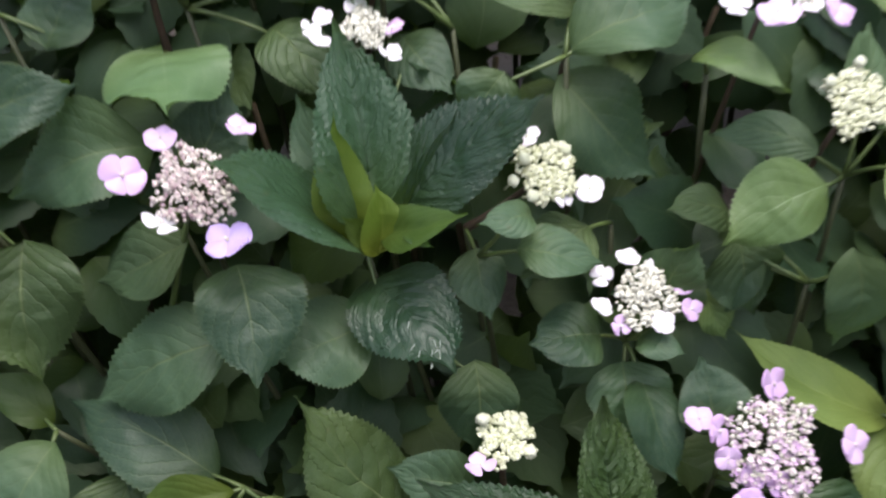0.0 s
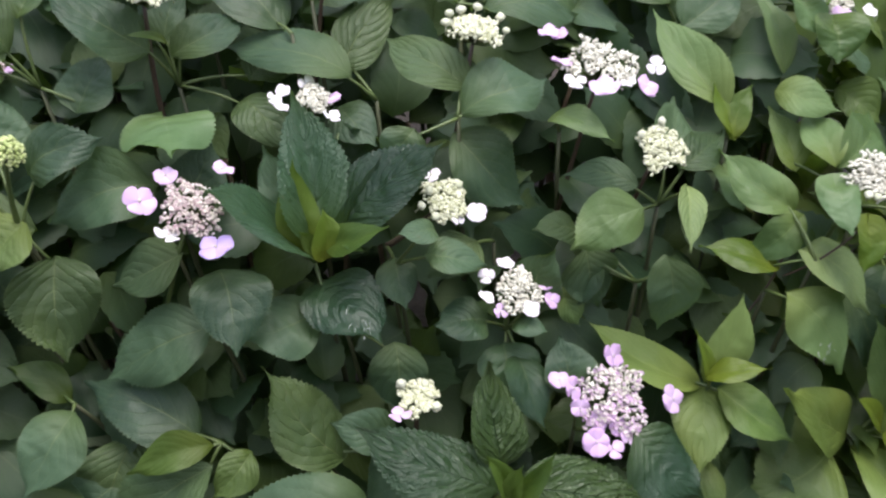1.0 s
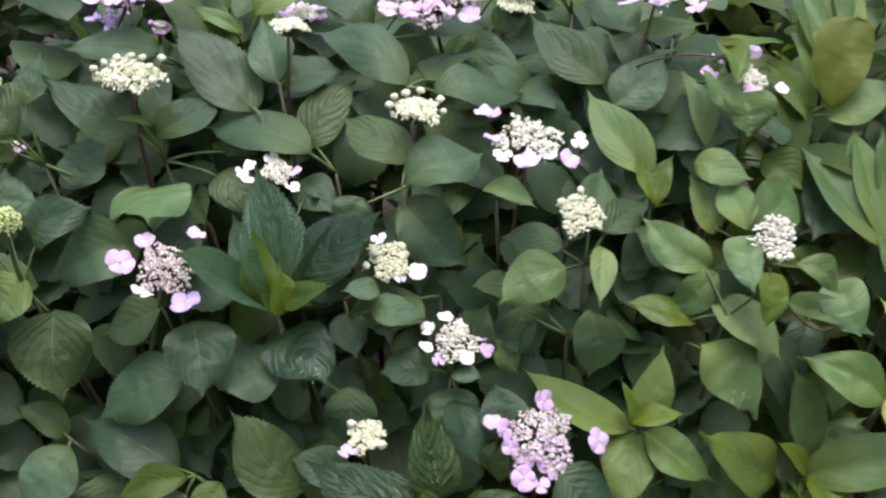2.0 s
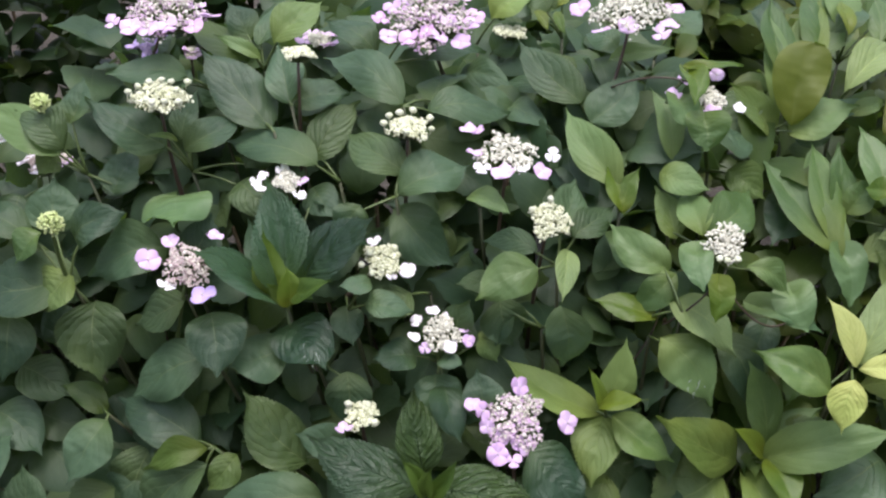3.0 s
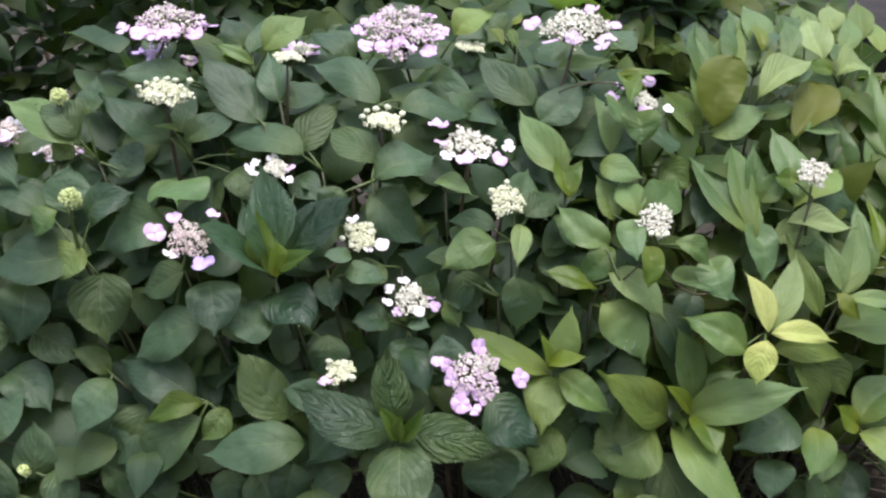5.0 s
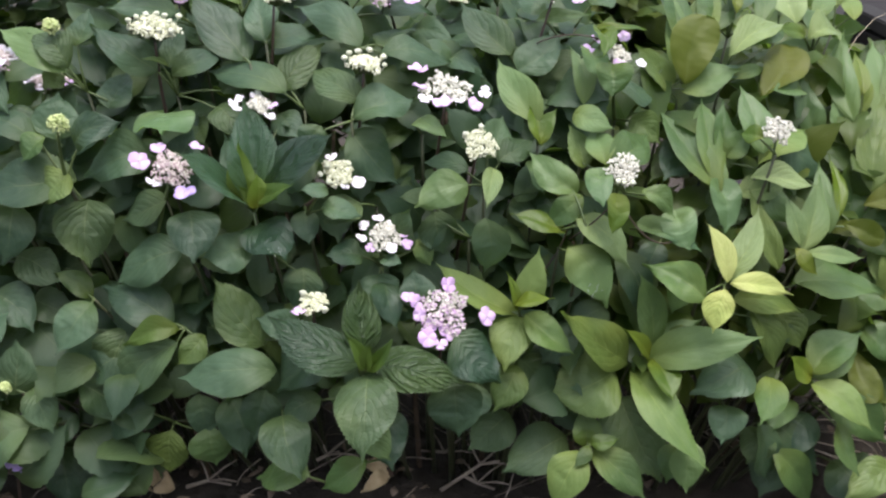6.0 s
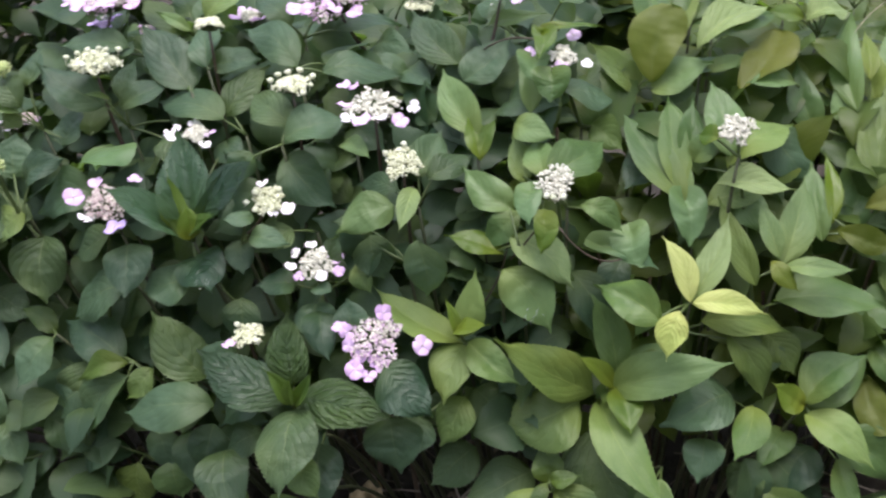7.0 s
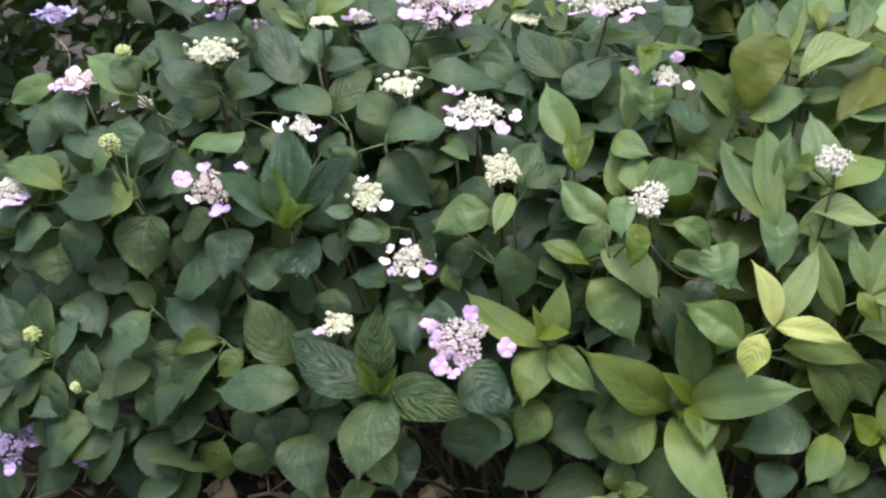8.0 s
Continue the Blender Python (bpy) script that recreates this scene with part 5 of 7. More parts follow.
leaf(left_bush, DARK, "broad", (-0.155, 0.757, 0.267), (-0.146, 0.746, 0.182), 0.062, -5, 0.08, 0.28, (-0.157, 0.786, 0.266))
leaf(left_bush, DARK, "broad", (-0.102, 0.762, 0.260), (-0.066, 0.715, 0.167), 0.082, -6, 0.10, 0.30, (-0.157, 0.786, 0.266))
leaf(left_bush, DARK, "broad", (-0.638, 0.757, 0.224), (-0.699, 0.725, 0.122), 0.096, -13, 0.11, 0.29, (-0.623, 0.789, 0.219))
leaf(left_bush, DARK, "broad", (-0.646, 0.746, 0.068), (-0.716, 0.727, -0.023), 0.111, -3, 0.06, 0.17, (-0.628, 0.776, 0.061))
leaf(left_bush, DARK, "broad", (-0.308, 0.799, 0.127), (-0.333, 0.761, 0.047), 0.087, 5, 0.08, 0.57, (-0.300, 0.836, 0.124))
leaf(left_bush, DARK, "broad", (-0.400, 0.865, 0.506), (-0.436, 0.870, 0.568), 0.064, -14, 0.12, 0.16, (-0.385, 0.888, 0.450))
leaf(left_bush, DARK, "broad", (-0.476, 0.836, 0.477), (-0.390, 0.806, 0.441), 0.072, -10, 0.04, 0.38, (-0.502, 0.870, 0.458))
leaf(left_bush, DARK, "broad", (-0.518, 0.811, 0.414), (-0.433, 0.763, 0.365), 0.080, -4, 0.07, 0.59, (-0.541, 0.849, 0.398))
leaf(left_bush, DARK, "broad", (-0.608, 0.857, 0.581), (-0.665, 0.823, 0.543), 0.082, 2, 0.13, 0.55, (-0.586, 0.896, 0.566))
leaf(left_bush, DARK, "broad", (-0.279, 0.771, 0.334), (-0.356, 0.751, 0.277), 0.069, -5, 0.11, 0.24, (-0.256, 0.802, 0.321))
leaf(left_bush, DARK, "broad", (0.004, 0.687, 0.274), (0.050, 0.595, 0.206), 0.086, -4, 0.11, 0.41, (-0.007, 0.735, 0.260))
leaf(left_bush, DARK, "broad", (-0.030, 0.725, 0.300), (-0.046, 0.692, 0.218), 0.070, -12, 0.05, 0.50, (-0.007, 0.735, 0.260))
leaf(left_bush, DARK, "broad", (0.069, 0.697, 0.304), (-0.006, 0.687, 0.261), 0.058, 6, 0.10, 0.25, (0.095, 0.725, 0.289))
leaf(left_bush, MID, "medium", (0.056, 0.637, 0.191), (-0.045, 0.695, 0.143), 0.081, 9, 0.10, 0.37, (0.080, 0.648, 0.173))
leaf(left_bush, MID, "medium", (0.153, 0.611, 0.243), (0.080, 0.612, 0.183), 0.056, -10, 0.10, 0.74, (0.177, 0.636, 0.232))
leaf(left_bush, MID, "medium", (0.151, 0.632, 0.299), (0.193, 0.598, 0.252), 0.055, 3, 0.07, 0.62, (0.177, 0.636, 0.232))
leaf(left_bush, DARK, "broad", (0.320, 0.738, 0.325), (0.304, 0.688, 0.275), 0.063, -9, 0.10, 0.34, (0.380, 0.798, 0.342))
leaf(right_bush, DARK, "broad", (0.581, 0.832, 0.261), (0.656, 0.746, 0.143), 0.132, 12, 0.11, 0.29, (0.671, 0.825, 0.264))
leaf(right_bush, MID, "medium", (0.698, 0.738, 0.234), (0.692, 0.699, 0.151), 0.060, 4, 0.07, 0.59, (0.695, 0.802, 0.214))
leaf(right_bush, DARK, "broad", (0.853, 0.839, 0.227), (0.945, 0.811, 0.132), 0.085, 3, 0.10, 0.22, (0.847, 0.848, 0.216))
leaf(right_bush, MID, "medium", (1.073, 0.808, 0.165), (0.975, 0.747, 0.126), 0.066, 0, 0.06, 0.2, (1.105, 0.841, 0.164))
leaf(right_bush, MID, "medium", (0.849, 0.787, 0.196), (0.935, 0.790, 0.087), 0.070, 6, 0.09, 0.63, (0.847, 0.848, 0.216))
leaf(right_bush, DARK, "broad", (0.822, 0.795, 0.243), (0.849, 0.780, 0.133), 0.073, -14, 0.11, 0.58, (0.847, 0.848, 0.216))
leaf(right_bush, MID, "medium", (0.959, 0.804, 0.246), (1.001, 0.761, 0.165), 0.044, 3, 0.05, 0.72, (0.929, 0.877, 0.245))
leaf(right_bush, MID, "medium", (1.009, 0.926, 0.380), (1.089, 0.882, 0.332), 0.064, 2, 0.07, 0.58, (0.986, 0.964, 0.365))
leaf(right_bush, BACKLIT_OLIVE, "blunt", (1.002, 0.911, 0.335), (1.032, 0.830, 0.275), 0.054, 11, 0.05, 0.55, (0.986, 0.964, 0.365), label="leaf seen from its underside, backlit olive put into its colour")
leaf(right_bush, MID, "medium", (1.061, 1.131, 0.729), (1.083, 1.266, 0.827), 0.050, 4, 0.13, 0.32, (1.045, 1.122, 0.663))
leaf(right_bush, MID, "medium", (0.647, 1.052, 0.761), (0.575, 1.042, 0.846), 0.059, 0, 0.11, 0.60, (0.641, 1.055, 0.765))
leaf(right_bush, MID, "medium", (0.747, 0.952, 0.653), (0.737, 1.019, 0.761), 0.051, 11, 0.11, 0.58, (0.794, 0.938, 0.661))
leaf(right_bush, DARK, "broad", (1.003, 0.986, 0.559), (1.089, 1.002, 0.548), 0.036, 3, 0.06, 0.53, (0.978, 0.941, 0.561))
leaf(right_bush, MID, "medium", (1.058, 0.973, 0.515), (1.059, 0.933, 0.398), 0.069, 0, 0.04, 0.67, (1.084, 1.052, 0.512))
leaf(right_bush, MID, "medium", (0.788, 0.959, 0.625), (0.862, 0.926, 0.568), 0.062, 6, 0.11, 0.32, (0.745, 0.914, 0.578))
leaf(vine, VINE, "heart", (0.608, 0.837, 0.579), (0.694, 0.825, 0.547), 0.037, 6, 0.07, 0.52)
leaf(left_bush, DARK, "broad", (-0.253, 1.008, 0.851), (-0.223, 1.040, 0.877), 0.047, -10, 0.07, 0.20, (-0.197, 1.052, 0.837))
leaf(left_bush, MID, "medium", (-0.121, 1.061, 0.883), (-0.195, 1.075, 0.918), 0.023, -14, 0.07, 0.61, (-0.126, 1.095, 0.855))
leaf(left_bush, DARK, "broad", (-0.135, 1.105, 0.892), (-0.098, 1.172, 0.955), 0.044, -2, 0.07, 0.57, (-0.126, 1.095, 0.855))
leaf(left_bush, DARK, "broad", (0.050, 1.096, 0.878), (-0.035, 1.145, 0.922), 0.056, 7, 0.14, 0.29, (0.056, 1.134, 0.849))
leaf(left_bush, DARK, "broad", (0.133, 0.988, 0.819), (0.257, 1.059, 0.794), 0.068, -9, 0.14, 0.19, (0.102, 0.970, 0.834))
leaf(left_bush, DARK, "broad", (0.179, 1.174, 0.823), (0.259, 1.116, 0.820), 0.049, 9, 0.13, 0.47, (0.155, 1.216, 0.794))
leaf(left_bush, DARK, "broad", (0.122, 1.111, 0.865), (0.214, 1.212, 0.852), 0.052, 2, 0.08, 0.28, (0.056, 1.134, 0.849))
leaf(left_bush, DARK, "broad", (0.320, 1.083, 0.818), (0.238, 1.167, 0.812), 0.034, -13, 0.08, 0.38, (0.286, 1.114, 0.751))
leaf(left_bush, FRESH, "narrow", (0.222, 1.222, 0.901), (0.296, 1.251, 0.940), 0.068, -8, 0.14, 0.75, (0.197, 1.237, 0.858))
leaf(left_bush, NEW, "narrow", (0.290, 1.206, 0.918), (0.314, 1.170, 0.892), 0.019, -6, 0.10, 0.70, (0.335, 1.236, 0.867), label="small bright green new leaf")
leaf(left_bush, NEW, "narrow", (0.328, 1.212, 0.924), (0.346, 1.229, 0.945), 0.016, 3, 0.08, 0.68, (0.335, 1.236, 0.867), label="small bright green new leaf")
leaf(left_bush, NEW, "narrow", (0.324, 1.205, 0.917), (0.339, 1.165, 0.888), 0.017, 1, 0.10, 0.64, (0.335, 1.236, 0.867), label="small bright green new leaf")
leaf(left_bush, DARK, "broad", (0.247, 1.101, 0.790), (0.316, 1.009, 0.783), 0.051, -6, 0.11, 0.27, (0.286, 1.114, 0.751))
leaf(right_bush, MID, "medium", (0.402, 1.082, 0.871), (0.501, 1.078, 0.889), 0.032, 5, 0.07, 0.66, (0.443, 1.132, 0.839))
leaf(right_bush, DARK, "broad", (0.746, 1.176, 0.878), (0.807, 1.264, 0.915), 0.055, -5, 0.14, 0.23, (0.763, 1.178, 0.837))
leaf(right_bush, DARK, "broad", (0.701, 1.072, 0.783), (0.801, 1.090, 0.803), 0.037, 6, 0.13, 0.54, (0.747, 1.089, 0.801))
leaf(right_bush, MID, "medium", (0.734, 0.904, 0.618), (0.678, 0.986, 0.715), 0.037, 1, 0.09, 0.43, (0.745, 0.914, 0.578))
leaf(right_bush, BACKLIT_OLIVE, "blunt", (0.670, 1.038, 0.780), (0.702, 1.080, 0.896), 0.084, 0, 0.13, 0.64, (0.641, 1.055, 0.765), label="leaf seen from its underside, backlit olive put into its colour")
leaf(right_bush, PALE, "narrow", (0.742, 1.037, 0.833), (0.864, 1.143, 0.876), 0.060, 0, 0.09, 0.71, (0.747, 1.089, 0.801), label="pale green young leaf")
leaf(right_bush, MID, "medium", (0.668, 1.049, 0.763), (0.768, 1.049, 0.807), 0.073, 2, 0.05, 0.35, (0.641, 1.055, 0.765))
leaf(right_bush, MID, "medium", (0.755, 1.053, 0.791), (0.821, 1.094, 0.804), 0.028, 8, 0.09, 0.55, (0.747, 1.089, 0.801))
leaf(right_bush, BACKLIT_OLIVE, "blunt", (0.808, 1.035, 0.764), (0.870, 1.157, 0.831), 0.079, -2, 0.04, 0.66, (0.833, 1.050, 0.695), label="leaf seen from its underside, backlit olive put into its colour")
leaf(right_bush, NEW, "narrow", (0.906, 1.184, 0.844), (0.845, 1.158, 0.864), 0.035, -4, 0.09, 0.50, (0.932, 1.221, 0.805), label="small bright green new leaf")
leaf(right_bush, PALE, "narrow", (0.911, 1.173, 0.842), (0.984, 1.205, 0.848), 0.073, -11, 0.14, 0.73, (0.932, 1.221, 0.805), label="pale green young leaf")
leaf(right_bush, MID, "medium", (0.989, 1.079, 0.715), (0.988, 1.220, 0.858), 0.054, -15, 0.05, 0.47, (0.989, 1.083, 0.664))
leaf(right_bush, NEW, "narrow", (1.008, 1.111, 0.756), (1.004, 1.193, 0.822), 0.027, 14, 0.09, 0.72, (1.008, 1.113, 0.707), label="small bright green new leaf")
leaf(right_bush, MID, "medium", (0.926, 1.080, 0.680), (0.896, 1.132, 0.789), 0.053, -5, 0.09, 0.67, (0.989, 1.083, 0.664))
leaf(right_bush, MID, "medium", (0.892, 1.092, 0.761), (0.816, 1.020, 0.781), 0.046, 5, 0.07, 0.51, (0.913, 1.138, 0.725))
leaf(right_bush, MID, "medium", (0.973, 1.084, 0.691), (0.954, 1.111, 0.746), 0.032, 4, 0.08, 0.39, (0.989, 1.083, 0.664))
leaf(right_bush, PALE, "narrow", (0.759, 0.929, 0.612), (0.856, 0.959, 0.626), 0.053, -8, 0.11, 0.39, (0.745, 0.914, 0.578), label="pale green young leaf")
leaf(right_bush, MID, "medium", (0.836, 0.864, 0.505), (0.777, 0.912, 0.635), 0.040, -9, 0.07, 0.75, (0.873, 0.888, 0.528))
leaf(right_bush, PALE, "narrow", (0.875, 0.879, 0.533), (0.907, 0.958, 0.652), 0.057, 15, 0.09, 0.40, (0.873, 0.888, 0.528), label="pale green young leaf")
leaf(right_bush, PALE, "narrow", (0.869, 0.873, 0.547), (0.838, 0.907, 0.632), 0.033, -2, 0.13, 0.56, (0.873, 0.888, 0.528), label="pale green young leaf")
leaf(right_bush, PALE, "narrow", (0.875, 0.869, 0.535), (0.984, 0.873, 0.532), 0.033, 12, 0.13, 0.67, (0.873, 0.888, 0.528), label="pale green young leaf")
leaf(right_bush, NEW, "narrow", (0.858, 0.865, 0.547), (0.900, 0.844, 0.505), 0.031, 12, 0.09, 0.38, (0.873, 0.888, 0.528), label="small bright green new leaf")
leaf(right_bush, NEW, "narrow", (0.948, 0.944, 0.575), (0.938, 1.031, 0.669), 0.029, 8, 0.14, 0.60, (0.978, 0.941, 0.561), label="small bright green new leaf")
leaf(right_bush, MID, "medium", (0.934, 0.935, 0.550), (0.917, 1.011, 0.659), 0.044, -8, 0.13, 0.72, (0.978, 0.941, 0.561))
leaf(right_bush, BACKLIT_OLIVE, "blunt", (0.956, 0.940, 0.567), (1.029, 0.930, 0.545), 0.042, 13, 0.11, 0.72, (0.978, 0.941, 0.561), label="leaf seen from its underside, backlit olive put into its colour")
leaf(right_bush, PALE, "narrow", (0.895, 1.209, 0.861), (0.877, 1.289, 0.930), 0.062, -8, 0.10, 0.75, (0.932, 1.221, 0.805), label="pale green young leaf")
leaf(right_bush, NEW, "narrow", (0.766, 1.145, 0.888), (0.770, 1.218, 0.927), 0.030, 15, 0.12, 0.56, (0.763, 1.178, 0.837), label="small bright green new leaf")
leaf(right_bush, MID, "medium", (0.822, 1.173, 0.868), (0.814, 1.279, 0.939), 0.044, 4, 0.08, 0.40, (0.763, 1.178, 0.837))
leaf(right_bush, MID, "medium", (0.726, 1.143, 0.853), (0.726, 1.265, 0.945), 0.089, 12, 0.10, 0.46, (0.763, 1.178, 0.837))
leaf(right_bush, MID, "medium", (0.961, 1.222, 0.848), (0.903, 1.243, 0.891), 0.050, -5, 0.06, 0.38, (0.932, 1.221, 0.805))
leaf(right_bush, MID, "medium", (0.940, 1.255, 0.866), (0.969, 1.349, 0.924), 0.042, 5, 0.07, 0.44, (0.932, 1.221, 0.805))
leaf(right_bush, MID, "medium", (0.670, 1.110, 0.828), (0.659, 1.219, 0.932), 0.065, 10, 0.05, 0.73, (0.677, 1.117, 0.759))
leaf(right_bush, MID, "medium", (0.997, 1.322, 0.877), (1.003, 1.411, 0.939), 0.047, -3, 0.12, 0.67, (0.996, 1.322, 0.830))
leaf(right_bush, PALE, "narrow", (0.946, 1.341, 0.890), (0.947, 1.402, 0.934), 0.048, 5, 0.05, 0.59, (0.996, 1.322, 0.830), label="pale green young leaf")
leaf(right_bush, MID, "medium", (0.879, 1.285, 0.883), (0.876, 1.369, 0.941), 0.051, -2, 0.07, 0.53, (0.880, 1.285, 0.836))
leaf(right_bush, FRESH, "narrow", (1.029, 1.300, 0.856), (1.022, 1.371, 0.910), 0.042, 5, 0.08, 0.48, (0.996, 1.322, 0.830))
leaf(right_bush, PALE, "narrow", (0.475, 0.794, 0.609), (0.571, 0.790, 0.527), 0.075, -9, 0.06, 0.25, (0.490, 0.784, 0.601), label="pale green young leaf")

# ---- shoots that bear the rosettes of leaves ----
stem(left_bush, (0.021, 1.008, -0.020), (-0.062, 0.821, 0.585), (0.0, -0.02, 0.05), 0.0048, 0.0023, SHOOT)
stem(left_bush, (0.178, 0.973, -0.020), (0.134, 0.690, 0.356), (0.0, -0.02, 0.05), 0.0048, 0.0023, SHOOT)
stem(right_bush, (0.546, 0.969, -0.020), (0.595, 0.833, 0.328), (0.0, -0.02, 0.05), 0.0048, 0.0023, SHOOT)
stem(right_bush, (0.663, 0.993, -0.020), (0.741, 0.837, 0.489), (0.0, -0.02, 0.05), 0.0048, 0.0023, SHOOT)
stem(left_bush, (0.384, 0.985, -0.020), (0.393, 0.790, 0.431), (0.0, -0.02, 0.05), 0.0048, 0.0023, SHOOT)
stem(right_bush, (0.492, 0.950, -0.020), (0.528, 0.738, 0.198), (0.0, -0.02, 0.05), 0.0048, 0.0023, SHOOT)
stem(right_bush, (0.801, 0.967, -0.020), (0.913, 0.840, 0.315), (0.0, -0.02, 0.05), 0.0048, 0.0023, SHOOT)
stem(right_bush, (0.768, 0.999, -0.020), (0.873, 0.888, 0.528), (0.0, -0.02, 0.05), 0.0048, 0.0023, SHOOT)
stem(left_bush, (-0.064, 0.980, -0.020), (-0.167, 0.744, 0.398), (0.0, -0.02, 0.05), 0.0048, 0.0023, SHOOT)
stem(left_bush, (-0.195, 0.984, -0.020), (-0.332, 0.786, 0.424), (0.0, -0.02, 0.05), 0.0048, 0.0023, SHOOT)
stem(left_bush, (-0.351, 0.969, -0.020), (-0.527, 0.748, 0.323), (0.0, -0.02, 0.05), 0.0048, 0.0023, SHOOT)
stem(left_bush, (-0.281, 0.960, -0.020), (-0.438, 0.728, 0.266), (0.0, -0.02, 0.05), 0.0048, 0.0023, SHOOT)
stem(left_bush, (0.025, 0.977, -0.020), (-0.056, 0.732, 0.380), (0.0, -0.02, 0.05), 0.0048, 0.0023, SHOOT)
stem(left_bush, (0.398, 1.025, -0.020), (0.410, 0.901, 0.699), (0.0, -0.02, 0.05), 0.0048, 0.0023, SHOOT)
stem(right_bush, (0.583, 1.155, -0.020), (0.641, 1.055, 0.765), (0.0, -0.02, 0.05), 0.0048, 0.0023, SHOOT)
stem(left_bush, (0.019, 1.081, -0.020), (-0.064, 0.981, 0.833), (0.0, -0.02, 0.05), 0.0048, 0.0023, SHOOT)
stem(left_bush, (0.001, 1.050, -0.020), (-0.086, 0.950, 0.804), (0.0, -0.02, 0.05), 0.0048, 0.0023, SHOOT)
stem(left_bush, (0.152, 1.070, -0.020), (0.102, 0.970, 0.834), (0.0, -0.02, 0.05), 0.0048, 0.0023, SHOOT)
stem(left_bush, (-0.230, 1.012, -0.020), (-0.375, 0.830, 0.616), (0.0, -0.02, 0.05), 0.0048, 0.0023, SHOOT)
stem(right_bush, (0.462, 1.010, -0.020), (0.490, 0.784, 0.601), (0.0, -0.02, 0.05), 0.0048, 0.0023, SHOOT)
stem(left_bush, (0.311, 1.003, -0.020), (0.301, 0.819, 0.556), (0.0, -0.02, 0.05), 0.0048, 0.0023, SHOOT)
stem(left_bush, (0.146, 1.030, -0.020), (0.096, 0.871, 0.734), (0.0, -0.02, 0.05), 0.0048, 0.0023, SHOOT)
stem(left_bush, (0.241, 1.026, -0.020), (0.213, 0.893, 0.710), (0.0, -0.02, 0.05), 0.0048, 0.0023, SHOOT)
stem(right_bush, (0.705, 1.038, -0.020), (0.794, 0.938, 0.661), (0.0, -0.02, 0.05), 0.0048, 0.0023, SHOOT)
stem(right_bush, (0.884, 1.096, -0.020), (1.018, 0.996, 0.605), (0.0, -0.02, 0.05), 0.0048, 0.0023, SHOOT)
stem(right_bush, (0.852, 1.041, -0.020), (0.978, 0.941, 0.561), (0.0, -0.02, 0.05), 0.0048, 0.0023, SHOOT)
stem(left_bush, (-0.119, 1.066, -0.020), (-0.236, 0.966, 0.691), (0.0, -0.02, 0.05), 0.0048, 0.0023, SHOOT)
stem(left_bush, (-0.108, 1.007, -0.020), (-0.223, 0.874, 0.579), (0.0, -0.02, 0.05), 0.0048, 0.0023, SHOOT)
stem(left_bush, (-0.112, 1.017, -0.020), (-0.227, 0.889, 0.649), (0.0, -0.02, 0.05), 0.0048, 0.0023, SHOOT)
stem(left_bush, (-0.071, 0.998, -0.020), (-0.176, 0.808, 0.517), (0.0, -0.02, 0.05), 0.0048, 0.0023, SHOOT)
stem(left_bush, (0.044, 0.996, -0.020), (-0.032, 0.830, 0.505), (0.0, -0.02, 0.05), 0.0048, 0.0023, SHOOT)
stem(left_bush, (0.085, 1.007, -0.020), (0.019, 0.860, 0.583), (0.0, -0.02, 0.05), 0.0048, 0.0023, SHOOT)
stem(left_bush, (0.092, 1.008, -0.020), (0.028, 0.812, 0.585), (0.0, -0.02, 0.05), 0.0048, 0.0023, SHOOT)
stem(left_bush, (0.194, 0.995, -0.020), (0.155, 0.817, 0.498), (0.0, -0.02, 0.05), 0.0048, 0.0023, SHOOT)
stem(left_bush, (0.328, 1.016, -0.020), (0.322, 0.844, 0.641), (0.0, -0.02, 0.05), 0.0048, 0.0023, SHOOT)
stem(left_bush, (0.255, 0.980, -0.020), (0.231, 0.757, 0.399), (0.0, -0.02, 0.05), 0.0048, 0.0023, SHOOT)
stem(left_bush, (0.114, 0.976, -0.020), (0.055, 0.764, 0.370), (0.0, -0.02, 0.05), 0.0048, 0.0023, SHOOT)
stem(right_bush, (0.515, 1.016, -0.020), (0.556, 0.844, 0.639), (0.0, -0.02, 0.05), 0.0048, 0.0023, SHOOT)
stem(left_bush, (0.183, 1.008, -0.020), (0.141, 0.861, 0.588), (0.0, -0.02, 0.05), 0.0048, 0.0023, SHOOT)
stem(left_bush, (-0.091, 0.950, -0.020), (-0.202, 0.775, 0.198), (0.0, -0.02, 0.05), 0.0048, 0.0023, SHOOT)
stem(left_bush, (0.203, 0.964, -0.020), (0.166, 0.719, 0.294), (0.0, -0.02, 0.05), 0.0048, 0.0023, SHOOT)
stem(left_bush, (0.292, 0.973, -0.020), (0.277, 0.726, 0.355), (0.0, -0.02, 0.05), 0.0048, 0.0023, SHOOT)
stem(right_bush, (0.431, 1.002, -0.020), (0.451, 0.815, 0.546), (0.0, -0.02, 0.05), 0.0048, 0.0023, SHOOT)
stem(right_bush, (0.650, 0.985, -0.020), (0.725, 0.854, 0.431), (0.0, -0.02, 0.05), 0.0048, 0.0023, SHOOT)
stem(right_bush, (0.736, 0.965, -0.020), (0.832, 0.865, 0.283), (0.0, -0.02, 0.05), 0.0048, 0.0023, SHOOT)
stem(left_bush, (0.607, 0.960, -0.020), (0.671, 0.825, 0.264), (0.0, -0.02, 0.05), 0.0048, 0.0023, SHOOT)
stem(left_bush, (0.445, 0.971, -0.020), (0.468, 0.839, 0.339), (0.0, -0.02, 0.05), 0.0048, 0.0023, SHOOT)
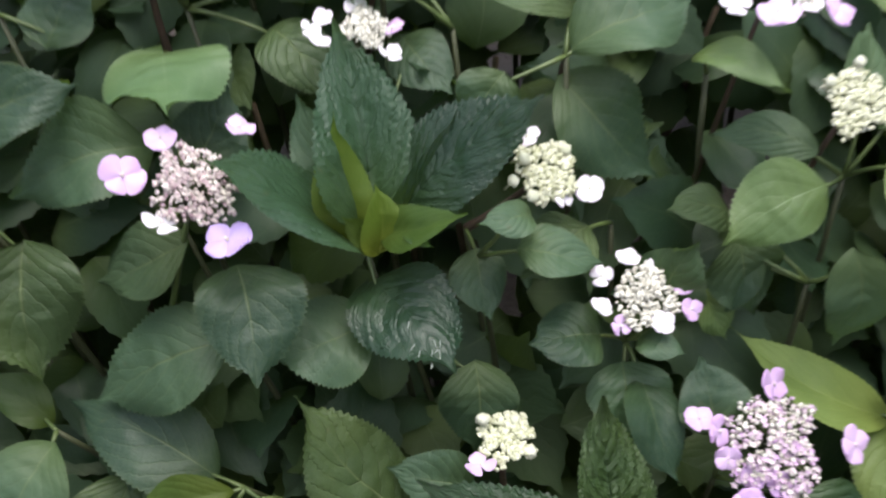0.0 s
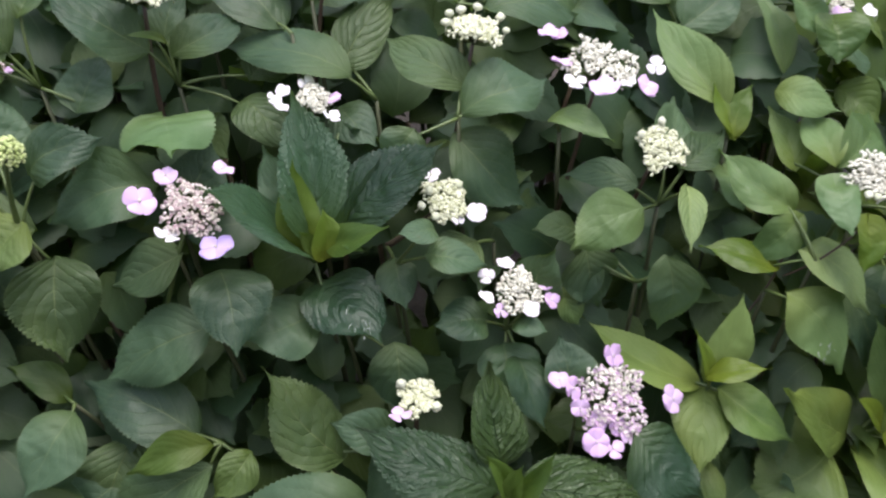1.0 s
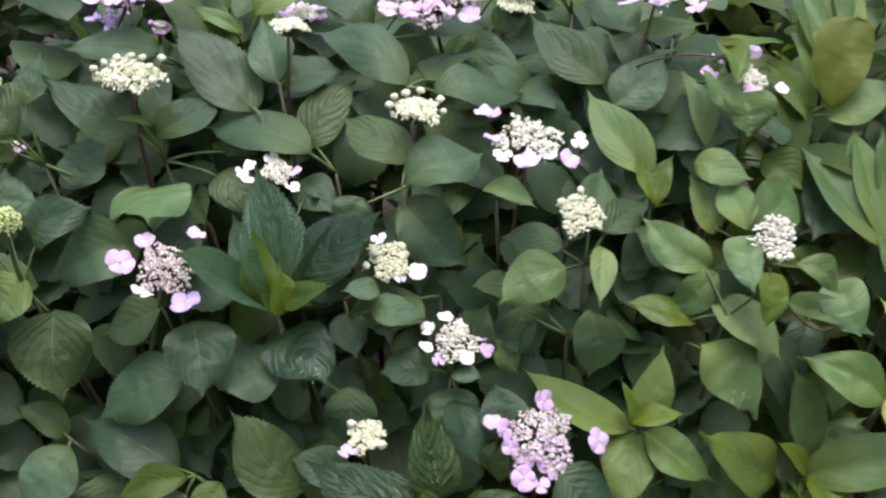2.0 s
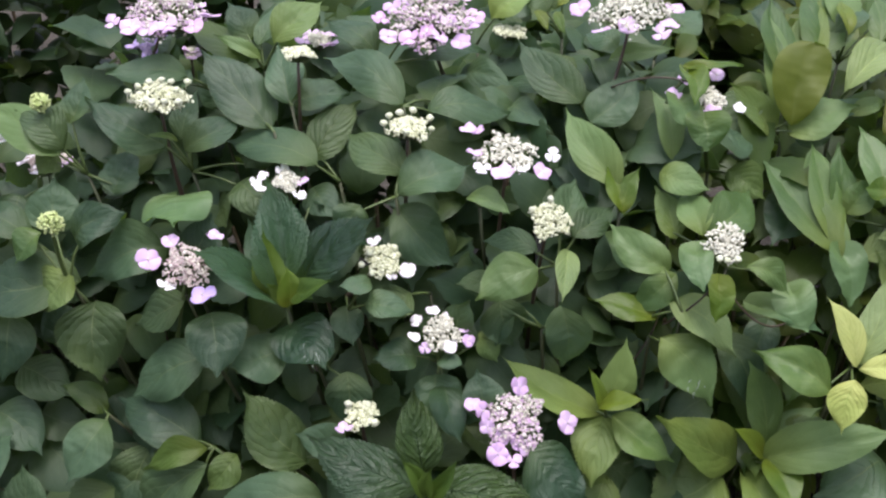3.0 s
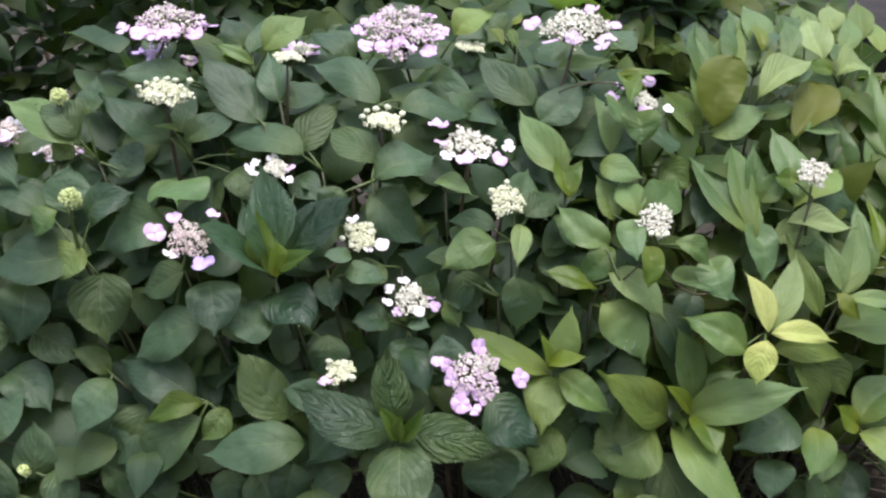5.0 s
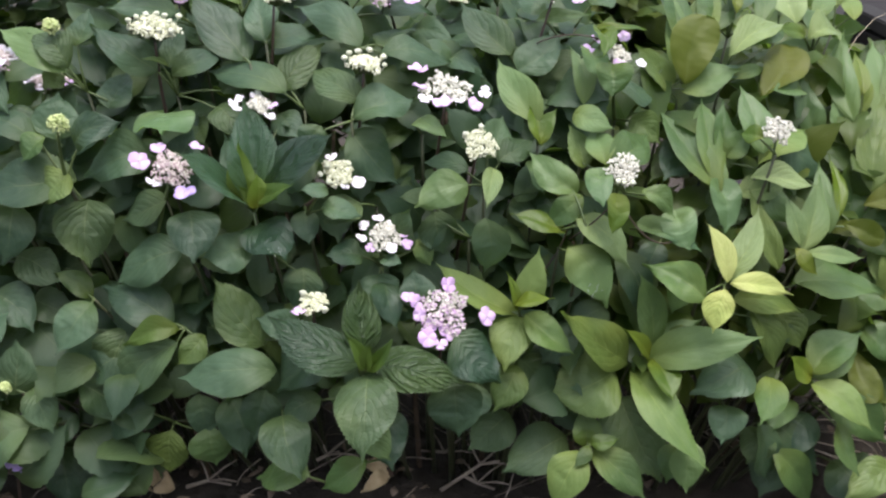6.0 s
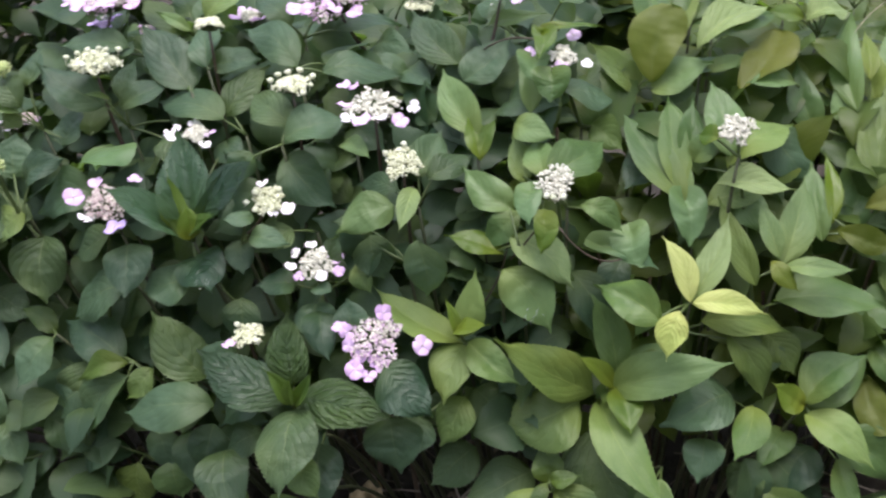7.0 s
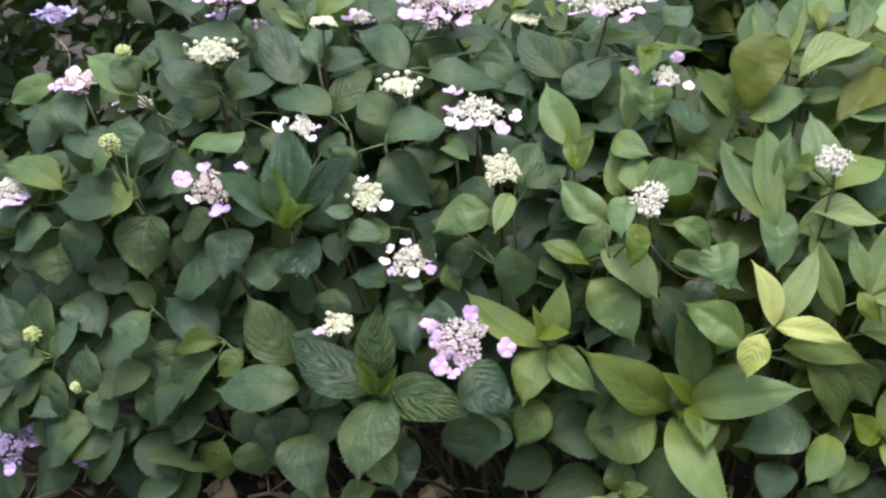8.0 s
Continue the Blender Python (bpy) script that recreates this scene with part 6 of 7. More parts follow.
stem(left_bush, (0.374, 0.971, -0.020), (0.380, 0.798, 0.342), (0.0, -0.02, 0.05), 0.0048, 0.0023, SHOOT)
stem(left_bush, (0.387, 0.950, -0.020), (0.396, 0.850, 0.181), (0.0, -0.02, 0.05), 0.0048, 0.0023, SHOOT)
stem(right_bush, (0.683, 0.959, -0.020), (0.766, 0.852, 0.259), (0.0, -0.02, 0.05), 0.0048, 0.0023, SHOOT)
stem(left_bush, (0.500, 0.999, -0.020), (0.538, 0.899, 0.519), (0.0, -0.02, 0.05), 0.0048, 0.0023, SHOOT)
stem(right_bush, (0.593, 0.979, -0.020), (0.654, 0.867, 0.390), (0.0, -0.02, 0.05), 0.0048, 0.0023, SHOOT)
stem(right_bush, (0.738, 1.029, -0.020), (0.835, 0.929, 0.404), (0.0, -0.02, 0.05), 0.0048, 0.0023, SHOOT)
stem(left_bush, (0.584, 1.043, -0.020), (0.643, 0.943, 0.523), (0.0, -0.02, 0.05), 0.0048, 0.0023, SHOOT)
stem(right_bush, (0.748, 0.952, -0.020), (0.847, 0.848, 0.216), (0.0, -0.02, 0.05), 0.0048, 0.0023, SHOOT)
stem(left_bush, (0.290, 0.955, -0.020), (0.274, 0.765, 0.232), (0.0, -0.02, 0.05), 0.0048, 0.0023, SHOOT)
stem(right_bush, (0.626, 0.952, -0.020), (0.695, 0.802, 0.214), (0.0, -0.02, 0.05), 0.0048, 0.0023, SHOOT)
stem(right_bush, (0.737, 0.988, -0.020), (0.833, 0.886, 0.451), (0.0, -0.02, 0.05), 0.0048, 0.0023, SHOOT)
stem(right_bush, (0.666, 1.014, -0.020), (0.745, 0.914, 0.578), (0.0, -0.02, 0.05), 0.0048, 0.0023, SHOOT)
stem(right_bush, (0.716, 1.025, -0.020), (0.808, 0.891, 0.703), (0.0, -0.02, 0.05), 0.0048, 0.0023, SHOOT)
stem(right_bush, (0.906, 1.222, -0.020), (1.045, 1.122, 0.663), (0.0, -0.02, 0.05), 0.0048, 0.0023, SHOOT)
stem(right_bush, (0.813, 0.977, -0.020), (0.929, 0.877, 0.245), (0.0, -0.02, 0.05), 0.0048, 0.0023, SHOOT)
stem(right_bush, (0.952, 1.115, -0.020), (1.102, 1.015, 0.408), (0.0, -0.02, 0.05), 0.0048, 0.0023, SHOOT)
stem(right_bush, (0.962, 1.094, -0.020), (1.115, 0.994, 0.323), (0.0, -0.02, 0.05), 0.0048, 0.0023, SHOOT)
stem(right_bush, (0.736, 1.150, -0.020), (0.833, 1.050, 0.695), (0.0, -0.02, 0.05), 0.0048, 0.0023, SHOOT)
stem(right_bush, (0.937, 1.152, -0.020), (1.084, 1.052, 0.512), (0.0, -0.02, 0.05), 0.0048, 0.0023, SHOOT)
stem(right_bush, (0.639, 1.174, -0.020), (0.711, 1.074, 0.661), (0.0, -0.02, 0.05), 0.0048, 0.0023, SHOOT)
stem(right_bush, (0.909, 1.058, -0.020), (1.048, 0.958, 0.271), (0.0, -0.02, 0.05), 0.0048, 0.0023, SHOOT)
stem(right_bush, (0.844, 1.007, -0.020), (0.967, 0.907, 0.116), (0.0, -0.02, 0.05), 0.0048, 0.0023, SHOOT)
stem(right_bush, (0.783, 1.006, -0.020), (0.891, 0.906, 0.151), (0.0, -0.02, 0.05), 0.0048, 0.0023, SHOOT)
stem(left_bush, (-0.102, 1.055, -0.020), (-0.215, 0.955, 0.741), (0.0, -0.02, 0.05), 0.0048, 0.0023, SHOOT)
stem(left_bush, (0.076, 1.035, -0.020), (0.008, 0.935, 0.731), (0.0, -0.02, 0.05), 0.0048, 0.0023, SHOOT)
stem(left_bush, (-0.087, 1.152, -0.020), (-0.197, 1.052, 0.837), (0.0, -0.02, 0.05), 0.0048, 0.0023, SHOOT)
stem(left_bush, (-0.218, 1.032, -0.020), (-0.360, 0.919, 0.750), (0.0, -0.02, 0.05), 0.0048, 0.0023, SHOOT)
stem(left_bush, (-0.031, 1.195, -0.020), (-0.126, 1.095, 0.855), (0.0, -0.02, 0.05), 0.0048, 0.0023, SHOOT)
stem(left_bush, (0.115, 1.234, -0.020), (0.056, 1.134, 0.849), (0.0, -0.02, 0.05), 0.0048, 0.0023, SHOOT)
stem(left_bush, (-0.196, 1.188, -0.020), (-0.333, 1.088, 0.840), (0.0, -0.02, 0.05), 0.0048, 0.0023, SHOOT)
stem(left_bush, (-0.289, 1.049, -0.020), (-0.449, 0.949, 0.716), (0.0, -0.02, 0.05), 0.0048, 0.0023, SHOOT)
stem(left_bush, (0.374, 1.134, -0.020), (0.380, 1.034, 0.774), (0.0, -0.02, 0.05), 0.0048, 0.0023, SHOOT)
stem(left_bush, (0.299, 1.214, -0.020), (0.286, 1.114, 0.751), (0.0, -0.02, 0.05), 0.0048, 0.0023, SHOOT)
stem(right_bush, (0.465, 1.066, -0.020), (0.493, 0.966, 0.704), (0.0, -0.02, 0.05), 0.0048, 0.0023, SHOOT)
stem(left_bush, (0.478, 1.087, -0.020), (0.510, 0.987, 0.763), (0.0, -0.02, 0.05), 0.0048, 0.0023, SHOOT)
stem(left_bush, (0.425, 1.232, -0.020), (0.443, 1.132, 0.839), (0.0, -0.02, 0.05), 0.0048, 0.0023, SHOOT)
stem(right_bush, (0.513, 1.150, -0.020), (0.554, 1.050, 0.706), (0.0, -0.02, 0.05), 0.0048, 0.0023, SHOOT)
stem(left_bush, (0.456, 1.306, -0.020), (0.482, 1.206, 0.838), (0.0, -0.02, 0.05), 0.0048, 0.0023, SHOOT)
stem(left_bush, (0.231, 1.362, -0.020), (0.201, 1.262, 0.797), (0.0, -0.02, 0.05), 0.0048, 0.0023, SHOOT)
stem(left_bush, (0.338, 1.336, -0.020), (0.335, 1.236, 0.867), (0.0, -0.02, 0.05), 0.0048, 0.0023, SHOOT)
stem(right_bush, (0.612, 1.217, -0.020), (0.677, 1.117, 0.759), (0.0, -0.02, 0.05), 0.0048, 0.0023, SHOOT)
stem(right_bush, (0.680, 1.278, -0.020), (0.763, 1.178, 0.837), (0.0, -0.02, 0.05), 0.0048, 0.0023, SHOOT)
stem(right_bush, (0.667, 1.189, -0.020), (0.747, 1.089, 0.801), (0.0, -0.02, 0.05), 0.0048, 0.0023, SHOOT)
stem(right_bush, (0.649, 1.383, -0.020), (0.723, 1.283, 0.848), (0.0, -0.02, 0.05), 0.0048, 0.0023, SHOOT)
stem(right_bush, (0.635, 1.077, -0.020), (0.707, 0.977, 0.638), (0.0, -0.02, 0.05), 0.0048, 0.0023, SHOOT)
stem(left_bush, (-0.372, 1.079, -0.020), (-0.552, 0.979, 0.767), (0.0, -0.02, 0.05), 0.0048, 0.0023, SHOOT)
stem(left_bush, (-0.254, 1.015, -0.020), (-0.405, 0.869, 0.637), (0.0, -0.02, 0.05), 0.0048, 0.0023, SHOOT)
stem(left_bush, (-0.333, 1.007, -0.020), (-0.504, 0.866, 0.582), (0.0, -0.02, 0.05), 0.0048, 0.0023, SHOOT)
stem(left_bush, (-0.353, 1.000, -0.020), (-0.529, 0.867, 0.533), (0.0, -0.02, 0.05), 0.0048, 0.0023, SHOOT)
stem(left_bush, (-0.143, 0.975, -0.020), (-0.266, 0.824, 0.368), (0.0, -0.02, 0.05), 0.0048, 0.0023, SHOOT)
stem(left_bush, (-0.227, 0.962, -0.020), (-0.371, 0.757, 0.280), (0.0, -0.02, 0.05), 0.0048, 0.0023, SHOOT)
stem(left_bush, (-0.254, 0.951, -0.020), (-0.405, 0.726, 0.207), (0.0, -0.02, 0.05), 0.0048, 0.0023, SHOOT)
stem(left_bush, (-0.300, 0.936, -0.020), (-0.462, 0.758, 0.109), (0.0, -0.02, 0.05), 0.0048, 0.0023, SHOOT)
stem(left_bush, (-0.056, 0.960, -0.020), (-0.157, 0.786, 0.266), (0.0, -0.02, 0.05), 0.0048, 0.0023, SHOOT)
stem(left_bush, (-0.429, 0.953, -0.020), (-0.623, 0.789, 0.219), (0.0, -0.02, 0.05), 0.0048, 0.0023, SHOOT)
stem(left_bush, (-0.433, 0.929, -0.020), (-0.628, 0.776, 0.061), (0.0, -0.02, 0.05), 0.0048, 0.0023, SHOOT)
stem(left_bush, (-0.170, 0.939, -0.020), (-0.300, 0.836, 0.124), (0.0, -0.02, 0.05), 0.0048, 0.0023, SHOOT)
stem(left_bush, (-0.238, 0.988, -0.020), (-0.385, 0.888, 0.450), (0.0, -0.02, 0.05), 0.0048, 0.0023, SHOOT)
stem(left_bush, (-0.332, 0.989, -0.020), (-0.502, 0.870, 0.458), (0.0, -0.02, 0.05), 0.0048, 0.0023, SHOOT)
stem(left_bush, (-0.363, 0.980, -0.020), (-0.541, 0.849, 0.398), (0.0, -0.02, 0.05), 0.0048, 0.0023, SHOOT)
stem(left_bush, (-0.399, 1.005, -0.020), (-0.586, 0.896, 0.566), (0.0, -0.02, 0.05), 0.0048, 0.0023, SHOOT)
stem(left_bush, (-0.134, 0.968, -0.020), (-0.256, 0.802, 0.321), (0.0, -0.02, 0.05), 0.0048, 0.0023, SHOOT)
stem(left_bush, (0.064, 0.959, -0.020), (-0.007, 0.735, 0.260), (0.0, -0.02, 0.05), 0.0048, 0.0023, SHOOT)
stem(left_bush, (0.146, 0.963, -0.020), (0.095, 0.725, 0.289), (0.0, -0.02, 0.05), 0.0048, 0.0023, SHOOT)
stem(left_bush, (0.134, 0.946, -0.020), (0.080, 0.648, 0.173), (0.0, -0.02, 0.05), 0.0048, 0.0023, SHOOT)
stem(left_bush, (0.211, 0.955, -0.020), (0.177, 0.636, 0.232), (0.0, -0.02, 0.05), 0.0048, 0.0023, SHOOT)
stem(left_bush, (0.385, 0.957, -0.020), (0.393, 0.803, 0.249), (0.0, -0.02, 0.05), 0.0048, 0.0023, SHOOT)
stem(right_bush, (0.859, 1.064, -0.020), (0.986, 0.964, 0.365), (0.0, -0.02, 0.05), 0.0048, 0.0023, SHOOT)
stem(left_bush, (0.194, 1.316, -0.020), (0.155, 1.216, 0.794), (0.0, -0.02, 0.05), 0.0048, 0.0023, SHOOT)
stem(left_bush, (0.228, 1.337, -0.020), (0.197, 1.237, 0.858), (0.0, -0.02, 0.05), 0.0048, 0.0023, SHOOT)
stem(right_bush, (0.816, 1.321, -0.020), (0.932, 1.221, 0.805), (0.0, -0.02, 0.05), 0.0048, 0.0023, SHOOT)
stem(right_bush, (0.861, 1.183, -0.020), (0.989, 1.083, 0.664), (0.0, -0.02, 0.05), 0.0048, 0.0023, SHOOT)
stem(right_bush, (0.877, 1.213, -0.020), (1.008, 1.113, 0.707), (0.0, -0.02, 0.05), 0.0048, 0.0023, SHOOT)
stem(right_bush, (0.800, 1.238, -0.020), (0.913, 1.138, 0.725), (0.0, -0.02, 0.05), 0.0048, 0.0023, SHOOT)
stem(right_bush, (0.867, 1.422, -0.020), (0.996, 1.322, 0.830), (0.0, -0.02, 0.05), 0.0048, 0.0023, SHOOT)
stem(right_bush, (0.774, 1.385, -0.020), (0.880, 1.285, 0.836), (0.0, -0.02, 0.05), 0.0048, 0.0023, SHOOT)
stem(left_bush, (0.291, 1.030, -0.020), (0.277, 0.930, 0.407), (0.0, -0.02, 0.04), 0.005, 0.003, SHOOT)
stem(left_bush, (0.247, 1.093, -0.020), (0.221, 0.993, 0.474), (0.0, -0.02, 0.04), 0.005, 0.003, SHOOT)
stem(left_bush, (0.136, 1.108, -0.020), (0.082, 1.008, 0.505), (0.0, -0.02, 0.04), 0.005, 0.003, SHOOT)
stem(left_bush, (-0.007, 1.104, -0.020), (-0.096, 1.004, 0.430), (0.0, -0.02, 0.04), 0.005, 0.003, SHOOT)
stem(left_bush, (-0.199, 1.301, -0.020), (-0.336, 1.201, 0.578), (0.0, -0.02, 0.04), 0.005, 0.003, SHOOT)
stem(left_bush, (-0.341, 0.937, -0.020), (-0.514, 0.836, 0.114), (0.0, -0.02, 0.04), 0.005, 0.003, SHOOT)
stem(left_bush, (-0.369, 1.120, -0.020), (-0.549, 1.020, 0.482), (0.0, -0.02, 0.04), 0.005, 0.003, SHOOT)
stem(left_bush, (-0.312, 1.184, -0.020), (-0.477, 1.084, 0.425), (0.0, -0.02, 0.04), 0.005, 0.003, SHOOT)
stem(left_bush, (-0.480, 1.053, -0.020), (-0.687, 0.953, 0.288), (0.0, -0.02, 0.04), 0.005, 0.003, SHOOT)
stem(left_bush, (-0.471, 1.251, -0.020), (-0.676, 1.151, 0.579), (0.0, -0.02, 0.04), 0.005, 0.003, SHOOT)
stem(left_bush, (-0.325, 0.902, -0.020), (-0.494, 0.802, -0.166), (0.0, -0.02, 0.04), 0.005, 0.003, SHOOT)
stem(left_bush, (0.008, 1.174, -0.020), (-0.078, 1.074, 0.594), (0.0, -0.02, 0.04), 0.005, 0.003, SHOOT)
stem(left_bush, (0.008, 1.352, -0.020), (-0.078, 1.252, 0.570), (0.0, -0.02, 0.04), 0.005, 0.003, SHOOT)
stem(left_bush, (-0.156, 1.341, -0.020), (-0.283, 1.241, 0.556), (0.0, -0.02, 0.04), 0.005, 0.003, SHOOT)

# ---- stems of the vine ----
VINE_STEMS = [
    ((0.552, 0.782, 0.631), (0.644, 0.826, 0.565), (0.000, -0.010, -0.020)),
    ((0.399, 1.035, 0.840), (0.511, 0.977, 0.865), (0.000, -0.010, 0.015)),
    ((0.468, 0.815, 0.602), (0.413, 0.824, 0.476), (0.010, 0.000, 0.000)),
    ((0.531, 0.775, 0.645), (0.469, 0.815, 0.564), (0.000, -0.010, 0.000)),
]
for a, b, sag in VINE_STEMS:
    tv, tf = tube_grid(bent(a, b, sag, 10), [0.0014] * 11, 5)
    ob = part("vine_stem", mesh_of("vine_stem", tv, tf, [PURPLE_STEM]), vine)
    ob.matrix_local = Matrix.Translation(-vine.location)

# ---- flower heads ----
flower_head(left_bush, "white", (0.160, 0.787, 0.563), (0.233, -0.628, 0.743), 0.027, (0.155, 0.817, 0.498), ((-6, 1.28, 0.74, WHITE_PETAL), (44, 1.00, 0.71, WHITE_PETAL), (85, 1.36, 0.78, PINK_PETAL), (118, 1.47, 0.78, PINK_PETAL), (162, 0.93, 0.71, WHITE_PETAL), (-125, 1.22, 0.78, PINK_PETAL), (-92, 1.47, 0.71, WHITE_PETAL), (-51, 1.40, 0.71, WHITE_PETAL),), "flat cream disc ringed by white florets")
flower_head(left_bush, "mauve", (0.266, 0.731, 0.456), (0.208, -0.650, 0.731), 0.042, (0.274, 0.765, 0.232), ((18, 1.20, 1.00, PINK_PETAL), (-59, 1.53, 0.90, PINK_PETAL), (-65, 1.16, 0.90, PINK_PETAL), (101, 1.70, 0.95, PINK_PETAL), (-139, 1.33, 1.10, PINK_PETAL), (168, 1.03, 1.00, PINK_PETAL), (-162, 1.32, 0.80, PINK_PETAL), (-127, 0.77, 0.72, PINK_PETAL), (-172, 0.74, 0.75, PINK_PETAL), (-92, 1.01, 0.72, PINK_PETAL),), "mauve disc with pink florets")
flower_head(left_bush, "whitepink", (-0.189, 0.790, 0.661), (0.296, -0.513, 0.806), 0.034, (-0.266, 0.824, 0.368), ((-13, 1.36, 0.85, PINK_PETAL), (-66, 1.56, 1.00, PINK_PETAL), (-123, 1.16, 1.10, WHITE_PETAL), (172, 1.50, 1.05, LILAC_PETAL), (53, 1.86, 0.80, PINK_PETAL),), "greyish pink disc with white and pink florets")
flower_head(left_bush, "cream", (0.080, 0.820, 0.659), (0.244, -0.595, 0.765), 0.026, (0.019, 0.860, 0.583), ((-11, 1.20, 0.90, WHITE_PETAL), (125, 1.42, 0.90, WHITE_PETAL), (167, 0.98, 0.71, WHITE_PETAL), (-100, 1.29, 0.50), (-134, 1.12, 0.50), (-59, 0.80, 0.60), (57, 0.93, 0.50),), "cream flower head with round closed florets")
flower_head(left_bush, "cream", (0.311, 0.816, 0.721), (0.189, -0.679, 0.709), 0.028, (0.277, 0.930, 0.407), ((-60, 1, .4), (10, 1, .45),), "cream flower head with round closed florets")
flower_head(right_bush, "grey", (0.547, 0.810, 0.691), (0.097, -0.687, 0.720), 0.029, (0.538, 0.899, 0.519), ((210, 1, .5), (160, 1, .5), (190, 1, .4),), "greyish cream flower head with few florets")
flower_head(right_bush, "grey", (0.806, 0.888, 0.746), (-0.006, -0.711, 0.703), 0.026, (0.835, 0.929, 0.404), (), "greyish cream flower head with few florets")
flower_head(left_bush, "pink", (0.254, 0.884, 0.791), (0.139, -0.330, 0.934), 0.042, (0.221, 0.993, 0.474), ((-36, 1.67, 0.81, PINK_PETAL), (-24, 1.48, 0.72, PINK_PETAL), (-73, 1.13, 0.90, PINK_PETAL), (-112, 1.13, 0.77, WHITE_PETAL), (-150, 1.13, 0.99, PINK_PETAL), (141, 1.28, 0.90, PINK_PETAL), (107, 1.46, 0.81, WHITE_PETAL), (174, 0.98, 0.72, WHITE_PETAL),), "greyish cream disc with pink florets")
flower_head(left_bush, "cream", (0.114, 0.903, 0.824), (0.079, -0.210, 0.974), 0.030, (0.082, 1.008, 0.505), ((-80, 1.13, 0.60), (-40, 1.08, 0.60), (-8, 1.02, 0.65), (28, 1.08, 0.60), (75, 1.19, 0.60), (120, 1.13, 0.40), (200, 1.02, 0.40),), "cream flower head with round closed florets")
flower_head(left_bush, "cream", (-0.240, 0.923, 0.864), (0.112, -0.199, 0.974), 0.041, (-0.236, 0.966, 0.691), ((-85, 1.05, .62), (-50, .8, .5), (-15, .7, .55), (20, .75, .55), (82, 1.05, .62), (50, .7, .5), (150, .9, .65), (180, .65, .6), (210, .9, .65), (240, .6, .5), (120, .6, .5),), "cream flower head with round closed florets")
flower_head(right_bush, "white", (0.538, 0.976, 0.840), (0.065, -0.488, 0.870), 0.022, (0.554, 1.050, 0.706), ((-38, 2.30, .8, PINK_PETAL), (-77, 2.30, .9, PINK_PETAL), (23, 2.30, 0.8, PINK_PETAL), (-172, 1.30, 1.1, PINK_PETAL), (117, 1.99, 0.8, WHITE_PETAL),), "flat cream disc ringed by white florets")
flower_head(left_bush, "white", (-0.061, 0.894, 0.747), (0.234, -0.495, 0.837), 0.020, (-0.096, 1.004, 0.430), ((-5, 1.00, .8, WHITE_PETAL), (-62, 1.77, .7, WHITE_PETAL), (-82, 2.30, .7, WHITE_PETAL), (102, 1.05, .8, PINK_PETAL), (158, 1.43, .75, WHITE_PETAL), (-96, 2.04, .75, WHITE_PETAL),), "flat cream disc ringed by white florets")
flower_head(left_bush, "mauve", (0.135, 1.099, 0.929), (0.033, -0.354, 0.935), 0.068, (0.155, 1.216, 0.794), ((10, .35, .8), (130, .5, .8), (250, .5, .8), (190, .6, .8), (-90, 1.1), (-60, 1), (-120, 1.1), (-150, 1), (170, .9), (140, 1), (110, 1), (80, 1), (45, 1), (20, .9), (-25, 1),), "mauve disc with pink florets")
flower_head(right_bush, "pink", (0.429, 1.060, 0.946), (-0.026, -0.355, 0.934), 0.056, (0.380, 1.034, 0.774), ((-85, 1.3), (-140, 1.1), (-175, .7), (115, 1.1), (140, 1.2), (75, 1.2), (30, 1),), "greyish cream disc with pink florets")
flower_head(left_bush, "mauve", (-0.265, 1.051, 0.953), (0.091, -0.277, 0.957), 0.059, (-0.333, 1.088, 0.840), ((-95, 1.2), (-130, 1), (-160, .9), (170, .8), (130, 1), (100, 1.2), (70, 1),), "mauve disc with pink florets")
flower_head(left_bush, "lilac", (-0.303, 1.094, 0.896), (0.115, -0.335, 0.935), 0.021, (-0.336, 1.201, 0.578), (-80, 180, 100,), "violet disc with lilac florets")
flower_head(left_bush, "cream", (0.051, 0.735, 0.459), (0.153, -0.340, 0.928), 0.025, (0.055, 0.764, 0.370), ((-38, 0.95, 0.65), (-117, 1.38, 1.10, PINK_PETAL), (144, 0.90, 0.40), (45, 0.67, 0.45),), "cream flower head with round closed florets")
flower_head(left_bush, "bud", (-0.357, 0.758, 0.740), (0.410, -0.596, 0.690), 0.018, (-0.375, 0.830, 0.616), (), "small green flower head in tight bud")
flower_head(left_bush, "bud", (-0.413, 0.916, 0.860), (0.416, -0.631, 0.655), 0.015, (-0.449, 0.949, 0.716), (), "small green flower head in tight bud")
flower_head(left_bush, "bud", (-0.578, 0.756, 0.359), (0.417, -0.508, 0.754), 0.017, (-0.623, 0.789, 0.219), (), "small green flower head in tight bud")
flower_head(left_bush, "bud", (-0.476, 0.726, 0.279), (0.388, -0.501, 0.773), 0.011, (-0.514, 0.836, 0.114), (), "small green flower head in tight bud")
flower_head(left_bush, "whitepink", (-0.516, 0.915, 0.801), (0.170, -0.237, 0.956), 0.035, (-0.549, 1.020, 0.482), ((-95, 1.1), (-10, .9), (180, .7), (200, .9), (110, 1), (60, .9),), "greyish pink disc with white and pink florets")
flower_head(left_bush, "whitepink", (-0.447, 0.983, 0.745), (0.028, -0.042, 0.999), 0.032, (-0.477, 1.084, 0.425), ((-90, 1), (100, 1), (180, .9),), "greyish pink disc with white and pink florets")
flower_head(left_bush, "pink", (-0.651, 0.846, 0.606), (0.301, -0.366, 0.880), 0.030, (-0.687, 0.953, 0.288), ((140, 1.1), (170, 1.3), (200, 1.2),), "greyish cream disc with pink florets")
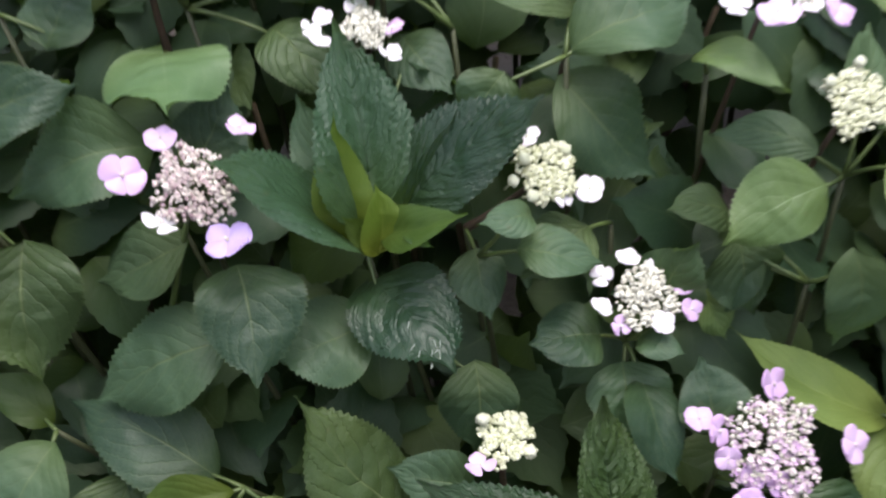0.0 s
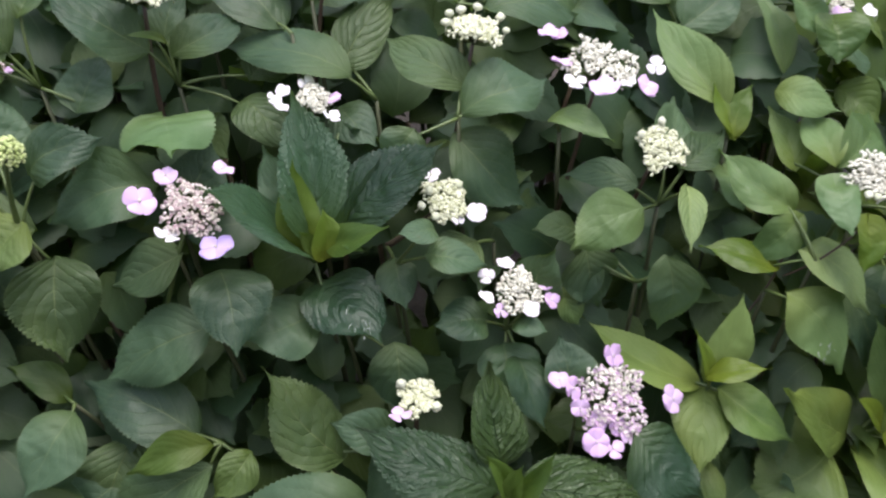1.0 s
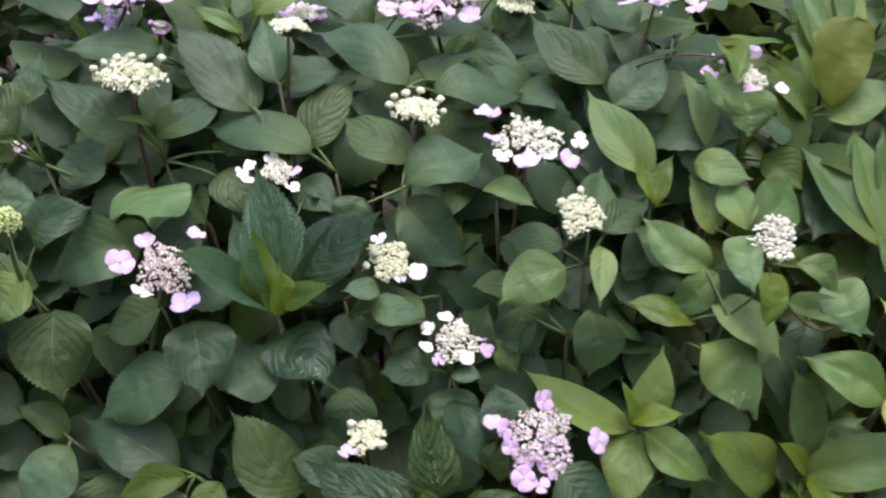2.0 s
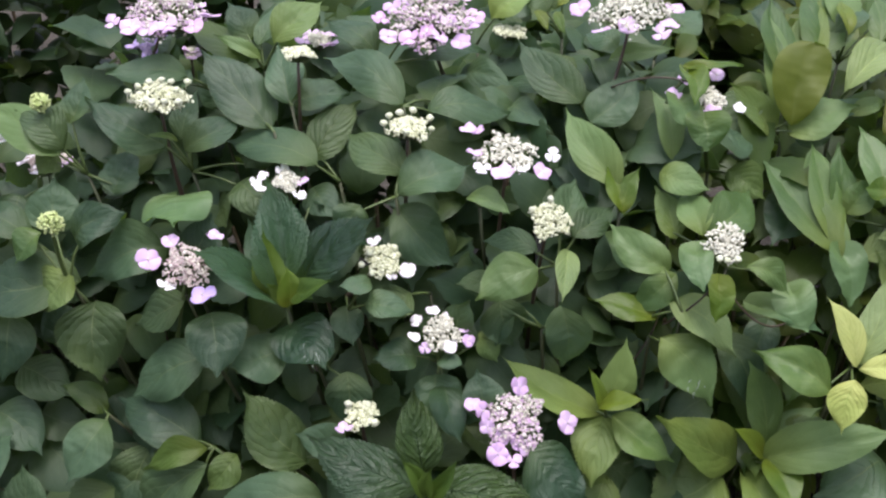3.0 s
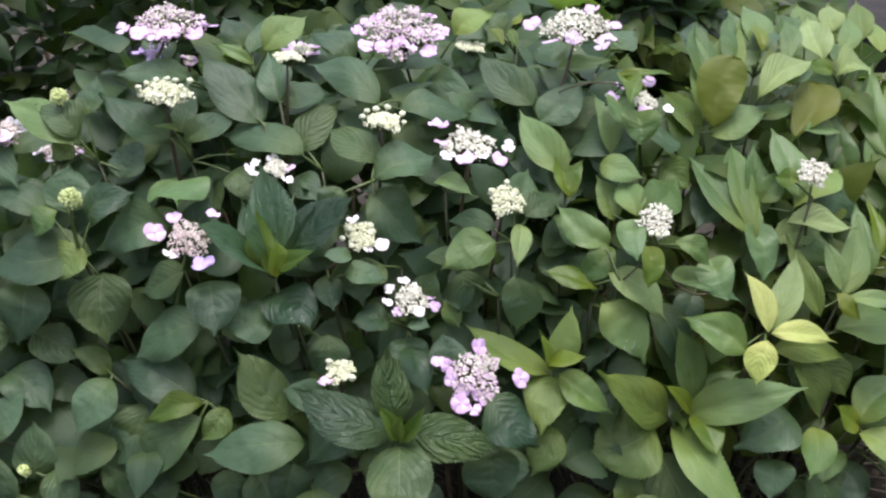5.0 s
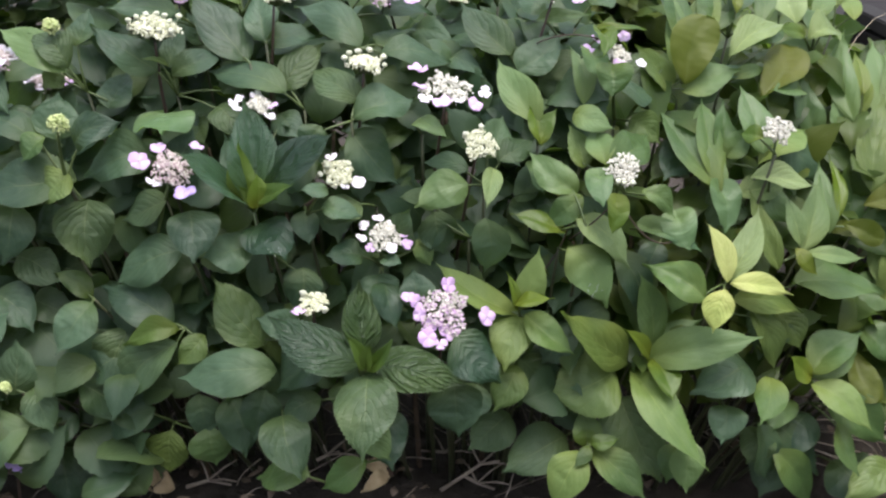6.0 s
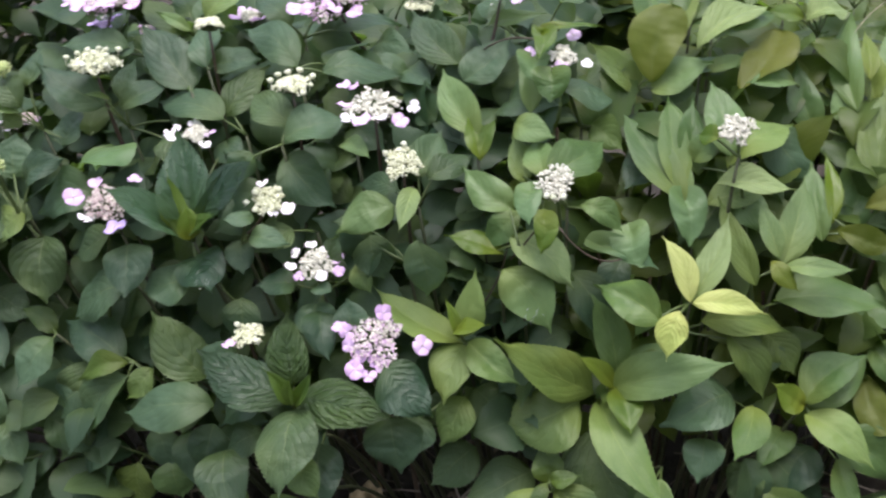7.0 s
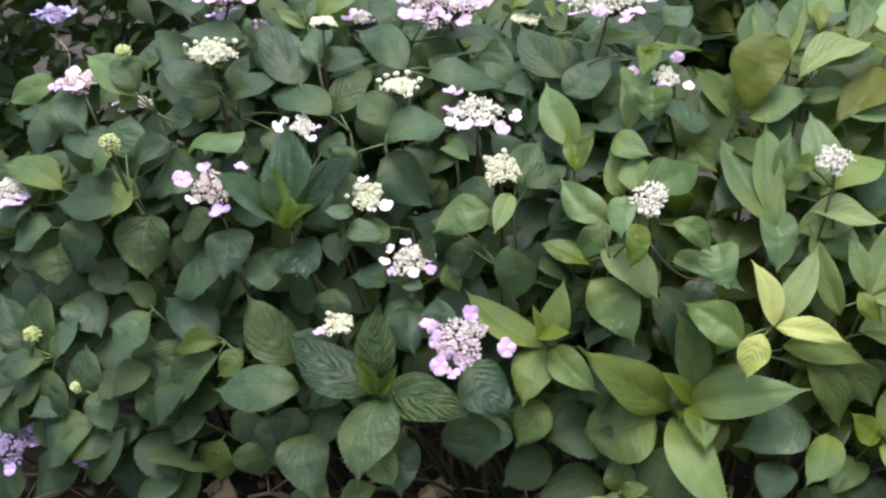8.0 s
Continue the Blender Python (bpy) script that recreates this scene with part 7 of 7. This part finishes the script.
flower_head(left_bush, "blue", (-0.644, 1.047, 0.898), (0.137, -0.187, 0.973), 0.030, (-0.676, 1.151, 0.579), ((-90, 1), (90, 1), (180, .8), (60, .8), (-60, .8), (0, .7),), "violet disc with blue florets")
flower_head(left_bush, "lilac", (-0.639, 0.716, 0.142), (0.407, -0.464, 0.787), 0.043, (-0.628, 0.776, 0.061), ((30, 1.2), (70, 1.2), (100, 1), (190, 1.2), (-30, 1), (-90, 1.1),), "violet disc with lilac florets")
flower_head(left_bush, "lilac", (-0.457, 0.693, 0.150), (0.372, -0.478, 0.796), 0.009, (-0.494, 0.802, -0.166), ((0, .6, 1.1), (120, .6, 1.1), (240, .6, 1.1),), "violet disc with lilac florets")
flower_head(left_bush, "cream", (-0.047, 0.972, 0.914), (0.043, -0.098, 0.994), 0.023, (-0.078, 1.074, 0.594), (), "cream flower head with round closed florets")
flower_head(left_bush, "pink", (-0.046, 1.147, 0.889), (0.087, -0.213, 0.973), 0.021, (-0.078, 1.252, 0.570), (-80, 60, 150, -30,), "greyish cream disc with pink florets")
flower_head(left_bush, "pink", (-0.249, 1.135, 0.874), (0.166, -0.326, 0.931), 0.011, (-0.283, 1.241, 0.556), ((0, .5), (150, .5),), "greyish cream disc with pink florets")
flower_head(left_bush, "cream", (0.252, 1.212, 0.885), (0.041, -0.161, 0.986), 0.029, (0.201, 1.262, 0.797), (), "cream flower head with round closed florets")



# ---- what stands and lies behind and below the bushes ----
def background_shrub():
    shrub = thing("background_shrub", (-1.55, 2.1, 0.0), "dense dark green small-leaved shrub behind the hydrangeas", "bush")
    rng = random.Random(31)
    groups = []
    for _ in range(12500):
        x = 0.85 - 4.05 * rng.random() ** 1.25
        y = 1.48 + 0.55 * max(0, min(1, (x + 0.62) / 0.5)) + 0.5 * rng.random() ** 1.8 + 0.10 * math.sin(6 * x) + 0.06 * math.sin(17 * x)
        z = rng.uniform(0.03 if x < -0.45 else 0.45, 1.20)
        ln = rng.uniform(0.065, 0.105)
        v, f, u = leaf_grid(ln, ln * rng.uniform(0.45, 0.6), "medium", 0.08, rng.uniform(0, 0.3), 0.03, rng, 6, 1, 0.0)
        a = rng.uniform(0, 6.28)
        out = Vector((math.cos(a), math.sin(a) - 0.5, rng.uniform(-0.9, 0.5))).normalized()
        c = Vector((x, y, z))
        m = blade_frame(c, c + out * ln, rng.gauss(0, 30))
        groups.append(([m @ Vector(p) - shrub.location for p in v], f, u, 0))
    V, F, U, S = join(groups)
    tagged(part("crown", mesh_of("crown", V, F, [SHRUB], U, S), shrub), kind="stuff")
    for i in range(20):
        x = -3.0 + 3.7 * i / 19 + rng.uniform(-0.06, 0.06)
        a = Vector((x, 2.3 + rng.uniform(-0.15, 0.15), -0.03))
        b = a + Vector((rng.uniform(-0.2, 0.2), rng.uniform(-0.35, 0.1), rng.uniform(0.8, 1.15)))
        tv, tf = tube_grid(bent(a, b, (rng.uniform(-0.05, 0.05), 0, 0), 6), [0.011 - 0.0012 * k for k in range(7)], 6)
        ob = part("stem", mesh_of("stem", tv, tf, [WOODY]), shrub)
        ob.matrix_local = Matrix.Translation(-shrub.location)
    return shrub


background_shrub()


def box_grid(lo, hi, bevel=0.004):
    bm = bmesh.new()
    bmesh.ops.create_cube(bm, size=1.0)
    for v in bm.verts:
        v.co = Vector([lo[k] + (v.co[k] + 0.5) * (hi[k] - lo[k]) for k in range(3)])
    bmesh.ops.bevel(bm, geom=bm.edges[:], offset=bevel, segments=2, affect="EDGES")
    verts = [v.co.copy() for v in bm.verts]
    faces = [tuple(v.index for v in f.verts) for f in bm.faces]
    bm.free()
    return verts, faces


def timber_wall():
    """A low wall of black boards with a grey cap and a thin post; its corner stands behind the bushes."""
    wall = thing("timber_wall", (1.31, 2.2, 0.0), "low black timber wall with a weathered dark grey cap board", "wall")
    wall.rotation_euler = (0, 0, radians(-84))
    for k in range(5):
        v, f = box_grid((0, -0.02, -0.02 + 0.142 * k), (2.6, 0.02, 0.118 + 0.142 * k))
        part("board", mesh_of("board", v, f, [BLACKWOOD], smooth=False), wall)
    v, f = box_grid((-0.03, -0.02, 0.695), (2.63, 0.05, 0.73))
    part("cap", mesh_of("cap", v, f, [GREYWOOD], smooth=False), wall, "weathered dark grey cap board")
    v, f = box_grid((-0.05, 0.025, -0.05), (0.0, 0.11, 0.69))
    part("corner_post", mesh_of("corner_post", v, f, [BLACKWOOD], smooth=False), wall)
    tv, tf = tube_grid([(0.30, 0.09, 0.73), (0.30, 0.09, 1.0), (0.30, 0.09, 1.35)], [0.018, 0.014, 0.014], 8)
    part("post", mesh_of("post", tv, tf, [BLACKWOOD]), wall, "thin black iron post")
    return wall


timber_wall()

path_verts, path_faces = [], []
for i in range(41):
    t = i / 40
    y = 2.3 + 14 * t
    for k in range(9):
        x = 0.9 + 0.05 * y + (k - 0.0) * 0.55 + 0.12 * noise.noise((i * 0.9, k * 0.7, 5))
        path_verts.append((x, y, 0.018 + 0.012 * noise.noise((x * 3, y * 3, 2))))
for i in range(40):
    for k in range(8):
        a = i * 9 + k
        path_faces.append((a, a + 1, a + 10, a + 9))
tagged(new("path", mesh_of("path", path_verts, path_faces, [PATH])), "dark grey trodden earth path behind the bushes", "path", kind="structure")


def litter():
    rng = random.Random(44)
    groups = []
    for _ in range(420):
        x, y = rng.uniform(-1.3, 1.7), rng.uniform(0.45, 1.3)
        ln = rng.uniform(0.014, 0.042)
        v, f, u = leaf_grid(ln, ln * rng.uniform(0.4, 0.7), "medium", rng.uniform(0.1, 0.35), rng.uniform(-0.2, 0.5), 0.10, rng, 8, 2, 0.03)
        m = pose(x, y, 0.012 + rng.uniform(0, 0.02), rng.gauss(0, 15), rng.gauss(0, 15), rng.uniform(0, 360))
        groups.append(([m @ Vector(p) for p in v], f, u, 0))
    V, F, U, S = join(groups)
    tagged(new("leaf_litter", mesh_of("leaf_litter", V, F, [LITTER], U, S)), "curled brown dead leaves lying on the soil", "leaf litter", kind="stuff")
    groups = []
    for _ in range(420):
        x, y = rng.uniform(-1.3, 1.7), rng.uniform(0.45, 1.4)
        a, ln = rng.uniform(0, 6.28), rng.uniform(0.03, 0.17)
        p = Vector((x, y, 0.012 + rng.random() * 0.03))
        q = p + Vector((math.cos(a) * ln, math.sin(a) * ln, rng.uniform(-0.005, 0.07)))
        tv, tf = tube_grid(bent(p, q, (rng.uniform(-0.02, 0.02), rng.uniform(-0.02, 0.02), 0.008), 4), [rng.uniform(0.0005, 0.0017)] * 5, 5)
        groups.append((tv, tf, None, 0))
    V, F, U, S = join(groups)
    tagged(new("twig_litter", mesh_of("twig_litter", V, F, [TWIG], U, S)), "dry grey-brown twigs scattered on the soil", "twigs", kind="stuff")
    groups = []
    for _ in range(280):
        x, y = rng.gauss(1.38, 0.065), rng.gauss(1.06, 0.13)
        a, ln = rng.gauss(2.0, 0.7), rng.uniform(0.10, 0.32)
        h = 0.02 + 0.10 * rng.random() * math.exp(-((x - 1.38) ** 2 + (y - 1.06) ** 2) / 0.02)
        p = Vector((x, y, h))
        q = p + Vector((math.cos(a) * ln, math.sin(a) * ln, rng.uniform(-0.03, 0.03)))
        q.z = max(q.z, 0.012)
        tv, tf = tube_grid(bent(p, q, (0, 0, rng.uniform(0, 0.02)), 3), [rng.uniform(0.0012, 0.0028)] * 4, 4)
        groups.append((tv, tf, None, 0))
    V, F, U, S = join(groups)
    tagged(new("dry_grass", mesh_of("dry_grass", V, F, [STRAW], U, S)), "heap of pale dry grass stalks lying on the soil", "dry grass", kind="stuff")


litter()


# ---- single things on the ground and among the leaves ----
def dead_leaf(base, tip, width, curl, seed):
    rng = random.Random(seed)
    base, tip = Vector(base), Vector(tip)
    m = blade_frame(base, tip, rng.uniform(-20, 20))
    v, f, u = leaf_grid((tip - base).length, width, "medium", curl, 0.5, 0.12, rng, 20, 4, 0.03, 0.15)
    ob = new("dead_leaf", mesh_of("dead_leaf", v, f, [TAN], u))
    ob.matrix_world = m
    return tagged(ob, "curled tan dead leaf lying on the soil", "dead leaf", "dead leaves")


dead_leaf((0.174, 0.860, 0.050), (0.117, 0.908, 0.050), 0.030, 0.25, 60)
dead_leaf((0.172, 0.866, 0.050), (0.122, 0.835, 0.030), 0.030, 0.25, 61)
dead_leaf((0.180, 0.912, 0.040), (0.126, 0.925, 0.050), 0.045, 0.20, 62)
dead_leaf((-0.398, 0.864, 0.100), (-0.370, 0.902, 0.060), 0.050, 0.30, 63)
dead_leaf((-0.221, 0.819, 0.030), (-0.294, 0.819, 0.030), 0.050, 0.30, 64)



def fallen_branch(points, r):
    n = len(points)
    branch = thing("fallen_branch", points[0], "thin grey-brown dead branch lying on the soil", "branch", "dead branches")
    at = Vector(points[0])
    tv, tf = tube_grid([Vector(p) - at for p in points], [r * (1 - 0.5 * i / n) for i in range(n)], 7)
    part("limb", mesh_of("limb", tv, tf, [TWIG]), branch)
    mid = Vector(points[n // 2]) - at
    for k, d in enumerate(((0.05, 0.03, 0.03), (-0.03, 0.05, 0.02), (0.06, -0.03, 0.02))):
        e = mid + Vector(d)
        tv, tf = tube_grid([mid, mid.lerp(e, 0.5) + Vector((0, 0, 0.004)), e], [r * 0.6, r * 0.5, r * 0.35], 5)
        part("side_twig", mesh_of("side_twig", tv, tf, [TWIG]), branch)
    return branch


fallen_branch(((0.271, 0.856, 0.030), (0.312, 0.863, 0.060), (0.342, 0.858, 0.090), (0.377, 0.841, 0.110)), 0.004)
fallen_branch(((0.312, 0.879, 0.050), (0.339, 0.872, 0.040), (0.371, 0.869, 0.030)), 0.004)
fallen_branch(((-0.201, 0.824, 0.030), (-0.161, 0.835, 0.040), (-0.120, 0.839, 0.030)), 0.004)
fallen_branch(((0.037, 0.859, 0.080), (0.057, 0.864, 0.090), (0.077, 0.876, 0.090)), 0.004)
fallen_branch(((-1.365, 1.613, 0.020), (-1.247, 1.537, 0.050), (-1.247, 1.605, 0.030)), 0.004)
fallen_branch(((0.295, 1.021, 0.030), (0.273, 0.974, 0.040), (0.224, 0.991, 0.030)), 0.004)



def dry_stalk(points, name_label):
    at = Vector(points[0])
    stalk = thing("dry_stalk", points[0], name_label, "grass stalk", "dry stalks")
    pts = [Vector(p) - at for p in points]
    tv, tf = tube_grid(pts, [0.0006] * len(pts), 5)
    part("stem", mesh_of("stem", tv, tf, [STALK]), stalk)
    groups = []
    rng = random.Random(9)
    for k in range(14):
        c = pts[-2].lerp(pts[-1], k / 13)
        bv, bf = ball(c + Vector((rng.uniform(-0.003, 0.003), rng.uniform(-0.003, 0.003), rng.uniform(-0.002, 0.003))), 0.0014, 1.5)
        groups.append((bv, bf, None, 0))
    V, F, U, S = join(groups)
    part("seed_head", mesh_of("seed_head", V, F, [STALK], U, S), stalk, "pale dry seed head")
    return stalk


dry_stalk(((0.986, 1.168, 0.822), (1.013, 1.216, 0.841), (1.068, 1.300, 0.863), (1.121, 1.361, 0.868), (1.147, 1.376, 0.853)), "pale dry grass stalk with a bent seed head over the bush")
dry_stalk(((-0.582, 0.974, 0.792), (-0.581, 0.993, 0.826), (-0.596, 1.007, 0.844), (-0.648, 1.040, 0.863)), "pale dry stalk with a withered seed head beside the bush")
